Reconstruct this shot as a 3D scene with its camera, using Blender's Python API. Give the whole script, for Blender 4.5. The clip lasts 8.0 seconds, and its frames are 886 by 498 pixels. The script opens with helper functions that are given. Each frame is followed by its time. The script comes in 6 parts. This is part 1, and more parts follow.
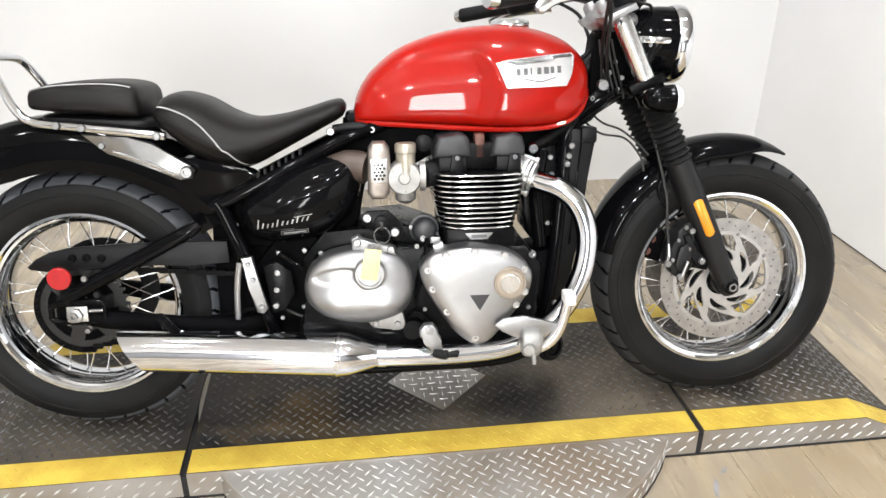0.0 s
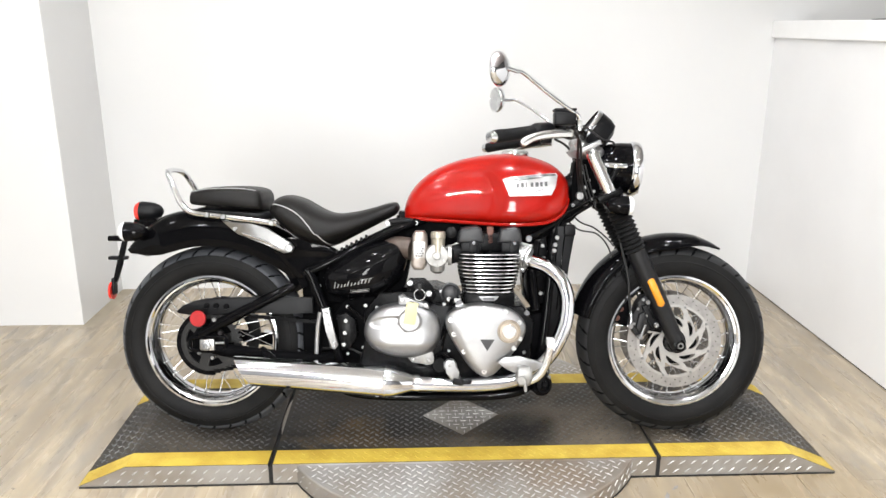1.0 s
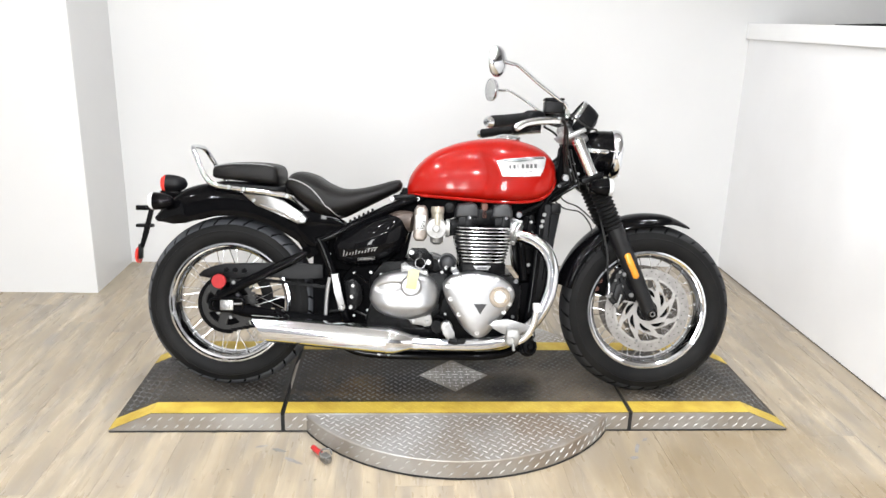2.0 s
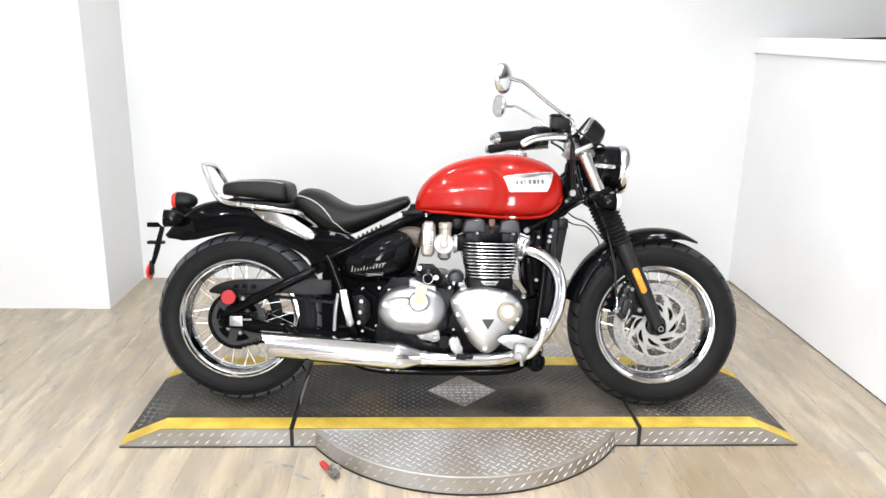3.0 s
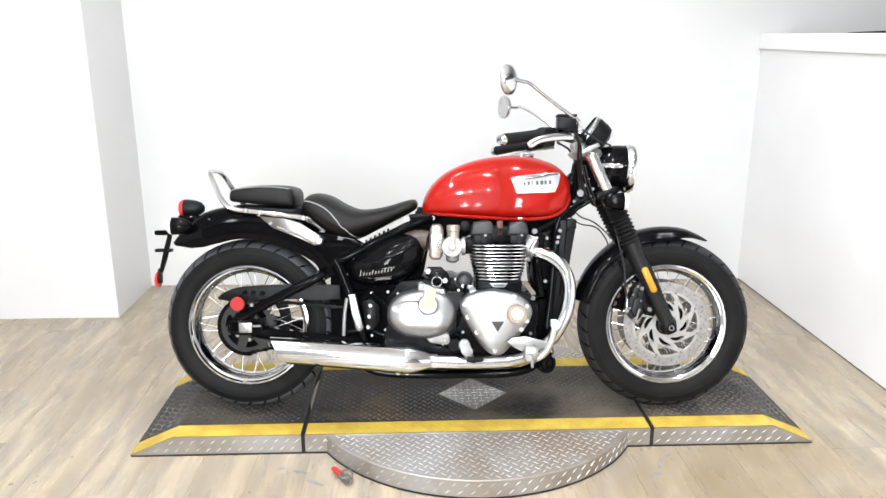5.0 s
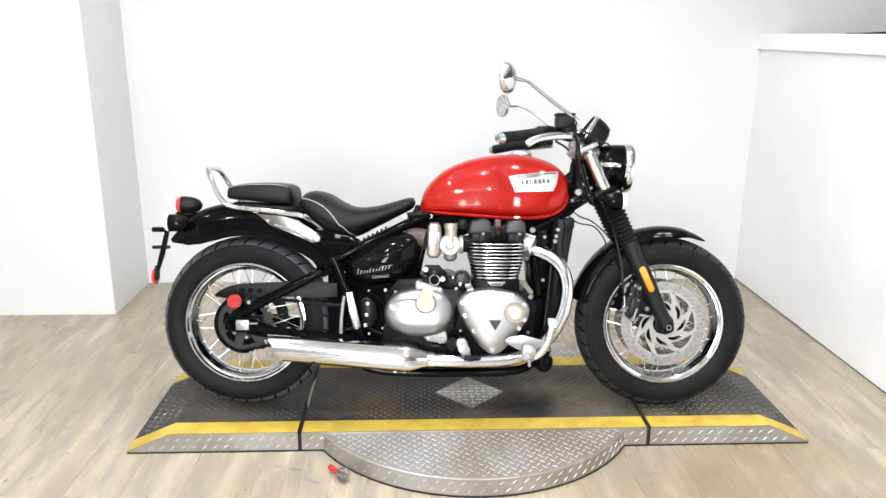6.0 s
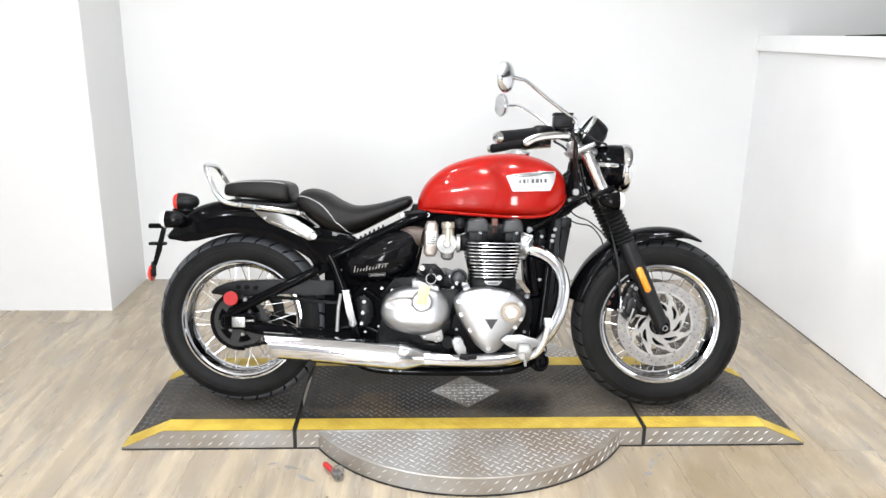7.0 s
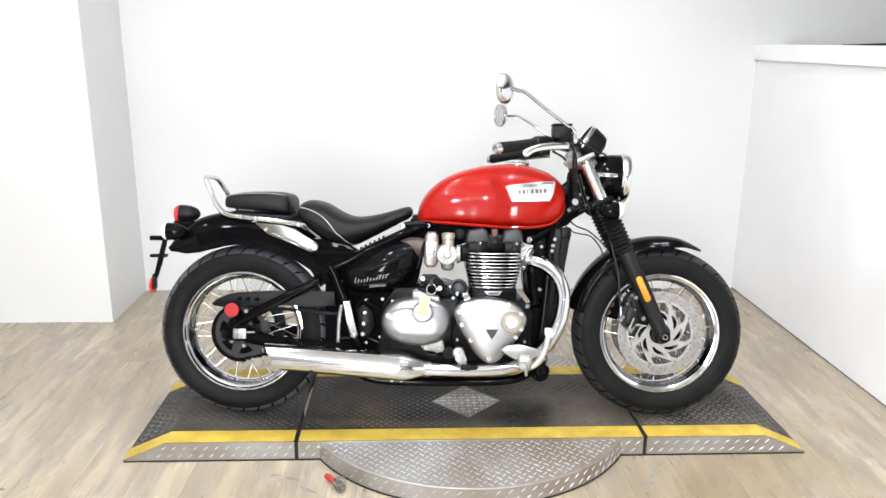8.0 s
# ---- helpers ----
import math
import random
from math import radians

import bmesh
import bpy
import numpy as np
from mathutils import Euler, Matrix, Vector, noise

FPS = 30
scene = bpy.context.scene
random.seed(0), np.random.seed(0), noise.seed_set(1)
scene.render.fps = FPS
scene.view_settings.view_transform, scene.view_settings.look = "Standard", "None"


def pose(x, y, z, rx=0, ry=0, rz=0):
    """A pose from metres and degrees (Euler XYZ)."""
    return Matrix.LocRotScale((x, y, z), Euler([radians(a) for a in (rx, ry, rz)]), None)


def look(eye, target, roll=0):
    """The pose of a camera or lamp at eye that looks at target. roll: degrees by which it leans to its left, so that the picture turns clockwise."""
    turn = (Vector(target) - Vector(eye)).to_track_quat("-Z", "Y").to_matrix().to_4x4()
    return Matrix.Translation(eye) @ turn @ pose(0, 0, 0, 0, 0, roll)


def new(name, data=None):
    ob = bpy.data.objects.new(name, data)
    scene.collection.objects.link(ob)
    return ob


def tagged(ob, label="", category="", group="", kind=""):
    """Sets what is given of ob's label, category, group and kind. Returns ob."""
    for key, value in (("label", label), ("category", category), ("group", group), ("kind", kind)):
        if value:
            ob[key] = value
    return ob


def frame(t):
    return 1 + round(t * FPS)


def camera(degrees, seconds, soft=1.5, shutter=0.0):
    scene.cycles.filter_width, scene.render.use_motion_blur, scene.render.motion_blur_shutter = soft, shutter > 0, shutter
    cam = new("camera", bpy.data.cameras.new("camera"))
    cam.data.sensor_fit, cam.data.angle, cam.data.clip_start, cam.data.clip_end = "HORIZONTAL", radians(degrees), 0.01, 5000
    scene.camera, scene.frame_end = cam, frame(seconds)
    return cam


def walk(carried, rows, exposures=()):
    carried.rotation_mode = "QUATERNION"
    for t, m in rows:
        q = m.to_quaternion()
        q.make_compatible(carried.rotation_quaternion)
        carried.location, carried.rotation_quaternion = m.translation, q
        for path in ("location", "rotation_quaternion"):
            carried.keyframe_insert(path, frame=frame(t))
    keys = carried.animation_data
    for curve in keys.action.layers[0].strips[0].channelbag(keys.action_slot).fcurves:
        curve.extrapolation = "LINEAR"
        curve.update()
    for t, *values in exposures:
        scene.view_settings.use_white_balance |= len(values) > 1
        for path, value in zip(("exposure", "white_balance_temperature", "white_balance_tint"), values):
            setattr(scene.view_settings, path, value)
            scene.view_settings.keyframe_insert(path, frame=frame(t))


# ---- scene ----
# ------------------------------------------------------------------ camera
cam = camera(60.1, 8.0)
PATH = [
    (0.0, (-0.133, -1.635, 1.261), (0.095, 0.151, 0.391), 0.2),
    (0.1, (-0.127, -1.71, 1.303), (0.059, 0.109, 0.493), -0.9),
    (0.2, (-0.124, -1.791, 1.318), (0.041, 0.07, 0.604), -1.0),
    (0.3, (-0.084, -1.876, 1.334), (0.03, 0.008, 0.673), -0.8),
    (0.5, (-0.074, -2.044, 1.321), (-0.01, -0.146, 0.694), 1.1),
    (0.7, (-0.058, -2.17, 1.36), (-0.057, -0.265, 0.75), 0.5),
    (1.0, (-0.088, -2.357, 1.368), (-0.014, -0.439, 0.806), 0.1),
    (1.5, (-0.171, -2.583, 1.381), (-0.08, -0.672, 0.798), 0.9),
    (1.7, (-0.164, -2.622, 1.378), (-0.044, -0.712, 0.796), 1.5),
    (2.8, (-0.125, -2.636, 1.393), (-0.038, -0.721, 0.821), 1.8),
    (3.0, (-0.134, -2.64, 1.39), (-0.05, -0.718, 0.843), 1.1),
    (3.5, (-0.136, -2.634, 1.397), (-0.041, -0.706, 0.874), 0.5),
    (4.0, (-0.135, -2.632, 1.391), (-0.024, -0.705, 0.864), 0.4),
    (4.5, (-0.143, -2.632, 1.391), (-0.071, -0.708, 0.852), -0.2),
    (6.0, (-0.145, -2.63, 1.387), (-0.068, -0.707, 0.843), 0.3),
    (6.5, (-0.145, -2.629, 1.39), (-0.069, -0.708, 0.839), 0.7),
    (7.0, (-0.138, -2.629, 1.385), (-0.058, -0.707, 0.839), 0.8),
    (7.5, (-0.142, -2.626, 1.393), (-0.065, -0.702, 0.852), 0.6),
    (8.0, (-0.142, -2.636, 1.395), (-0.06, -0.708, 0.87), 0.5),
]
EXPOSURES = [(0.0, -0.15, 6750, 10), (0.6, -0.13, 6750, 10), (1.5, -0.22, 6700, 10), (3.0, -0.04, 6500, 10), (4.5, -0.04, 6500, 10), (6.0, -0.09, 6500, 10), (6.6, -0.14, 6500, 10), (8.0, -0.15, 6500, 10)]
walk(cam, [(t, look(eye, target, roll)) for t, eye, target, roll in PATH], EXPOSURES)

# ------------------------------------------------------------------ world and lamps
world = bpy.data.worlds.new("world")
scene.world = world
world.use_nodes = True
sky = world.node_tree.nodes.new("ShaderNodeTexSky")
sky.sky_type, sky.sun_disc, sky.sun_elevation, sky.sun_rotation = "NISHITA", False, radians(40), radians(180)
world.node_tree.links.new(sky.outputs[0], world.node_tree.nodes["Background"].inputs[0])
world.node_tree.nodes["Background"].inputs[1].default_value = 0.1

FLOOR = -0.011       # top of the floor boards
CEIL = 3.0           # ceiling height
BACK = 1.634         # back wall
PIER = 1.120         # front face of the wall block beside the booth
LEFT = -1.672        # its side
RIGHT = 1.760        # partition
FRONT = -5.5         # wall behind the camera
SPOTS = [(x, y, w * k) for y, w in ((-4.2, 94.0), (-1.5, 28.0)) for x, k in ((-2.5, 0.78), (-1.1, 1.12), (0.1, 1.0), (1.15, 0.82))] + [(x, -0.1, w) for x, w in ((-0.85, 21.0), (0.15, 22.0), (1.15, 20.0))]
WINDOW_W = 165.0


def area_lamp(name, m, sx, sy, watts, colour, shape="RECTANGLE"):
    lamp = bpy.data.lights.new(name, "AREA")
    lamp.shape, lamp.size, lamp.size_y, lamp.energy, lamp.color = shape, sx, sy, watts, colour
    ob = new(name, lamp)
    ob.matrix_world = m
    return ob


for sx_, sy_, sw_ in SPOTS:
    area_lamp("spot_light", pose(sx_, sy_, CEIL - 0.07), 0.15, 0.15, sw_, (0.915, 0.95, 1.0), "DISK")
area_lamp("window_light", pose(-0.79, FRONT - 0.10, 1.45, 90, 0, 0), 0.6, 1.6, WINDOW_W, (0.95, 0.98, 1.0))

# a narrow ceiling spot aimed at the partition
AIM_FROM, AIM_TO = Vector((-0.9, -1.6, CEIL - 0.10)), Vector((RIGHT, 0.30, 0.73))
beam = bpy.data.lights.new("aimed_spot_light", "SPOT")
beam.energy, beam.spot_size, beam.spot_blend, beam.shadow_soft_size, beam.color = 150.0, radians(7.5), 0.9, 0.03, (0.96, 0.98, 1.0)
new("aimed_spot_light", beam).matrix_world = Matrix.Translation(AIM_FROM) @ (AIM_TO - AIM_FROM).to_track_quat("-Z", "Y").to_matrix().to_4x4()

# ------------------------------------------------------------------ materials


def mat(name, base, rough=0.5, metal=0.0, vary=0.12, scale=6.0, fine=0.0, fine_scale=220.0, coat=0.0,
        other=None, rough_vary=0.1, spec=0.5, stretch=(1, 1, 1), per_object=0.0, bump_dist=0.002):
    """Principled material: broad stains towards another colour, fine grain relief, uneven gloss."""
    m = bpy.data.materials.new(name)
    m.use_nodes = True
    nt = m.node_tree
    N, K = nt.nodes, nt.links
    bsdf = N["Principled BSDF"]
    co = N.new("ShaderNodeTexCoord")
    mp = N.new("ShaderNodeMapping")
    mp.inputs["Scale"].default_value = stretch
    K.new(co.outputs["Object"], mp.inputs[0])
    big = N.new("ShaderNodeTexNoise")
    big.inputs["Scale"].default_value, big.inputs["Detail"].default_value = scale, 5.0
    K.new(mp.outputs[0], big.inputs[0])
    small = N.new("ShaderNodeTexNoise")
    small.inputs["Scale"].default_value, small.inputs["Detail"].default_value = fine_scale, 3.0
    K.new(mp.outputs[0], small.inputs[0])
    ramp = N.new("ShaderNodeMapRange")
    ramp.inputs[1].default_value, ramp.inputs[2].default_value = 0.35, 0.7
    K.new(big.outputs[0], ramp.inputs[0])
    mix = N.new("ShaderNodeMix")
    mix.data_type = "RGBA"
    mix.inputs[6].default_value = (*base, 1)
    mix.inputs[7].default_value = (*(other or [c * (1 - 2.2 * vary) for c in base]), 1)
    K.new(ramp.outputs[0], mix.inputs[0])
    colour = mix.outputs[2]
    if per_object:
        info = N.new("ShaderNodeObjectInfo")
        hsv = N.new("ShaderNodeHueSaturation")
        mr = N.new("ShaderNodeMapRange")
        mr.inputs[3].default_value, mr.inputs[4].default_value = 1 - per_object, 1 + per_object
        K.new(info.outputs["Random"], mr.inputs[0])
        K.new(mr.outputs[0], hsv.inputs["Value"])
        K.new(colour, hsv.inputs["Color"])
        colour = hsv.outputs[0]
    K.new(colour, bsdf.inputs["Base Color"])
    rr = N.new("ShaderNodeMapRange")
    rr.inputs[3].default_value, rr.inputs[4].default_value = max(0.02, rough - rough_vary * rough), min(1, rough + rough_vary * 2 * rough)
    K.new(big.outputs[0], rr.inputs[0])
    K.new(rr.outputs[0], bsdf.inputs["Roughness"])
    bsdf.inputs["Metallic"].default_value = metal
    bsdf.inputs["Specular IOR Level"].default_value = spec
    if coat:
        bsdf.inputs["Coat Weight"].default_value, bsdf.inputs["Coat Roughness"].default_value = coat, 0.04
    if fine:
        bump = N.new("ShaderNodeBump")
        bump.inputs["Strength"].default_value, bump.inputs["Distance"].default_value = fine, bump_dist
        K.new(small.outputs[0], bump.inputs["Height"])
        K.new(bump.outputs[0], bsdf.inputs["Normal"])
    return m


WALL = mat("white_wall_paint", (0.66, 0.66, 0.657), 0.34, vary=0.02, scale=1.3, fine=0.05, fine_scale=90)
# glossy partition white, lifted above the wall's to stand in for missing lamp light
LIFTEDWALL = mat("lifted_glossy_white", (0.80, 0.80, 0.805), 0.22, vary=0.025, scale=2.2, fine=0.02, fine_scale=60)
CEILING = mat("ceiling_paint", (0.78, 0.78, 0.78), 0.8, vary=0.03, scale=2, fine=0.1)
DARKWALL = mat("dark_grey_wall_paint", (0.20, 0.20, 0.205), 0.6, vary=0.05, scale=2, fine=0.08)
GREYWALL = mat("grey_wall_paint", (0.20, 0.20, 0.203), 0.6, vary=0.05, scale=2, fine=0.08)
TRIMW = mat("white_trim", (0.84, 0.84, 0.84), 0.35, vary=0.03, scale=4)
RED = mat("red_tank_lacquer", (0.325, 0.0065, 0.003), 0.30, vary=0.05, scale=3, coat=0.6, other=(0.29, 0.0055, 0.0025), spec=0.08)
RED.node_tree.nodes["Principled BSDF"].inputs["Coat Roughness"].default_value = 0.03
RED.node_tree.nodes["Principled BSDF"].inputs["Coat IOR"].default_value = 1.38
GLOSS = mat("gloss_black_paint", (0.0025, 0.0025, 0.003), 0.055, vary=0.1, scale=8, spec=0.10)
GRAPHITE = mat("graphite_black_lacquer", (0.003, 0.003, 0.0035), 0.075, 0.0, vary=0.1, scale=8, spec=0.12)
SATIN = mat("satin_black_coat", (0.004, 0.004, 0.0045), 0.26, vary=0.2, scale=20, fine=0.06, fine_scale=500, spec=0.09)
MATT = mat("dark_moulded_plastic", (0.0052, 0.0053, 0.0062), 0.38, vary=0.2, scale=25, fine=0.1, fine_scale=600, spec=0.16)
GREYB = mat("dark_grey_casting", (0.022, 0.0225, 0.025), 0.42, vary=0.15, scale=25, fine=0.15, fine_scale=500)
PITCH = mat("matt_black_casting", (0.0025, 0.0025, 0.003), 0.6, vary=0.2, scale=20, fine=0.1, fine_scale=400, spec=0.03)
RUBBER = mat("tyre_rubber", (0.006, 0.006, 0.0063), 0.5, vary=0.25, scale=9, fine=0.15, fine_scale=380, other=(0.011, 0.0107, 0.0104), spec=0.10)
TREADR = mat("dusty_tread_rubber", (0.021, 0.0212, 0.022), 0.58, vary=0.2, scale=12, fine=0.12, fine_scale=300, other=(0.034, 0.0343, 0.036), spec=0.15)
# rear tread paled to bluish grey: side-light sheen put into its colour
SHEENR = mat("sheen_grey_tread_rubber", (0.085, 0.089, 0.099), 0.6, vary=0.2, scale=14, fine=0.12, fine_scale=300, other=(0.055, 0.058, 0.064), spec=0.4)
FORKP = mat("satin_fork_paint", (0.008, 0.008, 0.009), 0.42, vary=0.15, scale=20, fine=0.08, fine_scale=500, spec=0.28)
BRONZE = mat("warm_cast_alloy", (0.38, 0.335, 0.305), 0.38, 0.8, vary=0.12, scale=40, fine=0.1, fine_scale=400)
SPROCK = mat("oiled_sprocket_steel", (0.014, 0.0137, 0.0134), 0.36, 0.2, vary=0.2, scale=30, fine=0.1, fine_scale=400)
GRIP = mat("grip_rubber", (0.007, 0.007, 0.0075), 0.6, vary=0.15, scale=30, fine=0.3, fine_scale=500, spec=0.2)
CHROME = mat("polished_chrome", (0.70, 0.715, 0.745), 0.06, 1.0, vary=0.02, scale=12, rough_vary=0.3)
ALU = mat("brushed_aluminium", (0.40, 0.40, 0.405), 0.33, 1.0, vary=0.10, scale=11, fine=0.06, fine_scale=260, rough_vary=0.45)
DUCT = mat("dark_brown_duct", (0.075, 0.055, 0.045), 0.4, 0.3, vary=0.15, scale=30, fine=0.1, fine_scale=400)
BRASS = mat("brass_tinted_alloy", (0.42, 0.385, 0.315), 0.38, 0.7, vary=0.12, scale=40, fine=0.1, fine_scale=400)
GREYCAST = mat("grey_casting", (0.20, 0.195, 0.185), 0.46, 0.6, vary=0.15, scale=30, fine=0.15, fine_scale=420)
CAST = mat("cast_aluminium", (0.37, 0.365, 0.355), 0.46, 0.75, vary=0.12, scale=30, fine=0.15, fine_scale=420)
FINEDGE = mat("machined_fin_edge", (0.86, 0.86, 0.86), 0.22, 1.0, vary=0.03, scale=40)
STEEL = mat("disc_steel", (0.42, 0.41, 0.40), 0.36, 1.0, vary=0.1, scale=50, fine=0.05, fine_scale=700)
FARDISC = mat("dark_brown_steel", (0.20, 0.185, 0.17), 0.4, 1.0, vary=0.15, scale=30, fine=0.05, fine_scale=500)
CARRIER = mat("pale_disc_carrier", (0.50, 0.49, 0.478), 0.36, 0.8, vary=0.08, scale=40, fine=0.05, fine_scale=500)
STRUT = mat("satin_plated_steel", (0.30, 0.298, 0.295), 0.30, 1.0, vary=0.1, scale=20, fine=0.05)
BOLT = mat("zinc_bolt", (0.33, 0.33, 0.33), 0.36, 1.0, vary=0.1, scale=80)
PALEBOLT = mat("bright_bolt", (0.62, 0.62, 0.62), 0.3, 0.9, vary=0.1, scale=80)
BLACKINK = mat("black_badge_ink", (0.02, 0.02, 0.022), 0.45, vary=0.1, scale=60)
BADGEWING = mat("ribbed_badge_metal", (0.24, 0.24, 0.235), 0.3, 0.9, vary=0.2, scale=120)
TANRING = mat("browned_alloy", (0.38, 0.325, 0.265), 0.4, 0.6, vary=0.1, scale=30, fine=0.05)
COPPER = mat("heat_tinted_brown", (0.13, 0.05, 0.035), 0.45, 0.3, vary=0.2, scale=30)
VINYL = mat("black_seat_vinyl", (0.0036, 0.0034, 0.0034), 0.36, vary=0.15, scale=9, fine=0.25, fine_scale=420, spec=0.19, other=(0.0072, 0.0062, 0.0058), rough_vary=0.3)
STITCH = mat("grey_piping", (0.33, 0.33, 0.33), 0.6, vary=0.1, scale=60)
AMBER = mat("amber_reflector", (0.72, 0.27, 0.01), 0.22, vary=0.08, scale=60, coat=0.6)
REDLENS = mat("red_lens", (0.72, 0.03, 0.02), 0.2, vary=0.08, scale=60, coat=0.6)
REDCAP = mat("red_rubber_cap", (0.36, 0.012, 0.014), 0.3, vary=0.1, scale=60)
TAG = mat("yellow_paper_tag", (0.78, 0.70, 0.30), 0.55, vary=0.06, scale=50)
YELLOW = mat("yellow_safety_tape", (0.53, 0.385, 0.055), 0.5, vary=0.1, scale=11, fine=0.2, fine_scale=160, other=(0.39, 0.255, 0.03), rough_vary=0.3)
TREAD_D = mat("worn_dark_coating", (0.010, 0.010, 0.0108), 0.46, 0.0, spec=0.25, vary=0.2, scale=2.9, fine=0.3, fine_scale=240, other=(0.072, 0.060, 0.046), rough_vary=0.4)
LUG_D = mat("worn_dark_lug", (0.125, 0.126, 0.130), 0.38, 0.4, vary=0.3, scale=5.0, fine=0.2, fine_scale=300, other=(0.020, 0.020, 0.020))
TREAD_S = mat("aluminium_tread_plate", (0.375, 0.365, 0.35), 0.44, 0.55, vary=0.14, scale=4, fine=0.2, fine_scale=260, other=(0.235, 0.195, 0.15), rough_vary=0.25)
LUG_S = mat("bright_plate_lug", (0.62, 0.61, 0.60), 0.34, 0.35, vary=0.22, scale=7, fine=0.1, fine_scale=300)
DARKGAP = mat("black_rubber_edge", (0.010, 0.010, 0.010), 0.8, vary=0.2, scale=20)
PINRED = mat("red_pin_handle", (0.45, 0.025, 0.025), 0.4, vary=0.1, scale=40)
BADGE = mat("badge_white_metal", (0.70, 0.70, 0.70), 0.28, 0.55, vary=0.04, scale=40)
INK = mat("dark_badge_ink", (0.11, 0.11, 0.115), 0.5, vary=0.1, scale=60)
SILVERINK = mat("silver_decal_ink", (0.34, 0.34, 0.34), 0.4, 0.3, vary=0.1, scale=60)
LENS = mat("clear_lens", (0.75, 0.76, 0.77), 0.08, vary=0.03, scale=60, coat=0.5)
MIRRORBACK = mat("mirror_glass", (0.95, 0.955, 0.96), 0.03, 1.0, vary=0.01, scale=20)
HOSE = mat("black_hose", (0.006, 0.006, 0.006), 0.45, vary=0.2, scale=50)


def plank_material():
    """Pale oak vinyl: long grain streaks, knots and a tone of its own for each board."""
    m = bpy.data.materials.new("oak_vinyl_plank")
    m.use_nodes = True
    N, K = m.node_tree.nodes, m.node_tree.links
    bsdf = N["Principled BSDF"]
    co, info = N.new("ShaderNodeTexCoord"), N.new("ShaderNodeObjectInfo")
    off = N.new("ShaderNodeVectorMath")
    off.operation = "ADD"
    wide = N.new("ShaderNodeVectorMath")
    wide.operation = "SCALE"
    wide.inputs[3].default_value = 37.0
    K.new(info.outputs["Random"], wide.inputs[0])
    K.new(co.outputs["Object"], off.inputs[0])
    K.new(wide.outputs[0], off.inputs[1])

    def noisy(stretch, scale, detail, lo, hi):
        mp, nz, mr = N.new("ShaderNodeMapping"), N.new("ShaderNodeTexNoise"), N.new("ShaderNodeMapRange")
        mp.inputs["Scale"].default_value = stretch
        nz.inputs["Scale"].default_value, nz.inputs["Detail"].default_value = scale, detail
        mr.inputs[1].default_value, mr.inputs[2].default_value = lo, hi
        K.new(off.outputs[0], mp.inputs[0])
        K.new(mp.outputs[0], nz.inputs[0])
        K.new(nz.outputs[0], mr.inputs[0])
        return mr.outputs[0]

    def blend(fac, a, b):
        mx = N.new("ShaderNodeMix")
        mx.data_type = "RGBA"
        for sock, v in ((6, a), (7, b)):
            if isinstance(v, tuple):
                mx.inputs[sock].default_value = v
            else:
                K.new(v, mx.inputs[sock])
        K.new(fac, mx.inputs[0])
        return mx.outputs[2]

    streak = noisy((12, 1.5, 1), 2.0, 5, 0.45, 0.82)
    cloud = noisy((9.0, 1.25, 1), 2.0, 3, 0.41, 0.60)
    fine = noisy((90, 3, 1), 3.0, 3, 0.3, 0.75)
    knots = noisy((9, 4.5, 1), 4.2, 1, 0.74, 0.80)
    c = blend(cloud, (0.450, 0.376, 0.272, 1), (0.280, 0.248, 0.207, 1))
    c = blend(streak, c, (0.270, 0.222, 0.165, 1))
    dark = blend(fine, c, (0.25, 0.205, 0.15, 1))
    mx = N.new("ShaderNodeMix")
    mx.data_type = "RGBA"
    mx.inputs[0].default_value = 0.3
    K.new(c, mx.inputs[6])
    K.new(dark, mx.inputs[7])
    c = blend(knots, mx.outputs[2], (0.17, 0.135, 0.10, 1))
    # scuffed dirt that runs across the boards
    geo, dmap, dnoise, drange = N.new("ShaderNodeNewGeometry"), N.new("ShaderNodeMapping"), N.new("ShaderNodeTexNoise"), N.new("ShaderNodeMapRange")
    dmap.inputs["Scale"].default_value = (2.2, 0.9, 1)
    dnoise.inputs["Scale"].default_value, dnoise.inputs["Detail"].default_value = 1.5, 6.0
    drange.inputs[1].default_value, drange.inputs[2].default_value, drange.inputs[4].default_value = 0.42, 0.64, 0.72
    K.new(geo.outputs["Position"], dmap.inputs[0])
    K.new(dmap.outputs[0], dnoise.inputs[0])
    K.new(dnoise.outputs[0], drange.inputs[0])
    c = blend(drange.outputs[0], c, (0.300, 0.240, 0.166, 1))
    # yellow-brown smear, densest before the turntable and to its front wheel side
    wide_n, wr = N.new("ShaderNodeTexNoise"), N.new("ShaderNodeMapRange")
    wide_n.inputs["Scale"].default_value, wide_n.inputs["Detail"].default_value, wide_n.inputs["Distortion"].default_value = 2.6, 6.0, 0.8
    far_, fr = N.new("ShaderNodeVectorMath"), N.new("ShaderNodeMapRange")
    far_.operation = "DISTANCE"
    far_.inputs[1].default_value = (1.05, -0.95, FLOOR)
    fr.inputs[1].default_value, fr.inputs[2].default_value, fr.inputs[3].default_value, fr.inputs[4].default_value = 0.35, 1.25, 0.26, -0.20
    K.new(geo.outputs["Position"], far_.inputs[0])
    K.new(far_.outputs["Value"], fr.inputs[0])
    K.new(geo.outputs["Position"], wide_n.inputs[0])
    both = N.new("ShaderNodeMath")
    both.operation = "ADD"
    K.new(wide_n.outputs[0], both.inputs[0])
    K.new(fr.outputs[0], both.inputs[1])
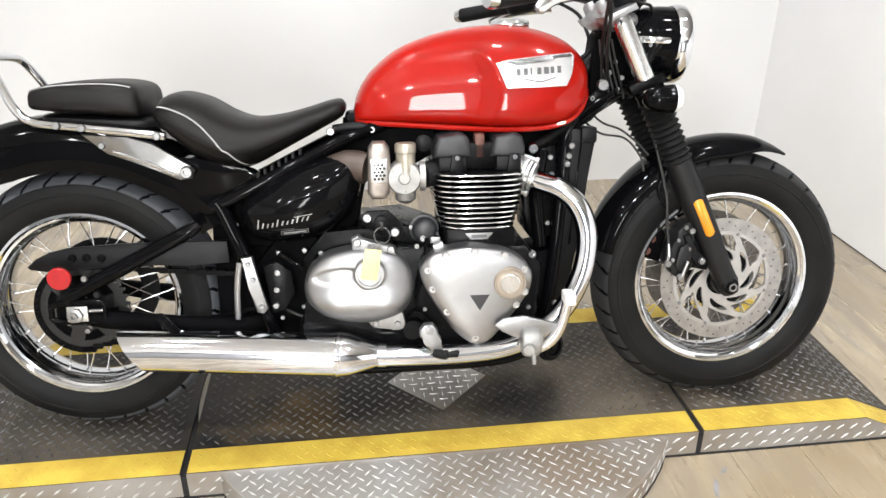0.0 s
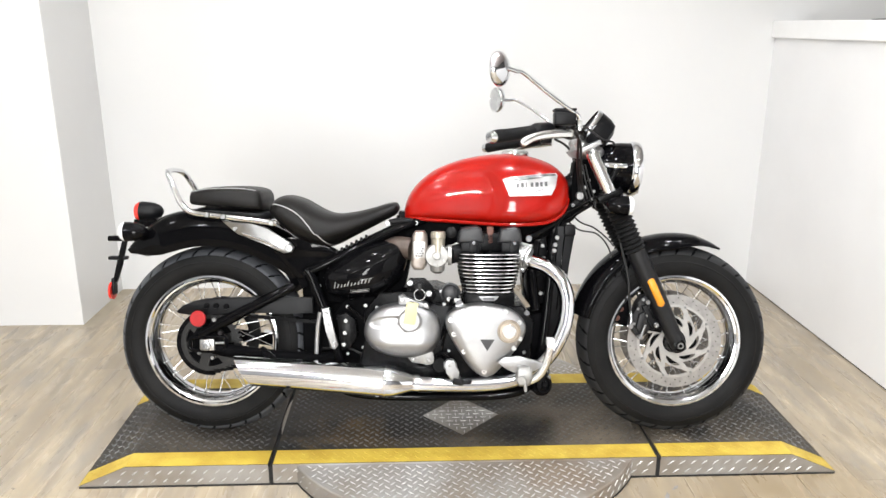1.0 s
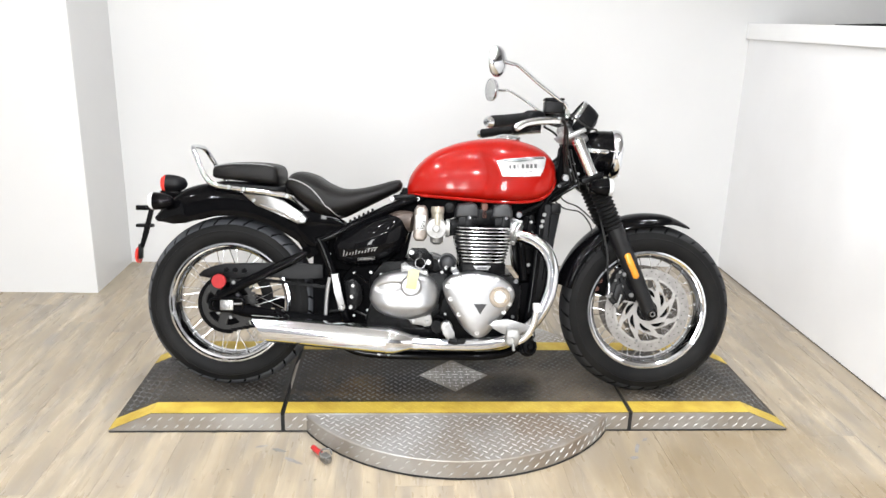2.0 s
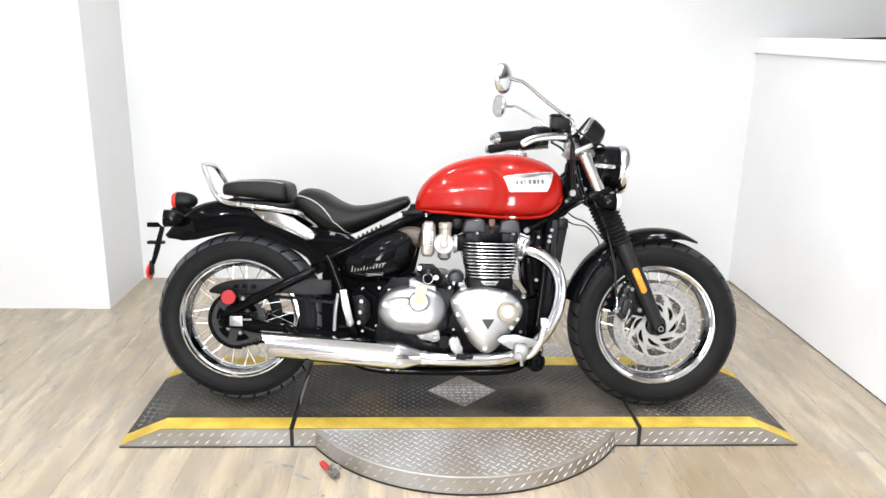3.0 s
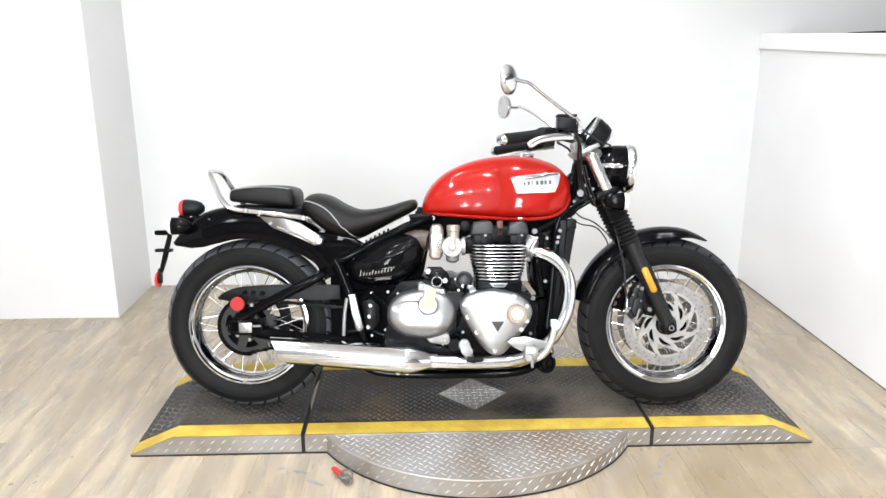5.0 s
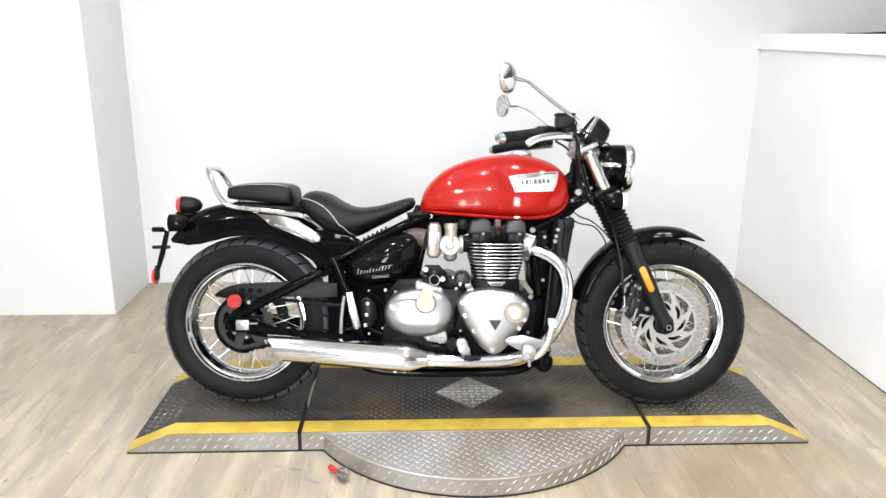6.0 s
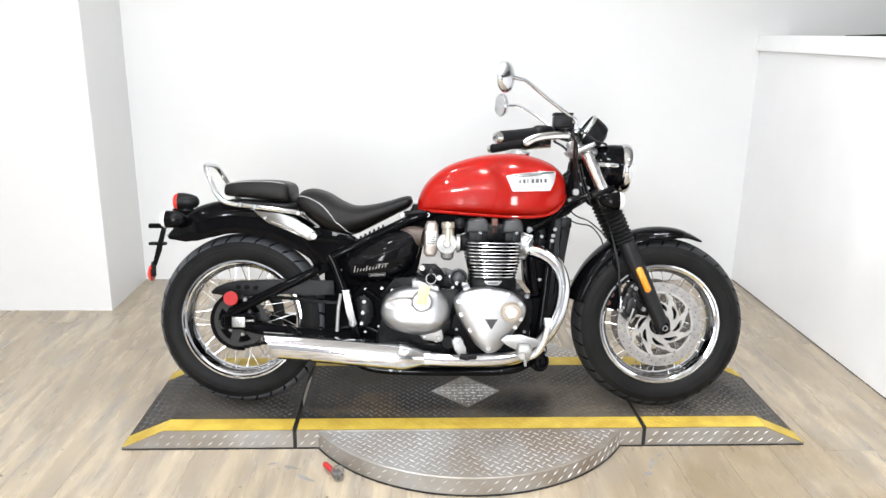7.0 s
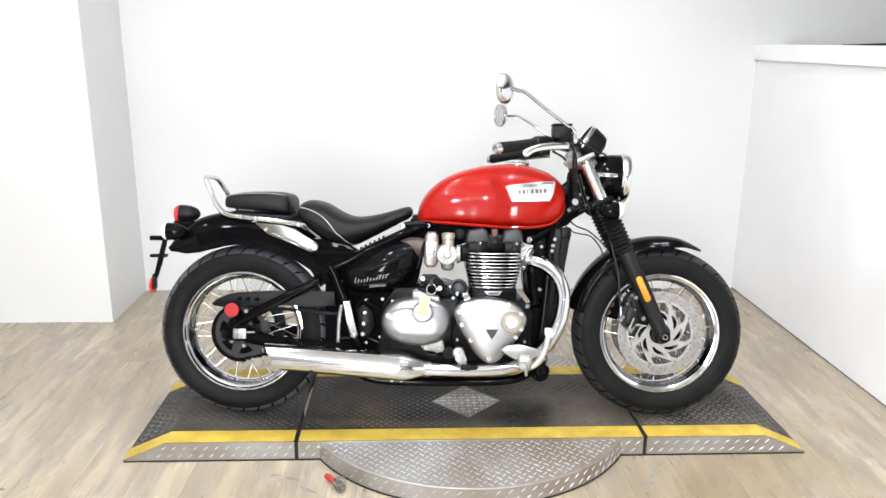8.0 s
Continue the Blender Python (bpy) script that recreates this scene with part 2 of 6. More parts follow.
    wr.inputs[1].default_value, wr.inputs[2].default_value, wr.inputs[4].default_value = 0.42, 0.78, 0.75
    K.new(both.outputs[0], wr.inputs[0])
    c = blend(wr.outputs[0], c, (0.235, 0.178, 0.105, 1))
    # small dark specks of grit
    speck, srange = N.new("ShaderNodeTexNoise"), N.new("ShaderNodeMapRange")
    speck.inputs["Scale"].default_value, speck.inputs["Detail"].default_value = 34.0, 1.0
    srange.inputs[1].default_value, srange.inputs[2].default_value, srange.inputs[4].default_value = 0.775, 0.81, 0.8
    K.new(geo.outputs["Position"], speck.inputs[0])
    K.new(speck.outputs[0], srange.inputs[0])
    c = blend(srange.outputs[0], c, (0.06, 0.05, 0.04, 1))
    hsv, mr = N.new("ShaderNodeHueSaturation"), N.new("ShaderNodeMapRange")
    mr.inputs[3].default_value, mr.inputs[4].default_value = 0.965, 1.035
    K.new(info.outputs["Random"], mr.inputs[0])
    K.new(mr.outputs[0], hsv.inputs["Value"])
    K.new(c, hsv.inputs["Color"])
    K.new(hsv.outputs[0], bsdf.inputs["Base Color"])
    rr = N.new("ShaderNodeMapRange")
    rr.inputs[3].default_value, rr.inputs[4].default_value = 0.26, 0.42
    K.new(streak, rr.inputs[0])
    K.new(rr.outputs[0], bsdf.inputs["Roughness"])
    bump = N.new("ShaderNodeBump")
    bump.inputs["Strength"].default_value, bump.inputs["Distance"].default_value = 0.12, 0.001
    K.new(fine, bump.inputs["Height"])
    K.new(bump.outputs[0], bsdf.inputs["Normal"])
    return m


def blotched(m, where, near, far, colour, amount):
    """Blend dust, grit and dark patches into a coating round a place, broken up by noise."""
    N, K = m.node_tree.nodes, m.node_tree.links
    base = N["Principled BSDF"].inputs["Base Color"]
    old = base.links[0].from_socket
    geo, dist, nz, fall, add, rng_, mx = (N.new(k) for k in ("ShaderNodeNewGeometry", "ShaderNodeVectorMath", "ShaderNodeTexNoise", "ShaderNodeMapRange", "ShaderNodeMath", "ShaderNodeMapRange", "ShaderNodeMix"))
    dist.operation, add.operation, mx.data_type = "DISTANCE", "ADD", "RGBA"
    dist.inputs[1].default_value = where
    nz.inputs["Scale"].default_value, nz.inputs["Detail"].default_value = 9.0, 7.0
    fall.inputs[1].default_value, fall.inputs[2].default_value, fall.inputs[3].default_value, fall.inputs[4].default_value = near, far, 0.22, -0.16
    rng_.inputs[1].default_value, rng_.inputs[2].default_value, rng_.inputs[4].default_value = 0.46, 0.80, amount
    mx.inputs[7].default_value = (*colour, 1)
    K.new(geo.outputs["Position"], dist.inputs[0])
    K.new(geo.outputs["Position"], nz.inputs[0])
    K.new(dist.outputs["Value"], fall.inputs[0])
    K.new(nz.outputs[0], add.inputs[0])
    K.new(fall.outputs[0], add.inputs[1])
    K.new(add.outputs[0], rng_.inputs[0])
    K.new(rng_.outputs[0], mx.inputs[0])
    K.new(old, mx.inputs[6])
    K.new(mx.outputs[2], base)


blotched(TREAD_D, (0.55, 0.02, 0.06), 0.12, 0.62, (0.130, 0.105, 0.077), 0.7)
blotched(LUG_D, (0.55, 0.02, 0.06), 0.12, 0.62, (0.13, 0.11, 0.085), 0.6)
# a near-black patch beside the bare diamond, and brown grit on the bare disc
blotched(TREAD_D, (0.27, -0.075, 0.06), 0.05, 0.19, (0.004, 0.004, 0.004), 0.95)
blotched(LUG_D, (0.27, -0.075, 0.06), 0.05, 0.19, (0.008, 0.008, 0.008), 0.9)
blotched(TREAD_D, (-0.28, -0.10, 0.06), 0.04, 0.20, (0.15, 0.095, 0.035), 0.55)
blotched(TREAD_S, (0.36, -0.36, 0.054), 0.08, 0.36, (0.24, 0.185, 0.135), 0.75)
blotched(TREAD_S, (0.09, 0.02, 0.06), 0.03, 0.14, (0.15, 0.14, 0.13), 0.6)
PLANK = plank_material()
GROUT = mat("floor_joint", (0.36, 0.31, 0.235), 0.8, vary=0.1, scale=10)

# ------------------------------------------------------------------ mesh helpers


def part(name, bm, material, parent=None, label="", smooth=40):
    """Link a bmesh as one mesh object under a thing or a part."""
    me = bpy.data.meshes.new(name)
    bmesh.ops.recalc_face_normals(bm, faces=bm.faces)
    bm.to_mesh(me)
    bm.free()
    me.materials.append(material)
    if smooth:
        me.shade_smooth()
        me.set_sharp_from_angle(angle=radians(smooth))
    ob = new(name, me)
    ob.parent = parent
    return tagged(ob, label)


def empty(name, m=None):
    ob = new(name)
    ob.empty_display_size = 0.05
    if m:
        ob.matrix_world = m
    return ob


def box(x0, x1, y0, y1, z0, z1, bevel=0.0, bm=None, segs=2):
    bm = bm or bmesh.new()
    vs = [bm.verts.new((x, y, z)) for x in (x0, x1) for y in (y0, y1) for z in (z0, z1)]
    fs = [bm.faces.new([vs[i] for i in q]) for q in ((0, 1, 3, 2), (4, 6, 7, 5), (0, 4, 5, 1), (2, 3, 7, 6), (0, 2, 6, 4), (1, 5, 7, 3))]
    if bevel:
        bmesh.ops.bevel(bm, geom=list({e for f in fs for e in f.edges}), offset=bevel, segments=segs, affect="EDGES", profile=0.5)
    return bm


def spline(pts, n=8, closed=False):
    """Points of a smooth curve through the given ones."""
    P = [Vector(p) for p in pts]
    out, m = [], len(P)
    for i in range(m if closed else m - 1):
        a, b, c, d = (P[(i + k) % m] if closed else P[min(max(i + k, 0), m - 1)] for k in (-1, 0, 1, 2))
        for j in range(n):
            t = j / n
            out.append(0.5 * (2 * b + (c - a) * t + (2 * a - 5 * b + 4 * c - d) * t * t + (3 * b - a - 3 * c + d) * t ** 3))
    if not closed:
        out.append(P[-1])
    return out


def tube(pts, radius, n=8, sides=14, bm=None, closed=False, flat=1.0, smooth=True):
    """A round bar along a curve; radius is a number or one per given point; flat squeezes it sideways."""
    bm = bm or bmesh.new()
    path = spline(pts, n, closed) if smooth else [Vector(p) for p in pts]
    if isinstance(radius, (int, float)):
        rad = [radius] * len(path)
    else:
        steps = len(pts) - 1
        rad = [float(np.interp(i / (len(path) - 1) * steps, range(steps + 1), radius)) for i in range(len(path))]
    rings, up = [], None
    for i, p in enumerate(path):
        a, b = path[i - 1 if (i or closed) else 0], path[(i + 1) % len(path) if (closed or i + 1 < len(path)) else i]
        d = (b - a).normalized()
        if up is None:
            up = Vector((0, 1, 0)) if abs(d.y) < 0.9 else Vector((0, 0, 1))
        up = (up - d * up.dot(d)).normalized()
        side = d.cross(up)
        rings.append([bm.verts.new(p + rad[i] * (math.cos(w) * side + math.sin(w) * flat * up)) for w in [math.tau * k / sides for k in range(sides)]])
    for i in range(len(rings) - (0 if closed else 1)):
        r, s = rings[i], rings[(i + 1) % len(rings)]
        for k in range(sides):
            bm.faces.new((r[k], r[(k + 1) % sides], s[(k + 1) % sides], s[k]))
    if not closed:
        bm.faces.new(rings[0])
        bm.faces.new(rings[-1])
    return bm


def lathe(profile, m=None, sides=32, bm=None, caps=True, arc=(0, 360)):
    """Turn (radius, height) pairs round the local z axis, then lay it at the pose m."""
    bm = bm or bmesh.new()
    m = m or Matrix()
    full = arc[1] - arc[0] >= 360
    cols = sides if full else sides + 1
    rings = []
    for r, h in profile:
        if r < 1e-6:
            rings.append([bm.verts.new(m @ Vector((0, 0, h)))] * cols)
        else:
            ang = [radians(arc[0] + (arc[1] - arc[0]) * k / sides) for k in range(cols)]
            rings.append([bm.verts.new(m @ Vector((r * math.cos(w), r * math.sin(w), h))) for w in ang])
    for a, b in zip(rings, rings[1:]):
        for k in range(sides):
            q = [a[k], a[(k + 1) % cols], b[(k + 1) % cols], b[k]]
            q = list(dict.fromkeys(q))
            if len(q) > 2:
                bm.faces.new(q)
    if caps and full:
        for ring in (rings[0], rings[-1]):
            if len(set(ring)) > 2:
                bm.faces.new(ring)
    return bm


# the lathe's axis laid across the bike: its z points away from the near side to the far side
def across(x, y, z, spin=0.0):
    return pose(x, y, z) @ pose(0, 0, 0, -90, 0, 0) @ pose(0, 0, 0, 0, 0, spin)


# the same with z pointing out towards the near side
def outward(x, y, z, spin=0.0):
    return pose(x, y, z) @ pose(0, 0, 0, 90, 0, 0) @ pose(0, 0, 0, 0, 0, spin)


def slab(outline, y0, y1, bevel=0.0, n=1, bm=None, segs=2, smooth=False):
    """A plate cut to an outline of (x, z) pairs, from y0 to y1, with rounded edges."""
    bm = bm or bmesh.new()
    if smooth:
        outline = [(p.x, p.z) for p in spline([(x, 0, z) for x, z in outline], n, True)]
    a = [bm.verts.new((x, y0, z)) for x, z in outline]
    b = [bm.verts.new((x, y1, z)) for x, z in outline]
    k = len(outline)
    rim = [bm.faces.new((a[i], a[(i + 1) % k], b[(i + 1) % k], b[i])) for i in range(k)]
    ends = [bm.faces.new(a), bm.faces.new(b)]
    if bevel:
        bmesh.ops.bevel(bm, geom=[e for f in ends for e in f.edges], offset=bevel, segments=segs, affect="EDGES", profile=0.5)
    return bm


def loft(rings, closed_ends=True, bm=None):
    bm = bm or bmesh.new()
    R = [[bm.verts.new(p) for p in ring] for ring in rings]
    for a, b in zip(R, R[1:]):
        for k in range(len(a)):
            bm.faces.new((a[k], a[(k + 1) % len(a)], b[(k + 1) % len(a)], b[k]))
    if closed_ends:
        bm.faces.new(R[0])
        bm.faces.new(R[-1])
    return bm


BOLT_MESH = {}


def bolt(parent, x, y, z, r=0.007, out=True, material=None, name="bolt", h=0.6, label=""):
    """A round-headed bolt with a socket, looking out from the near side."""
    key = (round(r, 4), (material or BOLT).name, round(h, 2))
    if key not in BOLT_MESH:
        bm = lathe([(r, 0), (r, h * r), (0.8 * r, h * r + 0.25 * r), (0.45 * r, h * r + 0.25 * r), (0.42 * r, h * r - 0.1 * r), (0, h * r - 0.1 * r)], sides=12)
        me = bpy.data.meshes.new("bolt")
        bmesh.ops.recalc_face_normals(bm, faces=bm.faces)
        bm.to_mesh(me)
        bm.free()
        me.materials.append(material or BOLT)
        me.shade_smooth()
        me.set_sharp_from_angle(angle=radians(40))
        BOLT_MESH[key] = me
    ob = new(name, BOLT_MESH[key])
    ob.parent = parent
    ob.matrix_local = outward(x, y, z) if out else across(x, y, z)
    return tagged(ob, label)


# ------------------------------------------------------------------ the room


def structure(name, bm, material, label, smooth=0):
    return tagged(part(name, bm, material, None, label, smooth), kind="structure", category=name.split("_")[0])


structure("floor", box(-4.2, 5.2, FRONT - 0.2, BACK + 0.2, FLOOR - 0.12, FLOOR - 0.0012), GROUT, "pale oak vinyl plank floor with worn boards")
structure("wall_back", box(LEFT, 5.2, BACK, BACK + 0.15, FLOOR - 0.006, CEIL), WALL, "plain white painted wall behind the motorcycle")
structure("wall_block", box(-4.2, LEFT, PIER, BACK + 0.15, FLOOR - 0.006, CEIL, 0.004), WALL, "white painted wall block standing forward of the back wall")
bm = box(RIGHT, RIGHT + 0.12, -3.2, BACK, FLOOR + 0.006, 1.308)
structure("wall_partition", bm, LIFTEDWALL, "glossy white half-height partition wall beside the platform")
# added black strip gives the gap under the partition its shade
structure("trim_joint", box(RIGHT + 0.004, RIGHT + 0.115, -3.19, BACK, FLOOR - 0.006, FLOOR + 0.006), DARKGAP, "black strip standing in for the shadow gap under the partition")
structure("trim_cap", box(RIGHT - 0.018, RIGHT + 0.150, -3.215, BACK, 1.308, 1.390, 0.003), TRIMW, "white cap board on the partition")
structure("wall_left", box(-4.35, -4.2, FRONT, BACK + 0.15, FLOOR - 0.006, CEIL), WALL, "plain white side wall")
structure("wall_right", box(5.2, 5.35, FRONT, BACK + 0.15, FLOOR - 0.006, CEIL), DARKWALL, "plain dark grey far side wall")
structure("ceiling", box(-4.35, 5.35, FRONT - 0.15, BACK + 0.15, CEIL, CEIL + 0.1), CEILING, "plain white ceiling")

# wall behind the camera with one tall window
bm = bmesh.new()
for x0, x1, z0, z1 in ((-4.2, 5.2, FLOOR - 0.006, 0.6), (-4.2, 5.2, 2.3, CEIL), (-4.2, -1.14, 0.6, 2.3), (-0.44, 5.2, 0.6, 2.3)):
    box(x0, x1, FRONT - 0.15, FRONT, z0, z1, bm=bm)
structure("wall_front", bm, GREYWALL, "plain dark grey wall with a tall window")
w = empty("window_1", pose(-0.79, FRONT - 0.05, 0.6))
tagged(w, "tall white framed window with daylight behind it", "window", kind="structure")
bm = bmesh.new()
for x0, x1, z0, z1 in ((-0.35, -0.30, 0, 1.7), (0.30, 0.35, 0, 1.7), (-0.30, 0.30, 0, 0.05), (-0.30, 0.30, 1.65, 1.7)):
    box(x0, x1, -0.03, 0.03, z0, z1, bm=bm)
part("window_frame", bm, TRIMW, w)

# ceiling downlights
for x, y, w in SPOTS:
    d = empty("ceiling_light", pose(x, y, CEIL))
    tagged(d, "round white surface-mounted ceiling light", "ceiling light", "ceiling lights")
    part("housing", lathe([(0.0, 0.0), (0.11, 0.0), (0.11, -0.075), (0.085, -0.075), (0.085, -0.06), (0.0, -0.06)]), TRIMW, d)

d = empty("ceiling_spotlight", pose(AIM_FROM.x, AIM_FROM.y, CEIL))
tagged(d, "small white ceiling spotlight turned to the partition", "spotlight")
part("stem", lathe([(0.0, 0.0), (0.03, 0.0), (0.03, -0.012), (0.008, -0.016), (0.008, -0.06), (0, -0.06)]), TRIMW, d)
head_m = (AIM_TO - AIM_FROM).to_track_quat("-Z", "Y").to_matrix().to_4x4()
part("lamp_head", lathe([(0.0, 0.09), (0.03, 0.09), (0.042, 0.07), (0.046, -0.04), (0.040, -0.04), (0.036, 0.05), (0.0, 0.05)], Matrix.Translation((0, 0, -0.10)) @ head_m), TRIMW, d)

# ------------------------------------------------------------------ the turntable platform
PLATE = 0.06                       # top of the platform
YN, YF = -0.25, 0.356              # near and far edge
CX, CY, CR = 0.066, 0.072, 0.617   # turntable disc
TAPE = 0.080
X_LEFT, X_LT, X_GL, X_GR, X_RT, X_RIGHT = -1.135, -0.985, -0.541, 0.676, 1.105, 1.255


def lugs(spots, bm, up=None, long=0.0112, wide=0.0033, high=0.0026):
    """Raised lozenge bars at (origin, direction, normal)."""
    for o, d, nrm in spots:
        s = nrm.cross(d)
        base = [o + d * long, o + s * wide, o - d * long, o - s * wide]
        top = [o + d * long * 0.62 + nrm * high, o + s * wide * 0.45 + nrm * high, o - d * long * 0.62 + nrm * high, o - s * wide * 0.45 + nrm * high]
        b, t = [bm.verts.new(p) for p in base], [bm.verts.new(p) for p in top]
        for k in range(4):
            bm.faces.new((b[k], b[(k + 1) % 4], t[(k + 1) % 4], t[k]))
        bm.faces.new(t)
    return bm


def tread(x0, x1, y0, y1, inside, place, turn=radians(45), pitch=0.0232):
    """Lug places in a basket weave of two directions over a rectangle; inside keeps some; place lifts (x, y) to the surface."""
    out = []
    n = int(((x1 - x0) + (y1 - y0)) / pitch) + 2
    ct, st_ = math.cos(turn), math.sin(turn)
    for i in range(-n, n):
        for j in range(-n, n):
            x, y = x0 + (i * ct - j * st_) * pitch, y0 + (i * st_ + j * ct) * pitch
            if x < x0 + 0.008 or y < y0 + 0.008 or x > x1 - 0.008 or y > y1 - 0.008 or not inside(x, y):
                continue
            w = turn + (radians(90) if (i + j) % 2 else 0.0)
            o, nrm, along = place(x, y)
            side = nrm.cross(along)
            out.append((o, along * math.cos(w) + side * math.sin(w), nrm))
    return out


def surface_z(x):
    if x < X_LT:
        return FLOOR + 0.0065 + (PLATE - FLOOR - 0.0065) * (x - X_LEFT) / (X_LT - X_LEFT)
    if x > X_RT:
        return FLOOR + 0.0065 + (PLATE - FLOOR - 0.0065) * (X_RIGHT - x) / (X_RIGHT - X_RT)
    return PLATE


def on_top(x, y):
    z = surface_z(x)
    e = 1e-3
    along = Vector((2 * e, 0, surface_z(x + e) - surface_z(x - e))).normalized()
    return Vector((x, y, z)), along.cross(Vector((0, 1, 0))).normalized() * 1.0, along


def in_diamond(x, y, r=0.137):
    return abs(x - 0.066) + abs(y - 0.042) < r


platform = empty("motorcycle_turntable", pose(0, 0, 0))
tagged(platform, "low dark diamond-plate motorcycle turntable with yellow edge tape", "turntable")


def deck(name, x0, x1, label):
    """One plate of the platform with its ramp end, folded sides and raised lugs."""
    xs = [x0] + ([X_LT] if x0 < X_LT else []) + ([X_RT] if x1 > X_RT else []) + [x1]
    bm = bmesh.new()
    low = FLOOR + 0.0055
    top_n = [bm.verts.new((x, YN, max(surface_z(x), low + 0.001))) for x in xs]
    top_f = [bm.verts.new((x, YF, max(surface_z(x), low + 0.001))) for x in xs]
    bot_n = [bm.verts.new((x, YN, low)) for x in xs]
    bot_f = [bm.verts.new((x, YF, low)) for x in xs]
    for i in range(len(xs) - 1):
        bm.faces.new((top_n[i], top_n[i + 1], top_f[i + 1], top_f[i]))
        bm.faces.new((bot_n[i], bot_n[i + 1], bot_f[i + 1], bot_f[i]))
        bm.faces.new((top_n[i], top_n[i + 1], bot_n[i + 1], bot_n[i]))
        bm.faces.new((top_f[i], top_f[i + 1], bot_f[i + 1], bot_f[i]))
    for i in (0, -1):
        bm.faces.new((top_n[i], top_f[i], bot_f[i], bot_n[i]))
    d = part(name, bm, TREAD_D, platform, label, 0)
    # the near side stays bare metal
    d.data.materials.append(TREAD_S)
    for p in d.data.polygons:
        if abs(p.normal.y) > 0.9:
            p.material_index = 1
    keep = lambda x, y: not in_diamond(x, y)
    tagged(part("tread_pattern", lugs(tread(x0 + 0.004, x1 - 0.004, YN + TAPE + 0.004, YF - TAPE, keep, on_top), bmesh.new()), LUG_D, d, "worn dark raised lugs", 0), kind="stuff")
    # yellow tape along both edges, following the ramps, with the lugs pressing through
    for ya, yb in ((YN + 0.001, YN + TAPE), (YF - TAPE, YF - 0.001)):
        bm = bmesh.new()
        za = [(max(surface_z(x), low + 0.001) + 0.0012) for x in xs]
        e = 0.0015
        v = [[bm.verts.new((min(max(x, x0 + e), x1 - e), y, z)) for x, z in zip(xs, za)] for y in (ya, yb)]
        for i in range(len(xs) - 1):
            bm.faces.new((v[0][i], v[0][i + 1], v[1][i + 1], v[1][i]))
        for o, dr, nrm in tread(x0 + 0.006, x1 - 0.006, ya + 0.006, yb - 0.004, lambda x, y: True, on_top):
            lugs([(o + nrm * 0.0011, dr, nrm)], bm, high=0.0010)
        part("yellow_tape", bm, YELLOW, d, "worn yellow safety tape", 0)
    # lugs on the bare near side, all leaning one way
    spots = []
    for i in range(int((x1 - x0) / 0.036)):
        for j in range(2):
            x, z = x0 + 0.016 + i * 0.036 + (0.018 if j else 0), 0.010 + 0.029 * j
            if x < x1 - 0.012 and surface_z(x) > z + 0.010 and not abs(x - CX) < 0.525:
                w = radians(38)
                spots.append((Vector((x, YN, z)), Vector((math.cos(w), 0, math.sin(w))), Vector((0, -1, 0))))
    tagged(part("side_tread", lugs(spots, bmesh.new(), long=0.0132, wide=0.0030, high=0.0022), LUG_S, d, "bright bare raised lugs", 0), kind="stuff")
    return d


deck("ramp_plate", X_LEFT, X_GL - 0.0066, "dark-coated tread plate with a short ramp end")
deck("centre_plate", X_GL + 0.0066, X_GR - 0.0066, "dark-coated tread plate over the disc")
deck("ramp_plate", X_GR + 0.0066, X_RIGHT, "dark-coated tread plate with a short ramp end")
for x in (X_GL, X_GR):
    part("joint_strip", box(x - 0.0064, x + 0.0064, YN + 0.002, YF - 0.002, FLOOR + 0.0055, 0.050), DARKGAP, platform, "black joint between the plates", 0)
part("base_edge", box(X_LEFT + 0.004, X_RIGHT - 0.004, YN - 0.002, YF + 0.002, FLOOR, FLOOR + 0.0052), DARKGAP, platform, "black rubber underside", 0)

# bare aluminium disc beneath, showing before and behind the plates
disc = part("turntable_disc", lathe([(CR, FLOOR + 0.006), (CR, 0.0515), (CR - 0.003, 0.0545), (0, 0.0545)], pose(CX, CY, 0), 96), TREAD_S, platform, "bare aluminium tread-plate disc", 30)
part("base_ring", lathe([(CR + 0.002, FLOOR), (CR + 0.002, FLOOR + 0.006)], pose(CX, CY, 0), 72), DARKGAP, disc, "black rubber base ring", 0)
flat = lambda x, y: (Vector((x, y, 0.0545)), Vector((0, 0, 1)), Vector((1, 0, 0)))
show = lambda x, y: math.hypot(x - CX, y - CY) < CR - 0.014 and (y < YN - 0.006 or y > YF + 0.006)
bm = lugs(tread(CX - CR, CX + CR, CY - CR - 0.01, CY + CR, show, flat, radians(49), 0.0238), bmesh.new(), None, 0.0125, 0.0026, 0.0017)
for i in range(96):
    a = math.tau * i / 96
    if abs(math.sin(a)) > 0.45:
        for j in range(2):
            b = a + (math.tau / 192 if j else 0)
            o = Vector((CX + CR * math.cos(b), CY + CR * math.sin(b), 0.010 + 0.027 * j))
            n_ = Vector((math.cos(b), math.sin(b), 0))
            t_ = Vector((-math.sin(b), math.cos(b), 0))
            lugs([(o, (t_ * math.cos(radians(38)) + Vector((0, 0, math.sin(radians(38))))).normalized(), n_)], bm, long=0.0122, wide=0.0026, high=0.0019)
tagged(part("disc_tread", bm, LUG_S, disc, "bright raised lugs", 0), kind="stuff")

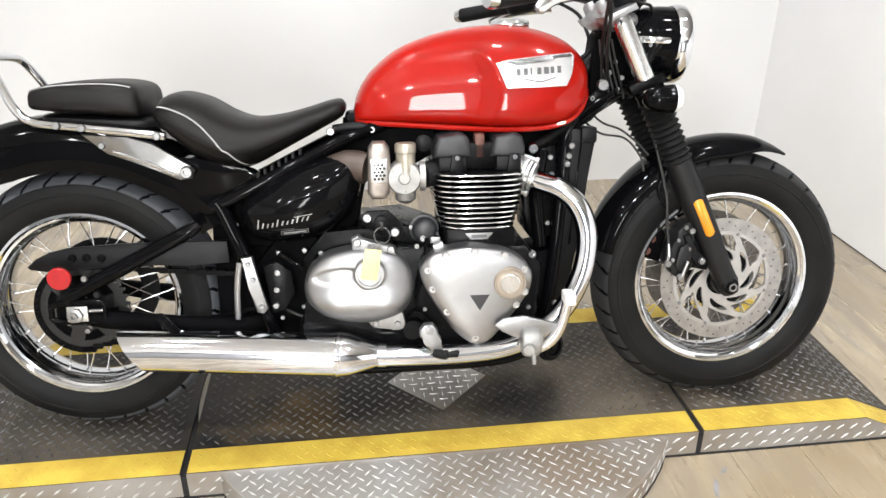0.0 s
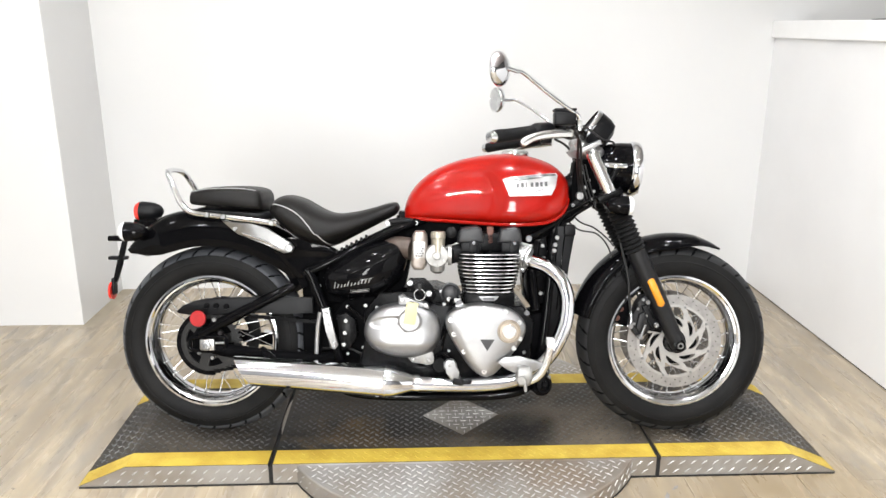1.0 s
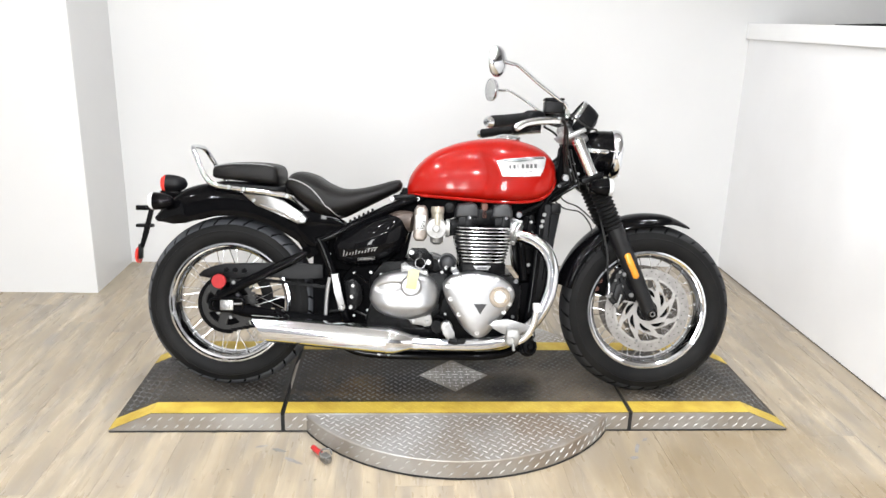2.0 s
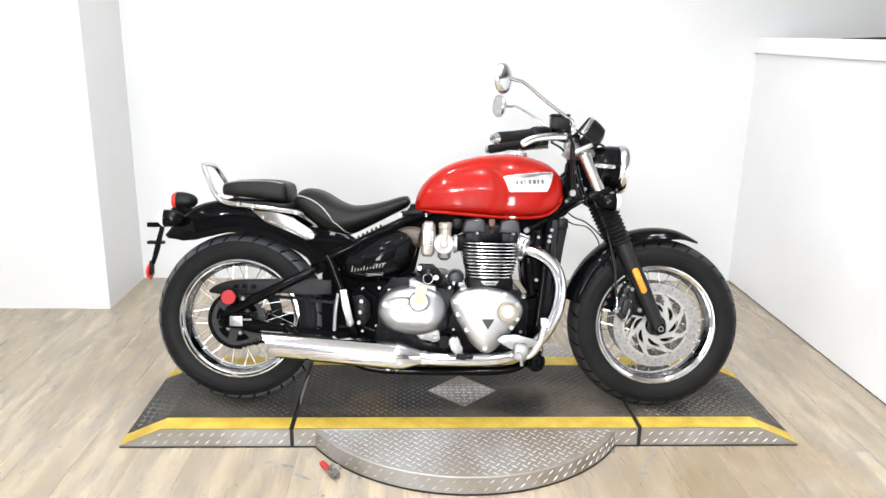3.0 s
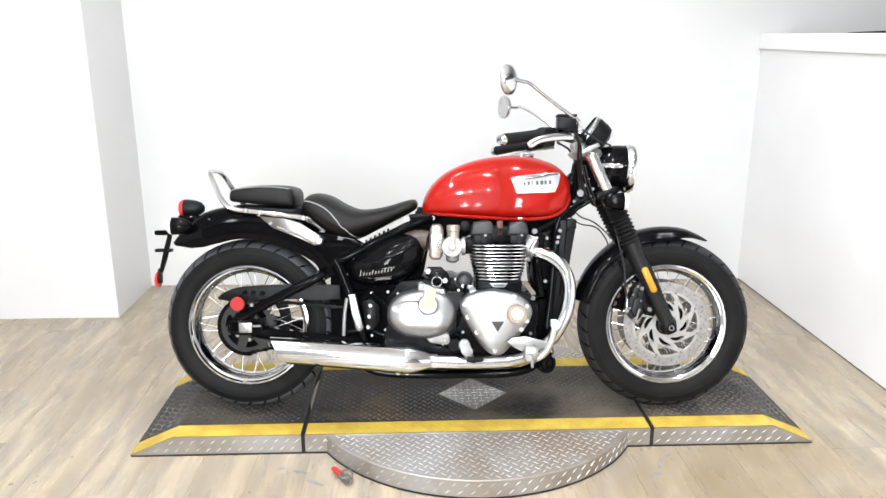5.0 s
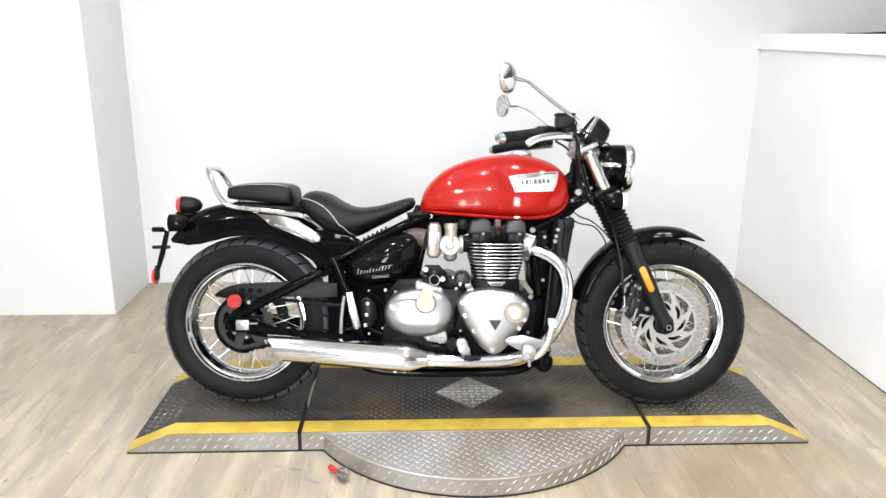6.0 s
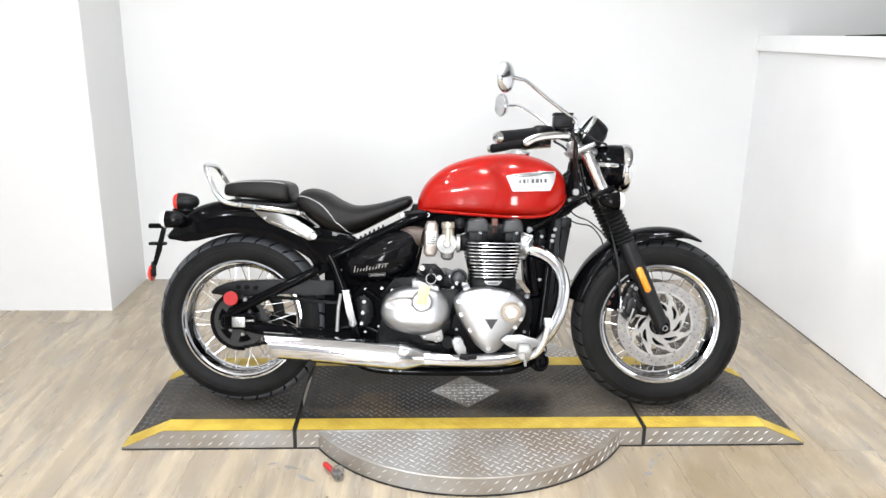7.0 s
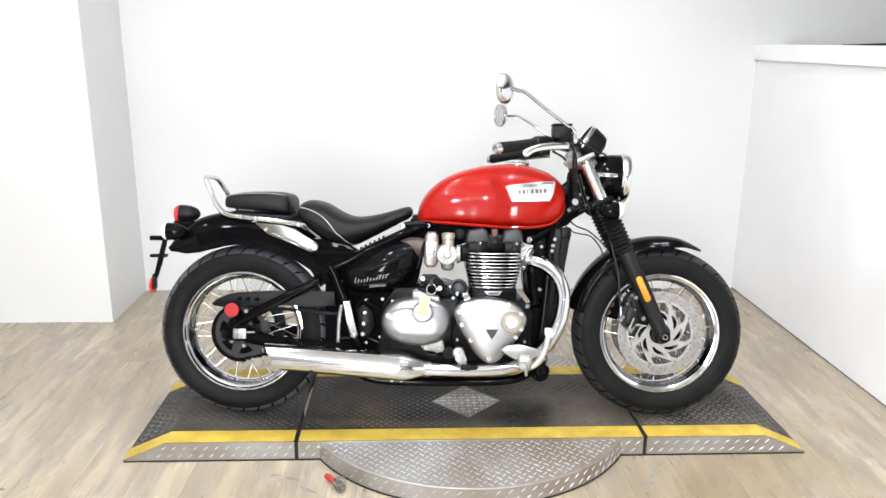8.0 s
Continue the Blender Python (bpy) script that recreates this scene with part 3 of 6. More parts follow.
# bare diamond in the middle of the dark plate
dm = bmesh.new()
vs = [dm.verts.new(p) for p in ((0.066 - 0.132, 0.042, PLATE + 0.0009), (0.066, 0.042 - 0.135, PLATE + 0.0009), (0.066 + 0.132, 0.042, PLATE + 0.0009), (0.066, 0.042 + 0.135, PLATE + 0.0009))]
dm.faces.new(vs)
diamond = part("bare_diamond", dm, TREAD_S, platform, "bare aluminium diamond", 0)
lift = lambda x, y: (Vector((x, y, PLATE + 0.0009)), Vector((0, 0, 1)), Vector((1, 0, 0)))
tagged(part("diamond_tread", lugs(tread(-0.07, 0.205, -0.095, 0.18, lambda x, y: in_diamond(x, y, 0.126), lift, 0.0, 0.0238), bmesh.new(), None, 0.0125, 0.0026, 0.0017), LUG_S, diamond, "bright raised lugs", 0), kind="stuff")

# locking pin at the rim of the disc
pin = empty("locking_pin", pose(-0.380, -0.436, FLOOR + 0.024, 0, 0, 128) @ Matrix.Scale(0.8, 4))
tagged(pin, "steel locking pin with a red handle at the turntable rim", "locking pin")
part("bracket", box(-0.028, 0.012, -0.016, 0.016, -0.022, 0.004, 0.004), GREYCAST, pin)
part("clip", tube([(-0.02, -0.02, 0.004), (0.0, -0.024, 0.016), (0.014, 0.0, 0.018), (0.0, 0.024, 0.014), (-0.02, 0.018, 0.004)], 0.0035, 6, 8), GREYCAST, pin)
part("shaft", tube([(-0.04, 0, -0.008), (0.03, 0, -0.008)], 0.007, 2, 12), STEEL, pin)
part("red_handle", tube([(0.026, 0, -0.008), (0.032, 0, -0.008), (0.085, 0, -0.008), (0.092, 0, -0.008)], [0.008, 0.0115, 0.0115, 0.008], 3, 14), PINRED, pin, "red plastic handle")
part("pin_foot", box(-0.025, 0.009, -0.013, 0.013, -0.0299, -0.0225, 0.002), STEEL, pin)

# thin black strap left lying on the partition's cap
strap = empty("black_strap", pose(RIGHT + 0.03, 0.35, 1.3905))
tagged(strap, "thin black strap lying on the white partition cap", "strap")
part("webbing", loft([[Vector((x0, y, 0.0)), Vector((x0 + w, y, 0.0)), Vector((x0 + w, y, h)), Vector((x0, y, h))] for x0, w, y, h in ((0.0, 0.03, 0.0, 0.008), (0.004, 0.03, 0.18, 0.010), (-0.004, 0.028, 0.34, 0.006), (0.002, 0.012, 0.50, 0.003))]), MATT, strap, "black webbing")

# ------------------------------------------------------------------ the motorcycle
# its own frame: x forwards, y to the far side, z up from the tyres' contact line
BIKE = pose(0, -0.045, PLATE, 0, 0, -2.3) @ pose(0, 0, 0, -11, 0, 0)
bike = empty("motorcycle", BIKE)
tagged(bike, "red and black cruiser motorcycle with chrome pipes leaning on its stand", "motorcycle")
RX, FX, AZ, RZ = -0.753, 0.757, 0.312, 0.309   # axles: along and up


def tyre_mesh(half, lugs_pitch, slant, scale=1.0):
    """A road tyre with slanting grooves cut across its shoulders."""
    prof = [(0.206, -0.62), (0.214, -0.80), (0.232, -0.95), (0.252, -1.0), (0.259, -0.994), (0.2605, -1.012), (0.2635, -1.008), (0.2645, -0.984), (0.268, -0.975), (0.282, -0.90), (0.2905, -0.80),
            (0.2965, -0.68), (0.3010, -0.55), (0.3050, -0.42), (0.3085, -0.28), (0.3110, -0.14), (0.3120, 0.0)]
    fine = []
    for (ra, ya), (rb, yb) in zip(prof, prof[1:]):
        steps = 3 if ra > 0.26 else 1
        fine += [(ra + (rb - ra) * i / steps, ya + (yb - ya) * i / steps) for i in range(steps)]
    prof = fine + [prof[-1]] + [(r, -y) for r, y in fine[::-1]]
    seg = 816
    bm = bmesh.new()
    rings, cut = [], set()
    for i in range(seg):
        a = math.tau * i / seg
        ring = []
        for k, (r, y) in enumerate(prof):
            s = abs(y)
            if 0.1 < s < 0.93 and r > 0.27:
                u = (a * 0.31 + (1 if y < 0 else 1.5) * 0.02 - slant * s * 0.045) % lugs_pitch
                u2 = (a * 0.31 + 0.028 - slant * s * 0.05) % lugs_pitch
                if (0.3 < s < 0.86 and u < 0.0028) or (0.62 < s < 0.86 and u2 < 0.0028):
                    r -= 0.0014
                    cut.add((i, k))
            r = 0.206 + (r - 0.206) * scale
            ring.append(bm.verts.new((r * math.cos(a), y * half, r * math.sin(a))))
        rings.append(ring)
    for i in range(seg):
        p, q = rings[i], rings[(i + 1) % seg]
        for k in range(len(prof) - 1):
            f = bm.faces.new((p[k], p[k + 1], q[k + 1], q[k]))
            tread = min(prof[k][0], prof[k + 1][0]) > 0.283
            grooved = (i, k) in cut or (i, k + 1) in cut
            f.material_index = 2 if grooved else 1 if tread else 0
    return bm


def ring_y(r0, r1, y0, y1, sides=72, bm=None, bevel=0.0):
    """A flat washer in the wheel's plane."""
    b = bevel
    prof = [(r0, y0 + b), (r0 + b, y0), (r1 - b, y0), (r1, y0 + b), (r1, y1 - b), (r1 - b, y1), (r0 + b, y1), (r0, y1 - b), (r0, y0 + b)] if b else [(r0, y0), (r1, y0), (r1, y1), (r0, y1), (r0, y0)]
    return lathe(prof, across(0, 0, 0), sides, bm, caps=False)


def wheel(name, x, z, half, label, scale=1.0, rubber=None):
    """Chrome wire-spoked wheel: the rim, with tyre, hub, spokes and nipples under it."""
    rim_prof = [(0.2165, -0.058), (0.2175, -0.053), (0.212, -0.048), (0.207, -0.036), (0.198, -0.026), (0.193, -0.010), (0.193, 0.010), (0.198, 0.026),
                (0.207, 0.036), (0.212, 0.048), (0.2175, 0.053), (0.2165, 0.058), (0.2105, 0.0585), (0.2060, 0.054), (0.2068, 0.048), (0.2015, 0.046), (0.1995, 0.036), (0.1935, 0.030), (0.1895, 0.022),
                (0.1870, 0.010), (0.1870, -0.010), (0.1895, -0.022), (0.1935, -0.030), (0.1995, -0.036), (0.2015, -0.046), (0.2068, -0.048), (0.2060, -0.054), (0.2105, -0.0585), (0.2165, -0.058)]
    k = half / 0.066
    rim = part(name, lathe([(r, y * k * 0.94) for r, y in rim_prof], across(0, 0, 0), 96, caps=False), CHROME, bike, label)
    rim.matrix_local = pose(x, 0, z, 0, -13, 0)
    tyre = part("tyre", tyre_mesh(half, 0.0573, 1.0, scale), RUBBER, rim, "black road tyre with slanted grooves", 30)
    tyre.data.materials.append(rubber or TREADR)
    # groove faces painted near black, the shade of the cuts put into colour
    tyre.data.materials.append(PITCH)
    part("hub", lathe([(0.012, -0.085), (0.03, -0.085), (0.034, -0.055), (0.047, -0.05), (0.047, -0.042), (0.030, -0.034), (0.028, 0.034), (0.047, 0.042), (0.047, 0.05), (0.034, 0.055), (0.03, 0.085), (0.012, 0.085)], across(0, 0, 0), 32), SATIN, rim)
    mesh = {}
    for i in range(36):
        side, lean = (-1 if i % 2 else 1), (1 if (i // 2) % 2 else -1)
        if (side, lean) not in mesh:
            d = radians(52) * lean
            a = Vector((0.042 * math.cos(d), side * 0.046, 0.042 * math.sin(d)))
            b = Vector((0.190, side * 0.012, 0))
            bm = tube([a, a.lerp(b, 0.5), b], 0.0016, 2, 6, smooth=False)
            tube([a.lerp(b, 0.95), b], 0.0032, 2, 6, bm, smooth=False)
            ob = part("spoke", bm, FINEDGE, rim)
            mesh[side, lean] = ob.data
        else:
            ob = new("spoke", mesh[side, lean])
            ob.parent = rim
        ob.matrix_local = pose(0, 0, 0, 0, 10 * i + 3 * lean, 0)
    return rim


fw = wheel("front_wheel", FX, AZ, 0.066, "chrome wire-spoked front wheel rim")
rw = wheel("rear_wheel", RX, RZ, 0.073, "chrome wire-spoked rear wheel rim", 0.972, SHEENR)


def petals(y0, y1, arms, nr=44, na=320):
    """Disc carrier: a hub ring and curved petals, each pierced by a drop-shaped hole."""
    bm = bmesh.new()
    ra, rb = 0.038, 0.118
    rs = [ra + (rb - ra) * i / nr for i in range(nr + 1)]

    def solid(i, k):
        rm, am = (rs[i] + rs[i + 1]) / 2, math.tau * (k + 0.5) / na
        if rm < 0.046:
            return True
        am -= 0.82 * min(rm - 0.046, 0.040) / 0.040 + 0.30 * max(0.0, rm - 0.086) / 0.028
        pitch = math.tau / arms
        off = ((am + pitch / 2) % pitch - pitch / 2) * rm
        hole = (0.0132 + 0.30 * (rm - 0.067)) * max(0.0, 1 - ((rm - 0.067) / 0.0145) ** 2) ** 0.5
        wide = 1.0 if rm < 0.077 else max(0.0100, 0.0245 - 0.75 * (rm - 0.077))
        return hole < abs(off) < wide

    keep = {(i, k) for i in range(nr) for k in range(na) if solid(i, k)}
    made = {}

    def vert(side, i, k):
        key = (side, i, k % na)
        if key not in made:
            a = math.tau * (k % na) / na
            made[key] = bm.verts.new((rs[i] * math.cos(a), (y0, y1)[side], rs[i] * math.sin(a)))
        return made[key]

    for i, k in keep:
        for side in (0, 1):
            bm.faces.new([vert(side, i, k), vert(side, i + 1, k), vert(side, i + 1, k + 1), vert(side, i, k + 1)])
        for (di, dk), (p, q) in (((-1, 0), ((i, k), (i, k + 1))), ((1, 0), ((i + 1, k), (i + 1, k + 1))), ((0, -1), ((i, k), (i + 1, k))), ((0, 1), ((i, k + 1), (i + 1, k + 1)))):
            if (i + di, (k + dk) % na) not in keep:
                bm.faces.new([vert(0, *p), vert(0, *q), vert(1, *q), vert(1, *p)])
    return bm


def brake_disc(y, parent, face, inner, r1=0.153, r0=0.118, arms=8):
    bm = ring_y(r0, r1, y - 0.0025, y + 0.0025, 90)
    d = part("brake_disc", bm, face, parent, "drilled steel brake disc", 30)
    part("disc_carrier", petals(y - 0.0042, y + 0.002, arms), inner, parent, "pale metal carrier with curved petals", 0)
    part("carrier_ring", ring_y(0.113, 0.121, y - 0.0035, y + 0.0028, 72), inner, parent, "", 30)
    bm = bmesh.new()
    for i in range(54):
        a = math.tau * i / 54
        r = (0.128, 0.136, 0.144)[i % 3]
        lathe([(0.0019, 0), (0.0019, 0.0003), (0, 0.0003)], outward(r * math.cos(a), y - 0.0025, r * math.sin(a)), 8, bm)
    tagged(part("drill_pattern", bm, DARKGAP, parent, "", 0), kind="stuff")
    for i in range(arms):
        a = math.tau * (i + 0.35) / arms
        bolt(parent, 0.117 * math.cos(a), y - 0.0036, 0.117 * math.sin(a), 0.0045, name="rivet")
    return d


brake_disc(-0.053, fw, STEEL, CARRIER)
part("hub_flange", ring_y(0.030, 0.076, -0.0475, -0.0455, 48), SATIN, fw, "black hub flange behind the disc carrier", 30)
# far disc and carrier take a darker, browner steel than the near ones
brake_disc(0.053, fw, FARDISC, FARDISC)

# rear sprocket with teeth, and the disc on the far side
bm = bmesh.new()
teeth = 37
outline = []
for i in range(teeth * 4):
    a = math.tau * i / (teeth * 4)
    r = 0.104 if i % 4 in (0, 1) else 0.094
    outline.append((r * math.cos(a), r * math.sin(a)))
inner = [(0.078 * math.cos(math.tau * i / (teeth * 4)), 0.078 * math.sin(math.tau * i / (teeth * 4))) for i in range(teeth * 4)]
va, vb = [[bm.verts.new((x, y, z)) for x, z in outline] for y in (-0.079, -0.073)]
wa, wb = [[bm.verts.new((x, y, z)) for x, z in inner] for y in (-0.079, -0.073)]
kk = teeth * 4
for i in range(kk):
    j = (i + 1) % kk
    for q in ((va[i], va[j], vb[j], vb[i]), (wa[i], wa[j], wb[j], wb[i]), (va[i], va[j], wa[j], wa[i]), (vb[i], vb[j], wb[j], wb[i])):
        bm.faces.new(q)
sprocket = part("sprocket", bm, SPROCK, rw, "dark toothed rear sprocket", 30)
part("sprocket_carrier", ring_y(0.03, 0.055, -0.081, -0.071, 40), SPROCK, rw, "", 30)
part("carrier_back", ring_y(0.02, 0.080, -0.070, -0.060, 48), PITCH, rw, "", 30)
for i in range(6):
    a = math.tau * i / 6
    bm = slab([(0.05 * math.cos(a - 0.3), 0.05 * math.sin(a - 0.3)), (0.081 * math.cos(a - 0.2), 0.081 * math.sin(a - 0.2)), (0.081 * math.cos(a + 0.2), 0.081 * math.sin(a + 0.2)), (0.05 * math.cos(a + 0.3), 0.05 * math.sin(a + 0.3))], -0.080, -0.072)
    part("sprocket_arm", bm, SPROCK, rw, "", 30)
for i in range(6):
    a = math.tau * (i + 0.5) / 6
    bolt(rw, 0.047 * math.cos(a), -0.081, 0.047 * math.sin(a), 0.007)
d = part("brake_disc", ring_y(0.085, 0.127, 0.078, 0.083, 72), MATT, rw, "dark rear brake disc", 30)

# drive chain: upper and lower run
for zc, z1 in ((0.098, 0.365), (-0.098, 0.318)):
    bm = bmesh.new()
    for i in range(24):
        t = i / 24
        x, z = RX + (0.50) * t, (RZ + zc) * (1 - t) + z1 * t
        h = 0.0065 if i % 2 else 0.005
        box(x - 0.0102, x + 0.0102, -0.0805 - 0.001 * (i % 2), -0.0715, z - h, z + h, bm=bm)
    part("drive_chain", bm, SATIN, bike, "dark drive chain", 0)

# links wrapped round the back of the sprocket
bm = lathe([(0.094, -0.0045), (0.108, -0.0045), (0.108, 0.0045), (0.094, 0.0045), (0.094, -0.0045)], across(RX, -0.076, RZ), 40, None, False, (82, 278))
part("chain_wrap", bm, SATIN, bike, "dark chain on the sprocket", 30)
for i in range(21):
    a = radians(88 + 184 * i / 20)
    bolt(bike, RX + 0.101 * math.cos(a), -0.0804, RZ + 0.101 * math.sin(a), 0.0042, material=SATIN, name="chain_pin")

# ---- fuel tank
TX = [-0.125, -0.118, -0.10, -0.07, -0.02, 0.05, 0.12, 0.19, 0.25, 0.31, 0.35, 0.38, 0.398, 0.406]
TTOP = [0.738, 0.768, 0.802, 0.836, 0.872, 0.899, 0.914, 0.920, 0.918, 0.904, 0.888, 0.866, 0.842, 0.822]
TBOT = [0.716, 0.712, 0.710, 0.708, 0.705, 0.700, 0.696, 0.693, 0.693, 0.697, 0.708, 0.730, 0.760, 0.790]
TW = [0.030, 0.052, 0.074, 0.090, 0.102, 0.112, 0.122, 0.136, 0.142, 0.140, 0.131, 0.114, 0.086, 0.040]
KN = [1.0, 0.988, 0.965, 0.935, 0.905, 0.885, 0.878, 0.876, 0.876, 0.88, 0.88, 0.88, 0.88, 0.88]


def tank_ring(x, n=112, grow=0.0):
    zt, zb, w, kn = (float(np.interp(x, TX, c)) for c in (TTOP, TBOT, TW, KN))
    out = []
    for k in range(n):
        a = math.tau * k / n
        c, s = math.cos(a), math.sin(a)
        # widest a third of the way up, flatter below
        mid = zb + 0.27 * (zt - zb)
        e = 2.25 if s > 0 else 3.4
        yy = math.copysign(abs(c) ** (2 / e), c)
        zz = math.copysign(abs(s) ** (2 / e), s)
        z = mid + zz * ((zt - mid) if s > 0 else (mid - zb))
        # the knee hollow: a crisp lip above, a curved edge towards the front
        lip = float(np.interp(x, [-0.125, -0.09, -0.05, 0.0, 0.06, 0.14, 0.20], [0.742, 0.790, 0.828, 0.850, 0.862, 0.866, 0.862]))
        t = min(1.0, max(0.0, (lip + 0.014 - z) / 0.040))
        reach = 0.172 + 0.030 * math.sin(min(1.0, max(0.0, (z - 0.70) / 0.16)) * math.pi)
        f = min(1.0, max(0.0, (reach - x) / 0.048))
        dent = 1 - (1 - kn) * t * t * (3 - 2 * t) * f * f * (3 - 2 * f)
        out.append(Vector((x, (w + grow) * yy * dent, z + grow * zz)))
    return out


def tank_y(x, z):
    """Near-side surface of the tank at a place along and up it."""
    best = [p for p in tank_ring(x, 160) if p.y < 0]
    return min(best, key=lambda p: abs(p.z - z)).y


tx = sorted(set(list(np.linspace(-0.125, -0.09, 8)) + list(np.linspace(-0.09, 0.33, 84)) + list(np.linspace(0.33, 0.406, 16))))
TS = {}
for name_, col in (("TTOP", TTOP), ("TBOT", TBOT), ("TW", TW), ("KN", KN)):
    sp = spline([(x, 0, z) for x, z in zip(TX, col)], 10)
    TS[name_] = ([p.x for p in sp], [p.z for p in sp])
TX, TTOP, TBOT, TW, KN = TS["TTOP"][0], TS["TTOP"][1], TS["TBOT"][1], TS["TW"][1], TS["KN"][1]
tank = part("fuel_tank", loft([tank_ring(x) for x in tx]), RED, bike, "glossy red teardrop fuel tank", 60)
# rolled seam along the tank's lower edge
for sgn in (-1, 1):
    seam = [(x, sgn * (float(np.interp(x, TX, TW)) * 0.80 + 0.002), float(np.interp(x, TX, TBOT)) + 0.003) for x in (-0.118, -0.08, 0.0, 0.10, 0.20, 0.29, 0.345, 0.378, 0.395, 0.402)]
    part("seam_lip", tube(seam, 0.0058, 6, 8), RED, tank)
part("rear_pad", tube([(-0.128, -0.04, 0.722), (-0.134, 0, 0.724), (-0.128, 0.04, 0.722)], 0.012, 6, 10), MATT, tank)
m = pose(0.236, 0, 0.909, 0, 3, 0)
cap = part("filler_cap", lathe([(0.045, 0.0), (0.045, 0.004), (0.043, 0.006), (0.0445, 0.009), (0.0445, 0.014), (0.040, 0.020), (0.028, 0.0245), (0.012, 0.026), (0, 0.026)], m, 48), CHROME, tank, "chrome filler cap")


def patch(outline, surf, lift, thick, cuts=3):
    """A thin raised emblem that follows a curved side."""
    bm = bmesh.new()
    f = bm.faces.new([bm.verts.new((x, 0, z)) for x, z in outline])
    bmesh.ops.triangulate(bm, faces=[f])
    bmesh.ops.subdivide_edges(bm, edges=bm.edges, cuts=cuts, use_grid_fill=True)
    for v in bm.verts:
        v.co.y = surf(v.co.x, v.co.z) - lift
    geom = bmesh.ops.extrude_face_region(bm, geom=bm.faces[:])
    for v in [g for g in geom["geom"] if isinstance(g, bmesh.types.BMVert)]:
        v.co.y -= thick
    return bm


ty = lambda x, z: tank_y(x, z)
badge = part("tank_badge", patch([(0.186, 0.838), (0.215, 0.845), (0.29, 0.853), (0.358, 0.858), (0.362, 0.85), (0.352, 0.815), (0.338, 0.789), (0.208, 0.786)], ty, -0.002, 0.0065), BADGE, bike, "white-metal winged badge with a dark bar")


def letter_bars(spots, surf, lift):
    """A row of small plain bars: (x, z, width, height, lean)."""
    bm = bmesh.new()
    for x, z, w, h, lean in spots:
        b = patch([(x, z), (x + w, z), (x + w + lean, z + h), (x + lean, z + h)], surf, lift, 0.0006, 0)
        me = bpy.data.meshes.new("bar")
        b.to_mesh(me)
        bm.from_mesh(me)
        b.free()
        bpy.data.meshes.remove(me)
    return bm


part("badge_bar", letter_bars([(0.228 + 0.0148 * k, 0.8120 + 0.0008 * k, (0.0080, 0.0085, 0.0030, 0.0085, 0.0105, 0.0080, 0.0085)[k], 0.0138, 0.0) for k in range(7)], ty, 0.0064), INK, badge, "row of plain dark bars", 0)
part("badge_line", patch([(0.242, 0.804), (0.28, 0.797), (0.312, 0.806), (0.312, 0.808), (0.28, 0.7995), (0.242, 0.8065)], ty, 0.0064, 0.0006, 1), INK, badge, "", 0)
part("badge_rib", patch([(0.200, 0.8395), (0.215, 0.8435), (0.29, 0.8515), (0.354, 0.8565), (0.356, 0.850), (0.322, 0.8475), (0.285, 0.8395), (0.232, 0.833)], ty, 0.0047, 0.0012, 2), BADGEWING, badge, "", 0)

# ---- seats


def cushion(xs, tops, bots, widths, e=2.8, n=32, crown=0.0):
    sp = lambda c: spline([(x, 0, z) for x, z in zip(xs, c)], 6)
    T, B, W = sp(tops), sp(bots), sp(widths)
    rings = []
    for t, b, w in zip(T, B, W):
        mid, h = (t.z + b.z) / 2, (t.z - b.z) / 2
        ring = []
        for k in range(n):
            c, s = math.cos(math.tau * k / n), math.sin(math.tau * k / n)
            ring.append(Vector((t.x, w.z * math.copysign(abs(c) ** (2 / e), c), mid + h * math.copysign(abs(s) ** (2 / e), s) - crown * h * (abs(c) ** 3) * (s > 0))))
        rings.append(ring)
    return rings


def piping(rings, k0, r=0.0022, lift=1.0):
    """A cord along the same point of every ring."""
    pts = []
    for ring in rings:
        p, q = ring[int(k0)], ring[(int(k0) + 1) % len(ring)]
        c = p.lerp(q, k0 - int(k0))
        mid = sum(ring, Vector()) / len(ring)
        pts.append(c + (c - mid).normalized() * 0.0008 * lift)
    return tube(pts, r, 1, 6, smooth=False)


rider = cushion([-0.549, -0.535, -0.50, -0.45, -0.40, -0.35, -0.29, -0.23, -0.18, -0.153, -0.143],
                [0.750, 0.776, 0.785, 0.772, 0.743, 0.726, 0.730, 0.744, 0.759, 0.762, 0.750],
                [0.728, 0.708, 0.672, 0.635, 0.618, 0.621, 0.650, 0.681, 0.707, 0.722, 0.736],
                [0.095, 0.120, 0.138, 0.146, 0.146, 0.136, 0.112, 0.090, 0.072, 0.058, 0.040], 2.6, 36, 0.22)
seat = part("rider_seat", loft(rider), VINYL, bike, "black vinyl scooped rider seat with grey piping", 60)
inner = [r for r in rider if -0.536 < r[0].x < -0.335]
pts = []
for i, ring in enumerate(inner):
    t = i / (len(inner) - 1)
    k = 15.0 + 0.8 * t + 8.8 * max(0, (t - 0.30) / 0.70) ** 2.4
    a, b = ring[int(k)], ring[int(k) + 1]
    c = a.lerp(b, k - int(k))
    pts.append(c + Vector((0, -0.001, 0.001)))
part("piping", tube(pts, 0.0020, 1, 6, smooth=False), STITCH, seat, "grey piping")

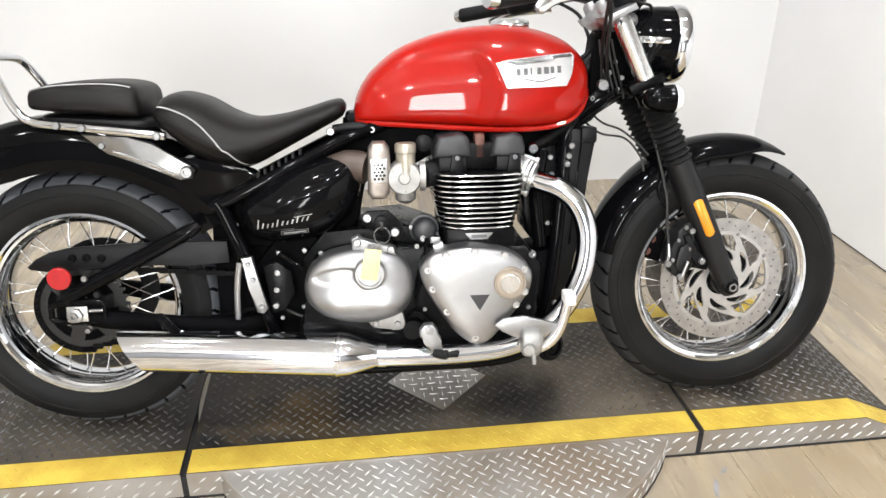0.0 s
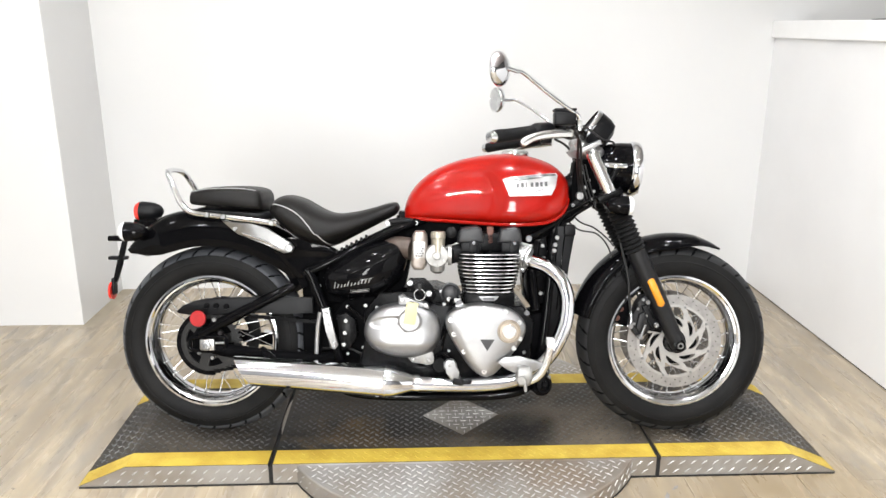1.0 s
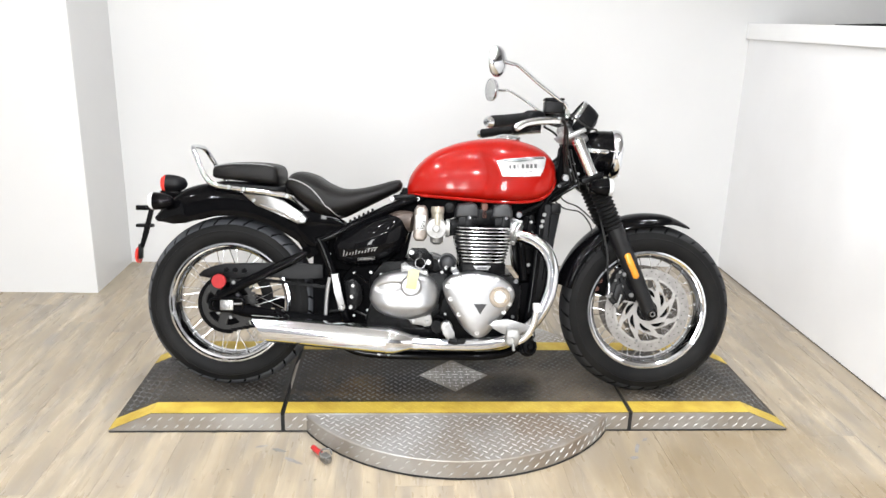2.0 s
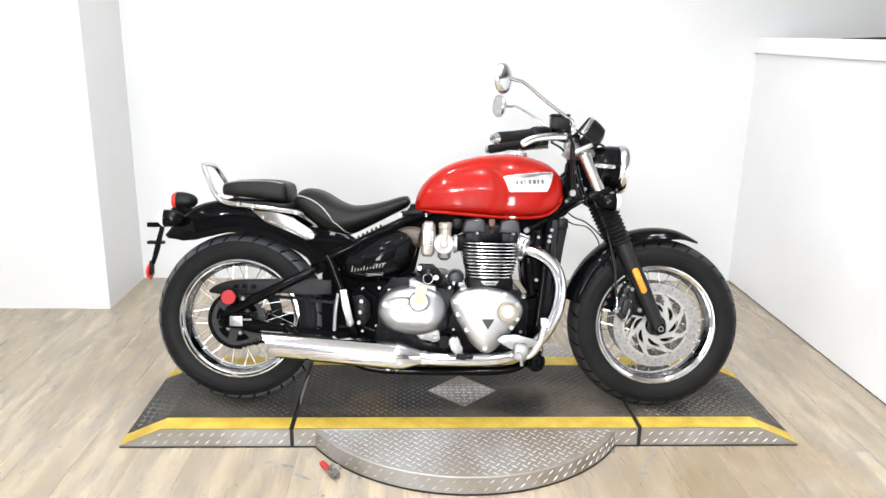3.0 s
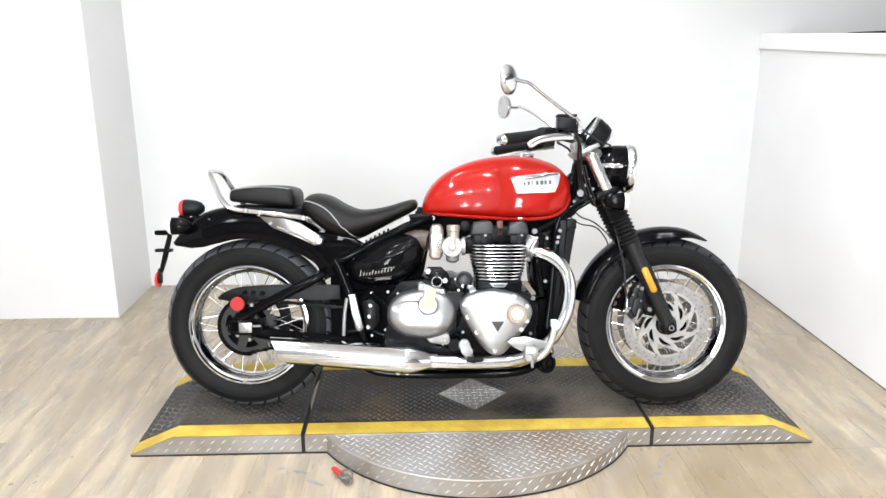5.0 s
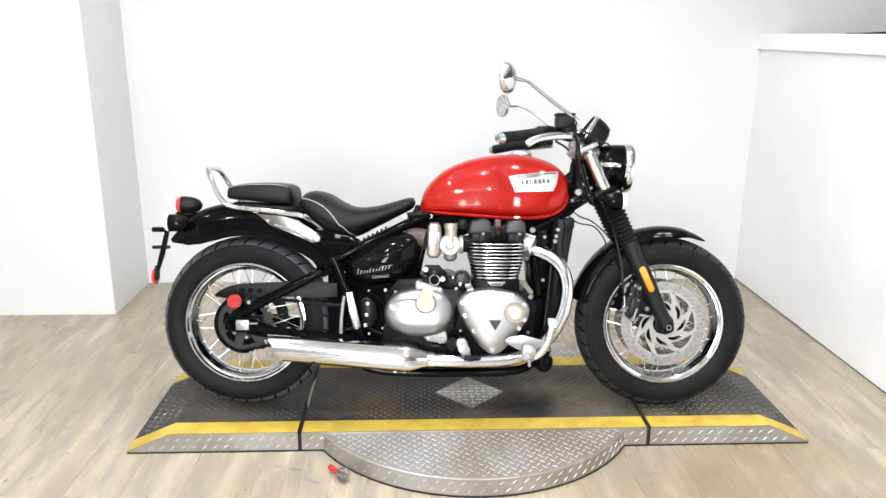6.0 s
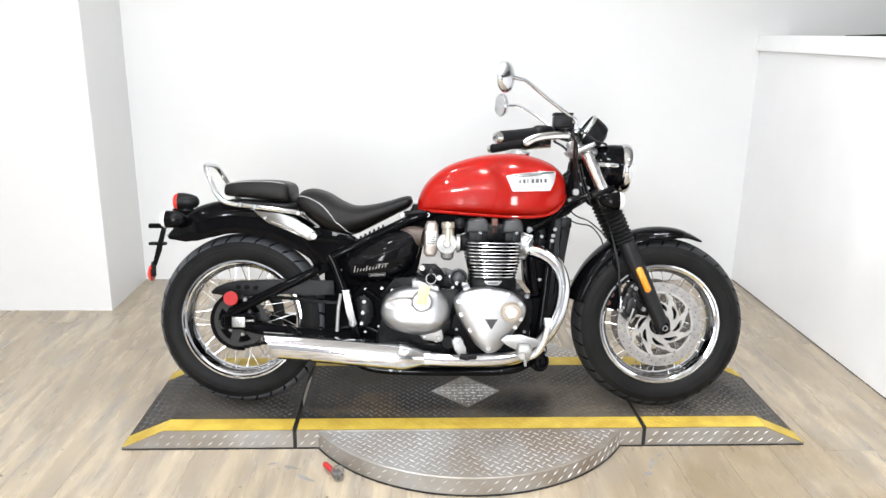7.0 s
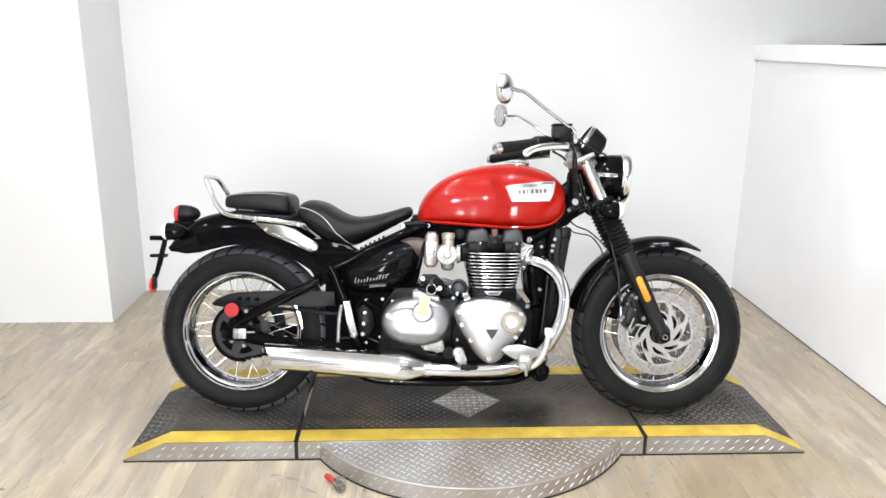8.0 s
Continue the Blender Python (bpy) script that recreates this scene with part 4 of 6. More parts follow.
pill = cushion([-0.803, -0.799, -0.787, -0.74, -0.68, -0.63, -0.594, -0.578, -0.573],
               [0.778, 0.794, 0.803, 0.811, 0.814, 0.813, 0.807, 0.797, 0.778],
               [0.764, 0.756, 0.753, 0.748, 0.743, 0.738, 0.735, 0.735, 0.745],
               [0.088, 0.099, 0.106, 0.112, 0.113, 0.112, 0.108, 0.101, 0.088], 4.8, 36, 0.10)
pillion = part("pillion_pad", loft(pill), VINYL, bike, "black vinyl pillion pad with grey piping", 60)
part("piping", piping([r for r in pill[3:] if r[0].x < -0.588], 13.6, 0.0019), STITCH, pillion, "grey piping")
part("pad_base", loft(cushion([-0.79, -0.76, -0.60, -0.55], [0.744, 0.744, 0.736, 0.736], [0.728, 0.722, 0.708, 0.706], [0.06, 0.085, 0.09, 0.07], 4, 24)), MATT, pillion)

# ---- mudguards


def guard(cx, cz, a0, a1, r_top, skirt, half, n=44, m=16, square=True):
    """A curved mudguard: r_top, skirt and half are functions of t along the arc."""
    outer, inner_ = [], []
    for i in range(n + 1):
        t = i / n
        a = radians(a0 + (a1 - a0) * t)
        ro, ri = [], []
        for k in range(m + 1):
            u = -1 + 2 * k / m
            e = 0.5 if square else 1.0
            drop = skirt(t) * (1 - abs(math.cos(u * math.pi / 2)) ** e)
            yy = half(t) * math.copysign(abs(math.sin(u * math.pi / 2)) ** e, u)
            for lst, th in ((ro, 0), (ri, 0.0035)):
                r = r_top(t) - drop - th
                lst.append(Vector((cx + r * math.cos(a), yy * (1 - 0.6 * th / max(half(t), 0.01)), cz + r * math.sin(a))))
        outer.append(ro)
        inner_.append(ri)
    return loft([o + i_[::-1] for o, i_ in zip(outer, inner_)])


taper = lambda t, a, b, lo, mid, hi: lo + (mid - lo) * min(1, t / a) if t < a else (mid if t < b else mid + (hi - mid) * (t - b) / (1 - b))
fg = part("front_mudguard", guard(FX, AZ, 63, 165, lambda t: 0.352 - 0.012 * max(0, 1 - t / 0.15) - 0.012 * max(0, (t - 0.5) / 0.5),
          lambda t: 0.047 * min(1, 0.10 + t / 0.30), lambda t: taper(t, 0.16, 0.9, 0.02, 0.072, 0.068), square=False), GLOSS, bike, "gloss black front mudguard", 60)
part("mudguard_stay", tube([(0.604, -0.072, 0.496), (0.579, -0.073, 0.546), (0.604, -0.070, 0.596)], 0.005, 5, 8), SATIN, fg)
GA = [30, 42, 55, 80, 109, 117, 125, 131.5]
GTOP = [0.400, 0.420, 0.428, 0.430, 0.434, 0.426, 0.414, 0.402]
GEDGE = [0.330, 0.340, 0.326, 0.316, 0.315, 0.321, 0.342, 0.384]
g_at = lambda t, col: float(np.interp(30 + 101.5 * t, GA, col))
rg = part("rear_mudguard", guard(RX, 0.312, 30, 131.5, lambda t: g_at(t, GTOP), lambda t: g_at(t, GTOP) - g_at(t, GEDGE),
          lambda t: taper(t, 0.2, 0.84, 0.09, 0.100, 0.066), 60, 24), GLOSS, bike, "gloss black rear mudguard", 60)
part("inner_guard", box(-0.455, -0.33, -0.06, 0.06, 0.20, 0.52, 0.006), PITCH, rg)

# chrome fender rails with the grab hoop, and the bright struts under them
near = [(-0.520, -0.122, 0.698), (-0.60, -0.122, 0.709), (-0.70, -0.121, 0.721), (-0.785, -0.117, 0.732)]
hoop = [(-0.820, -0.112, 0.757), (-0.850, -0.098, 0.812), (-0.872, -0.078, 0.852), (-0.880, -0.040, 0.863)]
rail = near + hoop
rail = rail + [(x, -y, z) for x, y, z in rail[::-1]]
gr = part("grab_rail", tube(rail, 0.0090, 6, 14), CHROME, bike, "chrome grab rail around the pillion pad")
for x, z in ((-0.735, 0.726), (-0.685, 0.720), (-0.535, 0.7)):
    bolt(gr, x, -0.131, z, 0.0085)
for sgn in (-1, 1):
    y0, y1 = (-0.122, -0.112) if sgn < 0 else (0.112, 0.122)
    st = part("fender_strut", slab([(-0.695, 0.708), (-0.60, 0.697), (-0.548, 0.684), (-0.525, 0.662), (-0.478, 0.638), (-0.466, 0.624), (-0.474, 0.607), (-0.500, 0.603), (-0.56, 0.632), (-0.645, 0.664)], y0, y1, 0.003), STRUT, bike, "bright satin fender strut")
    if sgn < 0:
        bolt(st, -0.482, -0.122, 0.621, 0.014)
        bolt(st, -0.652, -0.122, 0.681, 0.007)
        part("strut_rib", tube([(-0.63, -0.123, 0.668), (-0.56, -0.123, 0.642), (-0.51, -0.123, 0.616)], 0.004, 4, 8), CHROME, st)

# tail: lamp bracket, number plate holder, indicators
tail = part("tail_bracket", tube([(-0.85, -0.055, 0.716), (-0.93, -0.06, 0.675), (-1.0, -0.03, 0.652), (-1.045, 0.0, 0.645)], [0.014, 0.014, 0.013, 0.012], 6, 10), SATIN, bike, "black tail bracket")
part("bracket_arm", slab([(-1.035, 0.655), (-1.05, 0.655), (-1.075, 0.56), (-1.09, 0.50), (-1.078, 0.495), (-1.06, 0.55)], -0.012, 0.002, 0.002), SATIN, tail)
part("plate_lamp", box(-1.104, -1.040, -0.012, 0.022, 0.632, 0.650, 0.005), GLOSS, tail)
part("plate_stub", box(-1.104, -1.045, -0.012, 0.02, 0.570, 0.582, 0.003), MATT, tail)
part("reflector_arm", box(-1.095, -1.085, -0.015, 0.015, 0.455, 0.51, 0.003), MATT, tail)
part("rear_reflector", lathe([(0.0, 0.0), (0.030, 0.0), (0.030, 0.007), (0.026, 0.010), (0, 0.010)], pose(-1.093, 0, 0.468, 0, -90, 0), 24), REDLENS, tail, "round red rear reflector")
TLM = pose(-0.973, 0, 0.730, 0, -90, 0) @ Matrix.Scale(1.06, 4)
tl = part("tail_light", lathe([(0.0, -0.050), (0.009, -0.049), (0.020, -0.040), (0.027, -0.022), (0.0305, 0.0), (0.031, 0.018)], TLM, 28), MATT, bike, "black bullet tail lamp with a red lens")
part("lens", lathe([(0.0308, 0.018), (0.0300, 0.024), (0.024, 0.033), (0.012, 0.036), (0.0, 0.036)], TLM, 28), REDLENS, tl, "red lens")
part("lamp_foot", slab([(-1.012, 0.705), (-0.945, 0.708), (-0.925, 0.685), (-1.015, 0.675)], -0.020, 0.020, 0.006), GLOSS, tl)


def indicator(name, x, y, z, face, lens, lens_label):
    """A bullet-shaped indicator on a short stalk; face +1 looks forward, -1 back."""
    m = pose(x, y, z, 0, 90 * face, 0)
    body = part(name, lathe([(0.0, -0.050), (0.009, -0.049), (0.020, -0.040), (0.027, -0.022), (0.0305, 0.0), (0.031, 0.018)], m, 28), GLOSS, bike, "black bullet indicator")
    part("lens", lathe([(0.0308, 0.018), (0.0300, 0.024), (0.024, 0.033), (0.012, 0.036), (0.0, 0.036)], m, 28), lens, body, lens_label)
    part("stalk", tube([(x - 0.01 * face, y, z), (x - 0.005, y * 0.6, z - 0.012), (x + 0.01 * face, y * 0.25, z - 0.02)], 0.0085, 5, 10), SATIN, body)
    return body


indicator("rear_indicator", -0.982, -0.110, 0.671, -1, LENS, "clear lens")
indicator("rear_indicator", -0.982, 0.110, 0.671, -1, LENS, "clear lens")
indicator("front_indicator", 0.558, -0.135, 0.757, 1, LENS, "clear lens")
indicator("front_indicator", 0.558, 0.135, 0.757, 1, LENS, "clear lens")

# ---- front fork, clamps, lamp
FT, FB = Vector((0.466, 0, 0.932)), Vector((FX + 0.003, 0, AZ - 0.003))      # steering line in the bike's plane


def on_fork(t, y=0.0, off=0.0):
    d = (FB - FT).normalized()
    return FT.lerp(FB, t) + Vector((-d.z, 0, d.x)) * -off + Vector((0, y, 0))


for y in (-0.081, 0.081):
    low = part("fork_leg", tube([on_fork(0.50, y), on_fork(0.56, y), on_fork(0.75, y), on_fork(0.93, y), on_fork(1.0, y), on_fork(1.035, y)], [0.029, 0.0315, 0.0300, 0.0265, 0.0265, 0.020], 5, 20), FORKP, bike, "black lower fork leg with a rubber gaiter")
    part("chrome_tube", tube([on_fork(0.02, y), on_fork(0.3, y)], 0.0225, 2, 20, smooth=False), FINEDGE, low, "chrome upper fork tube")
    pts, rad = [], []
    for i in range(23):
        t = 0.285 + 0.235 * i / 22
        pts.append(on_fork(t, y))
        rad.append((0.038 if i % 2 else 0.030) - 0.003 * i / 22)
    part("gaiter", tube(pts, rad, 1, 20, smooth=False), GRIP, low, "ribbed black rubber gaiter")
    part("axle_boss", lathe([(0.0, 0.012), (0.011, 0.012), (0.012, 0.004), (0.019, 0.002), (0.021, -0.004), (0.021, -0.03)], outward(FB.x, y - 0.022, FB.z) if y < 0 else across(FB.x, y + 0.022, FB.z), 24), SATIN, low)
    part("axle_end", lathe([(0.010, 0.0), (0.010, 0.0145), (0.0065, 0.0145), (0.006, 0.008), (0, 0.008)], outward(FB.x, y - 0.022, FB.z) if y < 0 else across(FB.x, y + 0.022, FB.z), 18), BOLT, low)
    part("clamp_lower", tube([on_fork(0.255, y), on_fork(0.30, y)], 0.034, 2, 20, smooth=False), SATIN, low, "black lower fork clamp")
    part("fork_top_nut", tube([on_fork(-0.015, y), on_fork(0.02, y)], [0.014, 0.021], 1, 12, smooth=False), CHROME, low)
    if y < 0:
        for k in (0.262, 0.287):
            p = on_fork(k, y - 0.034)
            bolt(low, p.x + 0.004, p.y, p.z, 0.0075)
# amber reflector on the near leg
a, b = on_fork(0.655, -0.1095), on_fork(0.795, -0.1075)
part("side_reflector", tube([a, a.lerp(b, 0.06), a.lerp(b, 0.94), b], [0.006, 0.0118, 0.0118, 0.006], 2, 14, smooth=False, flat=0.5), AMBER, bike, "long amber side reflector")
# yokes
up = part("top_yoke", slab([(0.43, 0.915), (0.50, 0.948), (0.492, 0.962), (0.418, 0.930)], -0.110, 0.110, 0.006), ALU, bike, "pale alloy top yoke")
lo = part("lower_yoke", slab([(0.495, 0.762), (0.57, 0.79), (0.565, 0.812), (0.485, 0.782)], -0.108, 0.108, 0.006), SATIN, bike, "black lower yoke")
part("steering_head", tube([(0.455, 0, 0.92), (0.528, 0, 0.765)], 0.032, 2, 18, smooth=False), SATIN, bike)
part("ignition_cover", loft(cushion([0.415, 0.43, 0.47, 0.505, 0.52], [0.93, 0.95, 0.955, 0.945, 0.93], [0.92, 0.905, 0.90, 0.905, 0.92], [0.03, 0.07, 0.085, 0.075, 0.04], 2.6, 24)), ALU, bike, "pale alloy handlebar clamp cover")
for y in (-0.05, 0.05):
    part("bar_riser", lathe([(0.020, 0), (0.020, 0.03), (0.014, 0.038), (0, 0.038)], pose(0.448, y, 0.935, 0, -25, 0), 20), ALU, bike, "pale alloy bar riser")
# headlamp
HM = pose(0.564, 0, 0.876, 0, 90 + 4, 0) @ Matrix.Scale(1.14, 4)
hl = part("headlamp", lathe([(0.0, -0.078), (0.022, -0.076), (0.042, -0.066), (0.058, -0.046), (0.068, -0.02), (0.072, 0.008), (0.073, 0.042)], HM, 48), GLOSS, bike, "gloss black round headlamp with a chrome ring")
part("chrome_ring", lathe([(0.0735, 0.034), (0.0770, 0.038), (0.0785, 0.047), (0.0765, 0.058), (0.0715, 0.063), (0.067, 0.061), (0.067, 0.055)], HM, 56, caps=False), CHROME, hl, "chrome headlamp ring")
part("lens", lathe([(0.068, 0.058), (0.055, 0.064), (0.03, 0.068), (0, 0.069)], HM, 40), LENS, hl, "clear glass lens")
part("chrome_band", lathe([(0.0728, -0.006), (0.0742, -0.003), (0.0742, 0.003), (0.0728, 0.006)], pose(0.564, 0, 0.881) @ pose(0, 0, 0, 0, 4, 0) @ Matrix.Scale(1.14, 4), 60, caps=False, arc=(-185, -25)), CHROME, hl, "chrome strip around the shell")
part("lamp_bracket", tube([(0.566, -0.072, 0.877), (0.547, -0.080, 0.86), (0.530, -0.082, 0.83)], 0.009, 5, 10), SATIN, hl)
part("ring_tab", box(0.628, 0.642, -0.012, 0.012, 0.792, 0.806, 0.003), CHROME, hl)
# instrument pod
SM = pose(0.500, 0.0, 0.988, 0, 126, 0) @ Matrix.Scale(1.10, 4)
sp_ = part("speedometer", lathe([(0.0, 0.040), (0.030, 0.040), (0.050, 0.030), (0.056, 0.012), (0.0585, -0.02), (0.0585, -0.030), (0.054, -0.034), (0.053, -0.030), (0, -0.030)], SM, 40), MATT, bike, "black round instrument pod")
part("bezel", lathe([(0.0590, -0.022), (0.0605, -0.028), (0.0590, -0.034), (0.0545, -0.036)], SM, 40, caps=False), CHROME, sp_, "thin chrome bezel")
part("pod_mount", tube([(0.475, -0.02, 0.948), (0.49, -0.02, 0.962), (0.515, -0.03, 0.965)], 0.011, 4, 10), SATIN, sp_)
# handlebar, with grips, levers, switch boxes and round mirrors on both sides
bar = [(0.446, -0.0, 0.972), (0.446, -0.06, 0.972), (0.428, -0.13, 0.985), (0.375, -0.20, 0.998), (0.30, -0.262, 0.994), (0.215, -0.325, 0.982), (0.115, -0.392, 0.966)]
full = [(x + 0.045 * max(0, (-y - 0.13) / 0.2) if -y < 0.33 else x + 0.045, -y, z - (0.012 if -y > 0.24 else 0)) for x, y, z in bar[:0:-1]] + [(x + (0.018 if -y > 0.25 else 0), y, z - (0.012 if -y > 0.24 else 0)) for x, y, z in bar]
hb = part("handlebar", tube(full, 0.0112, 7, 14), SATIN, bike, "wide black handlebar")


def side_controls(s):
    """Grip, switch box, reservoir, lever and mirror of one side; s is -1 on the near side."""
    first = set(hb.children)
    g = part("grip", tube([(0.240, s * 0.308, 0.985), (0.236, s * 0.311, 0.985), (0.18, s * 0.350, 0.976), (0.128, s * 0.384, 0.968), (0.124, s * 0.387, 0.967)], [0.017, 0.0190, 0.0180, 0.0190, 0.0175], 4, 18), GRIP, hb, "black rubber grip")
    part("bar_end", tube([(0.126, s * 0.3855, 0.9675), (0.118, s * 0.391, 0.9665), (0.108, s * 0.397, 0.965)], [0.0176, 0.0182, 0.0140], 3, 18, smooth=False), CHROME, hb, "chrome bar end")
    part("switch_box", tube([(0.240, s * 0.307, 0.985), (0.252, s * 0.300, 0.987), (0.288, s * 0.274, 0.992), (0.30, s * 0.265, 0.993)], [0.020, 0.0255, 0.0235, 0.017], 4, 16), MATT, hb, "black switch box")
    part("red_switch", box(0.262, 0.276, s * 0.288 - 0.008, s * 0.288 + 0.008, 1.005, 1.013, 0.002), REDCAP if s < 0 else MATT, hb)
    if s < 0:
        part("reservoir", box(0.304, 0.366, -0.299, -0.246, 0.994, 1.034, 0.006), MATT, hb, "black brake fluid reservoir")
        part("reservoir_lid", box(0.303, 0.367, -0.300, -0.245, 1.0345, 1.042, 0.003), MATT, hb)
        part("brake_light_switch", box(0.31, 0.36, -0.29, -0.255, 0.972, 0.994, 0.005), CAST, hb)
    else:
        part("lever_clamp", box(0.305, 0.345, 0.240, 0.275, 0.978, 1.010, 0.006), MATT, hb)
    lever = [(0.352, s * 0.285, 0.981), (0.315, s * 0.315, 0.980), (0.275, s * 0.345, 0.975), (0.235, s * 0.372, 0.966), (0.208, s * 0.388, 0.952), (0.200, s * 0.393, 0.946)]
    part("lever", tube(lever, [0.011, 0.0135, 0.0120, 0.0115, 0.0130, 0.008], 5, 12, flat=0.6), FINEDGE, hb, "polished aluminium lever")
    for ob in set(hb.children) - first:
        ob.location.x += 0.018 if s < 0 else 0.045
        if "reservoir" not in ob.name:
            ob.location.z -= 0.012
    # mirror: stem rising from the clamp, then a round head
    top = 1.136
    dx = 0.0 if s < 0 else 0.05
    mc = Vector((0.158 + dx, s * 0.415, top))
    turn = -31 if s < 0 else 24
    MM = pose(mc.x, mc.y, mc.z, 0, 0, turn) @ pose(0, 0, 0, 0, 90, 0)
    head = part("mirror", lathe([(0.0460, -0.012), (0.0478, -0.009), (0.0478, -0.004), (0.044, 0.004), (0.033, 0.012), (0.016, 0.016), (0.0, 0.017)], MM, 36, caps=False), CHROME, bike, "round chrome mirror on a slim stem")
    part("mirror_glass", lathe([(0.0462, -0.0115), (0, -0.0115)], MM, 36), MIRRORBACK, head, "mirror glass", 0)
    back = MM @ Vector((0, 0, 0.015))
    stem = [back, back.lerp(Vector((0.222 + dx, s * 0.375, 1.130)), 0.6), Vector((0.224 + dx, s * 0.372, 1.129)), Vector((0.296 + dx, s * 0.33, 1.080)), Vector((0.366 + dx * 0.6, s * 0.298, 1.036)), Vector((0.392 + dx * 0.3, s * 0.287, 1.018)), Vector((0.396 + dx * 0.3, s * 0.280, 0.980))]
    part("mirror_stem", tube(stem, [0.006, 0.006, 0.0052, 0.0052, 0.0055, 0.0065, 0.0065], 4, 10), CHROME, head, "slim chrome stem")
    part("stem_nut", lathe([(0.010, -0.012), (0.010, 0.008), (0.007, 0.012)], pose(0.394 + dx * 0.3, s * 0.283, 0.998), 6), CHROME, head)


side_controls(-1)
side_controls(1)
# cables and hoses at the front
for pts, r in (([(0.385, -0.25, 0.985), (0.408, -0.19, 0.965), (0.420, -0.12, 0.90), (0.435, -0.06, 0.83), (0.445, -0.04, 0.74)], 0.0042),
               ([(0.375, -0.24, 0.985), (0.418, -0.17, 0.95), (0.432, -0.11, 0.87), (0.448, -0.06, 0.80), (0.462, -0.03, 0.75)], 0.0042),
               ([(0.37, -0.26, 1.0), (0.43, -0.16, 1.0), (0.50, -0.09, 0.965), (0.545, -0.05, 0.955), (0.552, -0.02, 0.935)], 0.0035),
               ([(0.40, 0.24, 0.98), (0.44, 0.16, 0.94), (0.45, 0.08, 0.85), (0.43, 0.03, 0.76)], 0.0045),
               ([(0.41, -0.02, 0.735), (0.445, -0.045, 0.700), (0.485, -0.06, 0.684), (0.525, -0.070, 0.652), (0.548, -0.078, 0.625)], 0.0026),
               ([(0.40, -0.02, 0.71), (0.44, -0.05, 0.676), (0.495, -0.063, 0.664), (0.530, -0.072, 0.624), (0.540, -0.076, 0.588)], 0.0026),
               ([(0.555, -0.07, 0.69), (0.578, -0.080, 0.60), (0.594, -0.088, 0.525), (0.598, -0.09, 0.465), (0.604, -0.090, 0.414)], 0.004)):
    part("cable", tube(pts, r, 8, 8), HOSE, bike, "black cable")
# front brake caliper
cal = part("brake_caliper", slab([(0.598, 0.372), (0.612, 0.345), (0.632, 0.332), (0.650, 0.348), (0.668, 0.372), (0.660, 0.405), (0.652, 0.425), (0.664, 0.455), (0.655, 0.474), (0.636, 0.470), (0.618, 0.448), (0.612, 0.41), (0.600, 0.395)], -0.112, -0.060, 0.006), FORKP, bike, "dark front brake caliper with bright bolts")
cal.location = (0.007, 0.022, -0.006)
part("caliper_bridge", slab([(0.612, 0.372), (0.626, 0.352), (0.645, 0.362), (0.652, 0.395), (0.640, 0.425), (0.622, 0.415)], -0.126, -0.110, 0.006), FORKP, cal)
part("caliper_arm", slab([(0.630, 0.440), (0.648, 0.446), (0.662, 0.400), (0.684, 0.392), (0.690, 0.368), (0.668, 0.362), (0.648, 0.395)], -0.120, -0.104, 0.004), MATT, cal)
for x, z in ((0.578, 0.421), (0.566, 0.391)):
    part("brake_piston", lathe([(0.0, 0.0), (0.0085, 0.0), (0.0095, 0.003), (0.0095, 0.018)], across(x, -0.060, z), 18), COPPER, cal, "browned round piston")
part("caliper_back", slab([(0.560, 0.375), (0.600, 0.360), (0.612, 0.43), (0.60, 0.455), (0.572, 0.44)], -0.055, -0.040, 0.004), PITCH, cal)
for x, z, r in ((0.626, 0.342, 0.0085), (0.677, 0.380, 0.0085), (0.648, 0.454, 0.008), (0.634, 0.462, 0.0055), (0.606, 0.384, 0.005), (0.645, 0.41, 0.0045), (0.618, 0.432, 0.0045)):
    bolt(cal, x, -0.121, z, r)
part("pad_pin", tube([(0.641, -0.129, 0.382), (0.629, -0.128, 0.345)], 0.0042, 2, 8), BOLT, cal, "bright pad pin")
part("banjo", tube([(0.596, -0.112, 0.372), (0.599, -0.114, 0.395), (0.597, -0.112, 0.425)], [0.0065, 0.005, 0.0035], 3, 10), CHROME, cal)
part("banjo_eye", lathe([(0.0, 0.0), (0.008, 0.0), (0.008, 0.01)], outward(0.597, -0.110, 0.374), 16), BOLT, cal)
part("caliper_bracket", slab([(0.65, 0.36), (0.70, 0.35), (0.72, 0.40), (0.668, 0.46)], -0.103, -0.09, 0.003), SATIN, cal)

# ---- frame
def rod(name, pts, r, material=SATIN, label="", parent=None, sides=12, flat=1.0):
    return part(name, tube(pts, r, 7, sides, flat=flat), material, parent or bike, label)


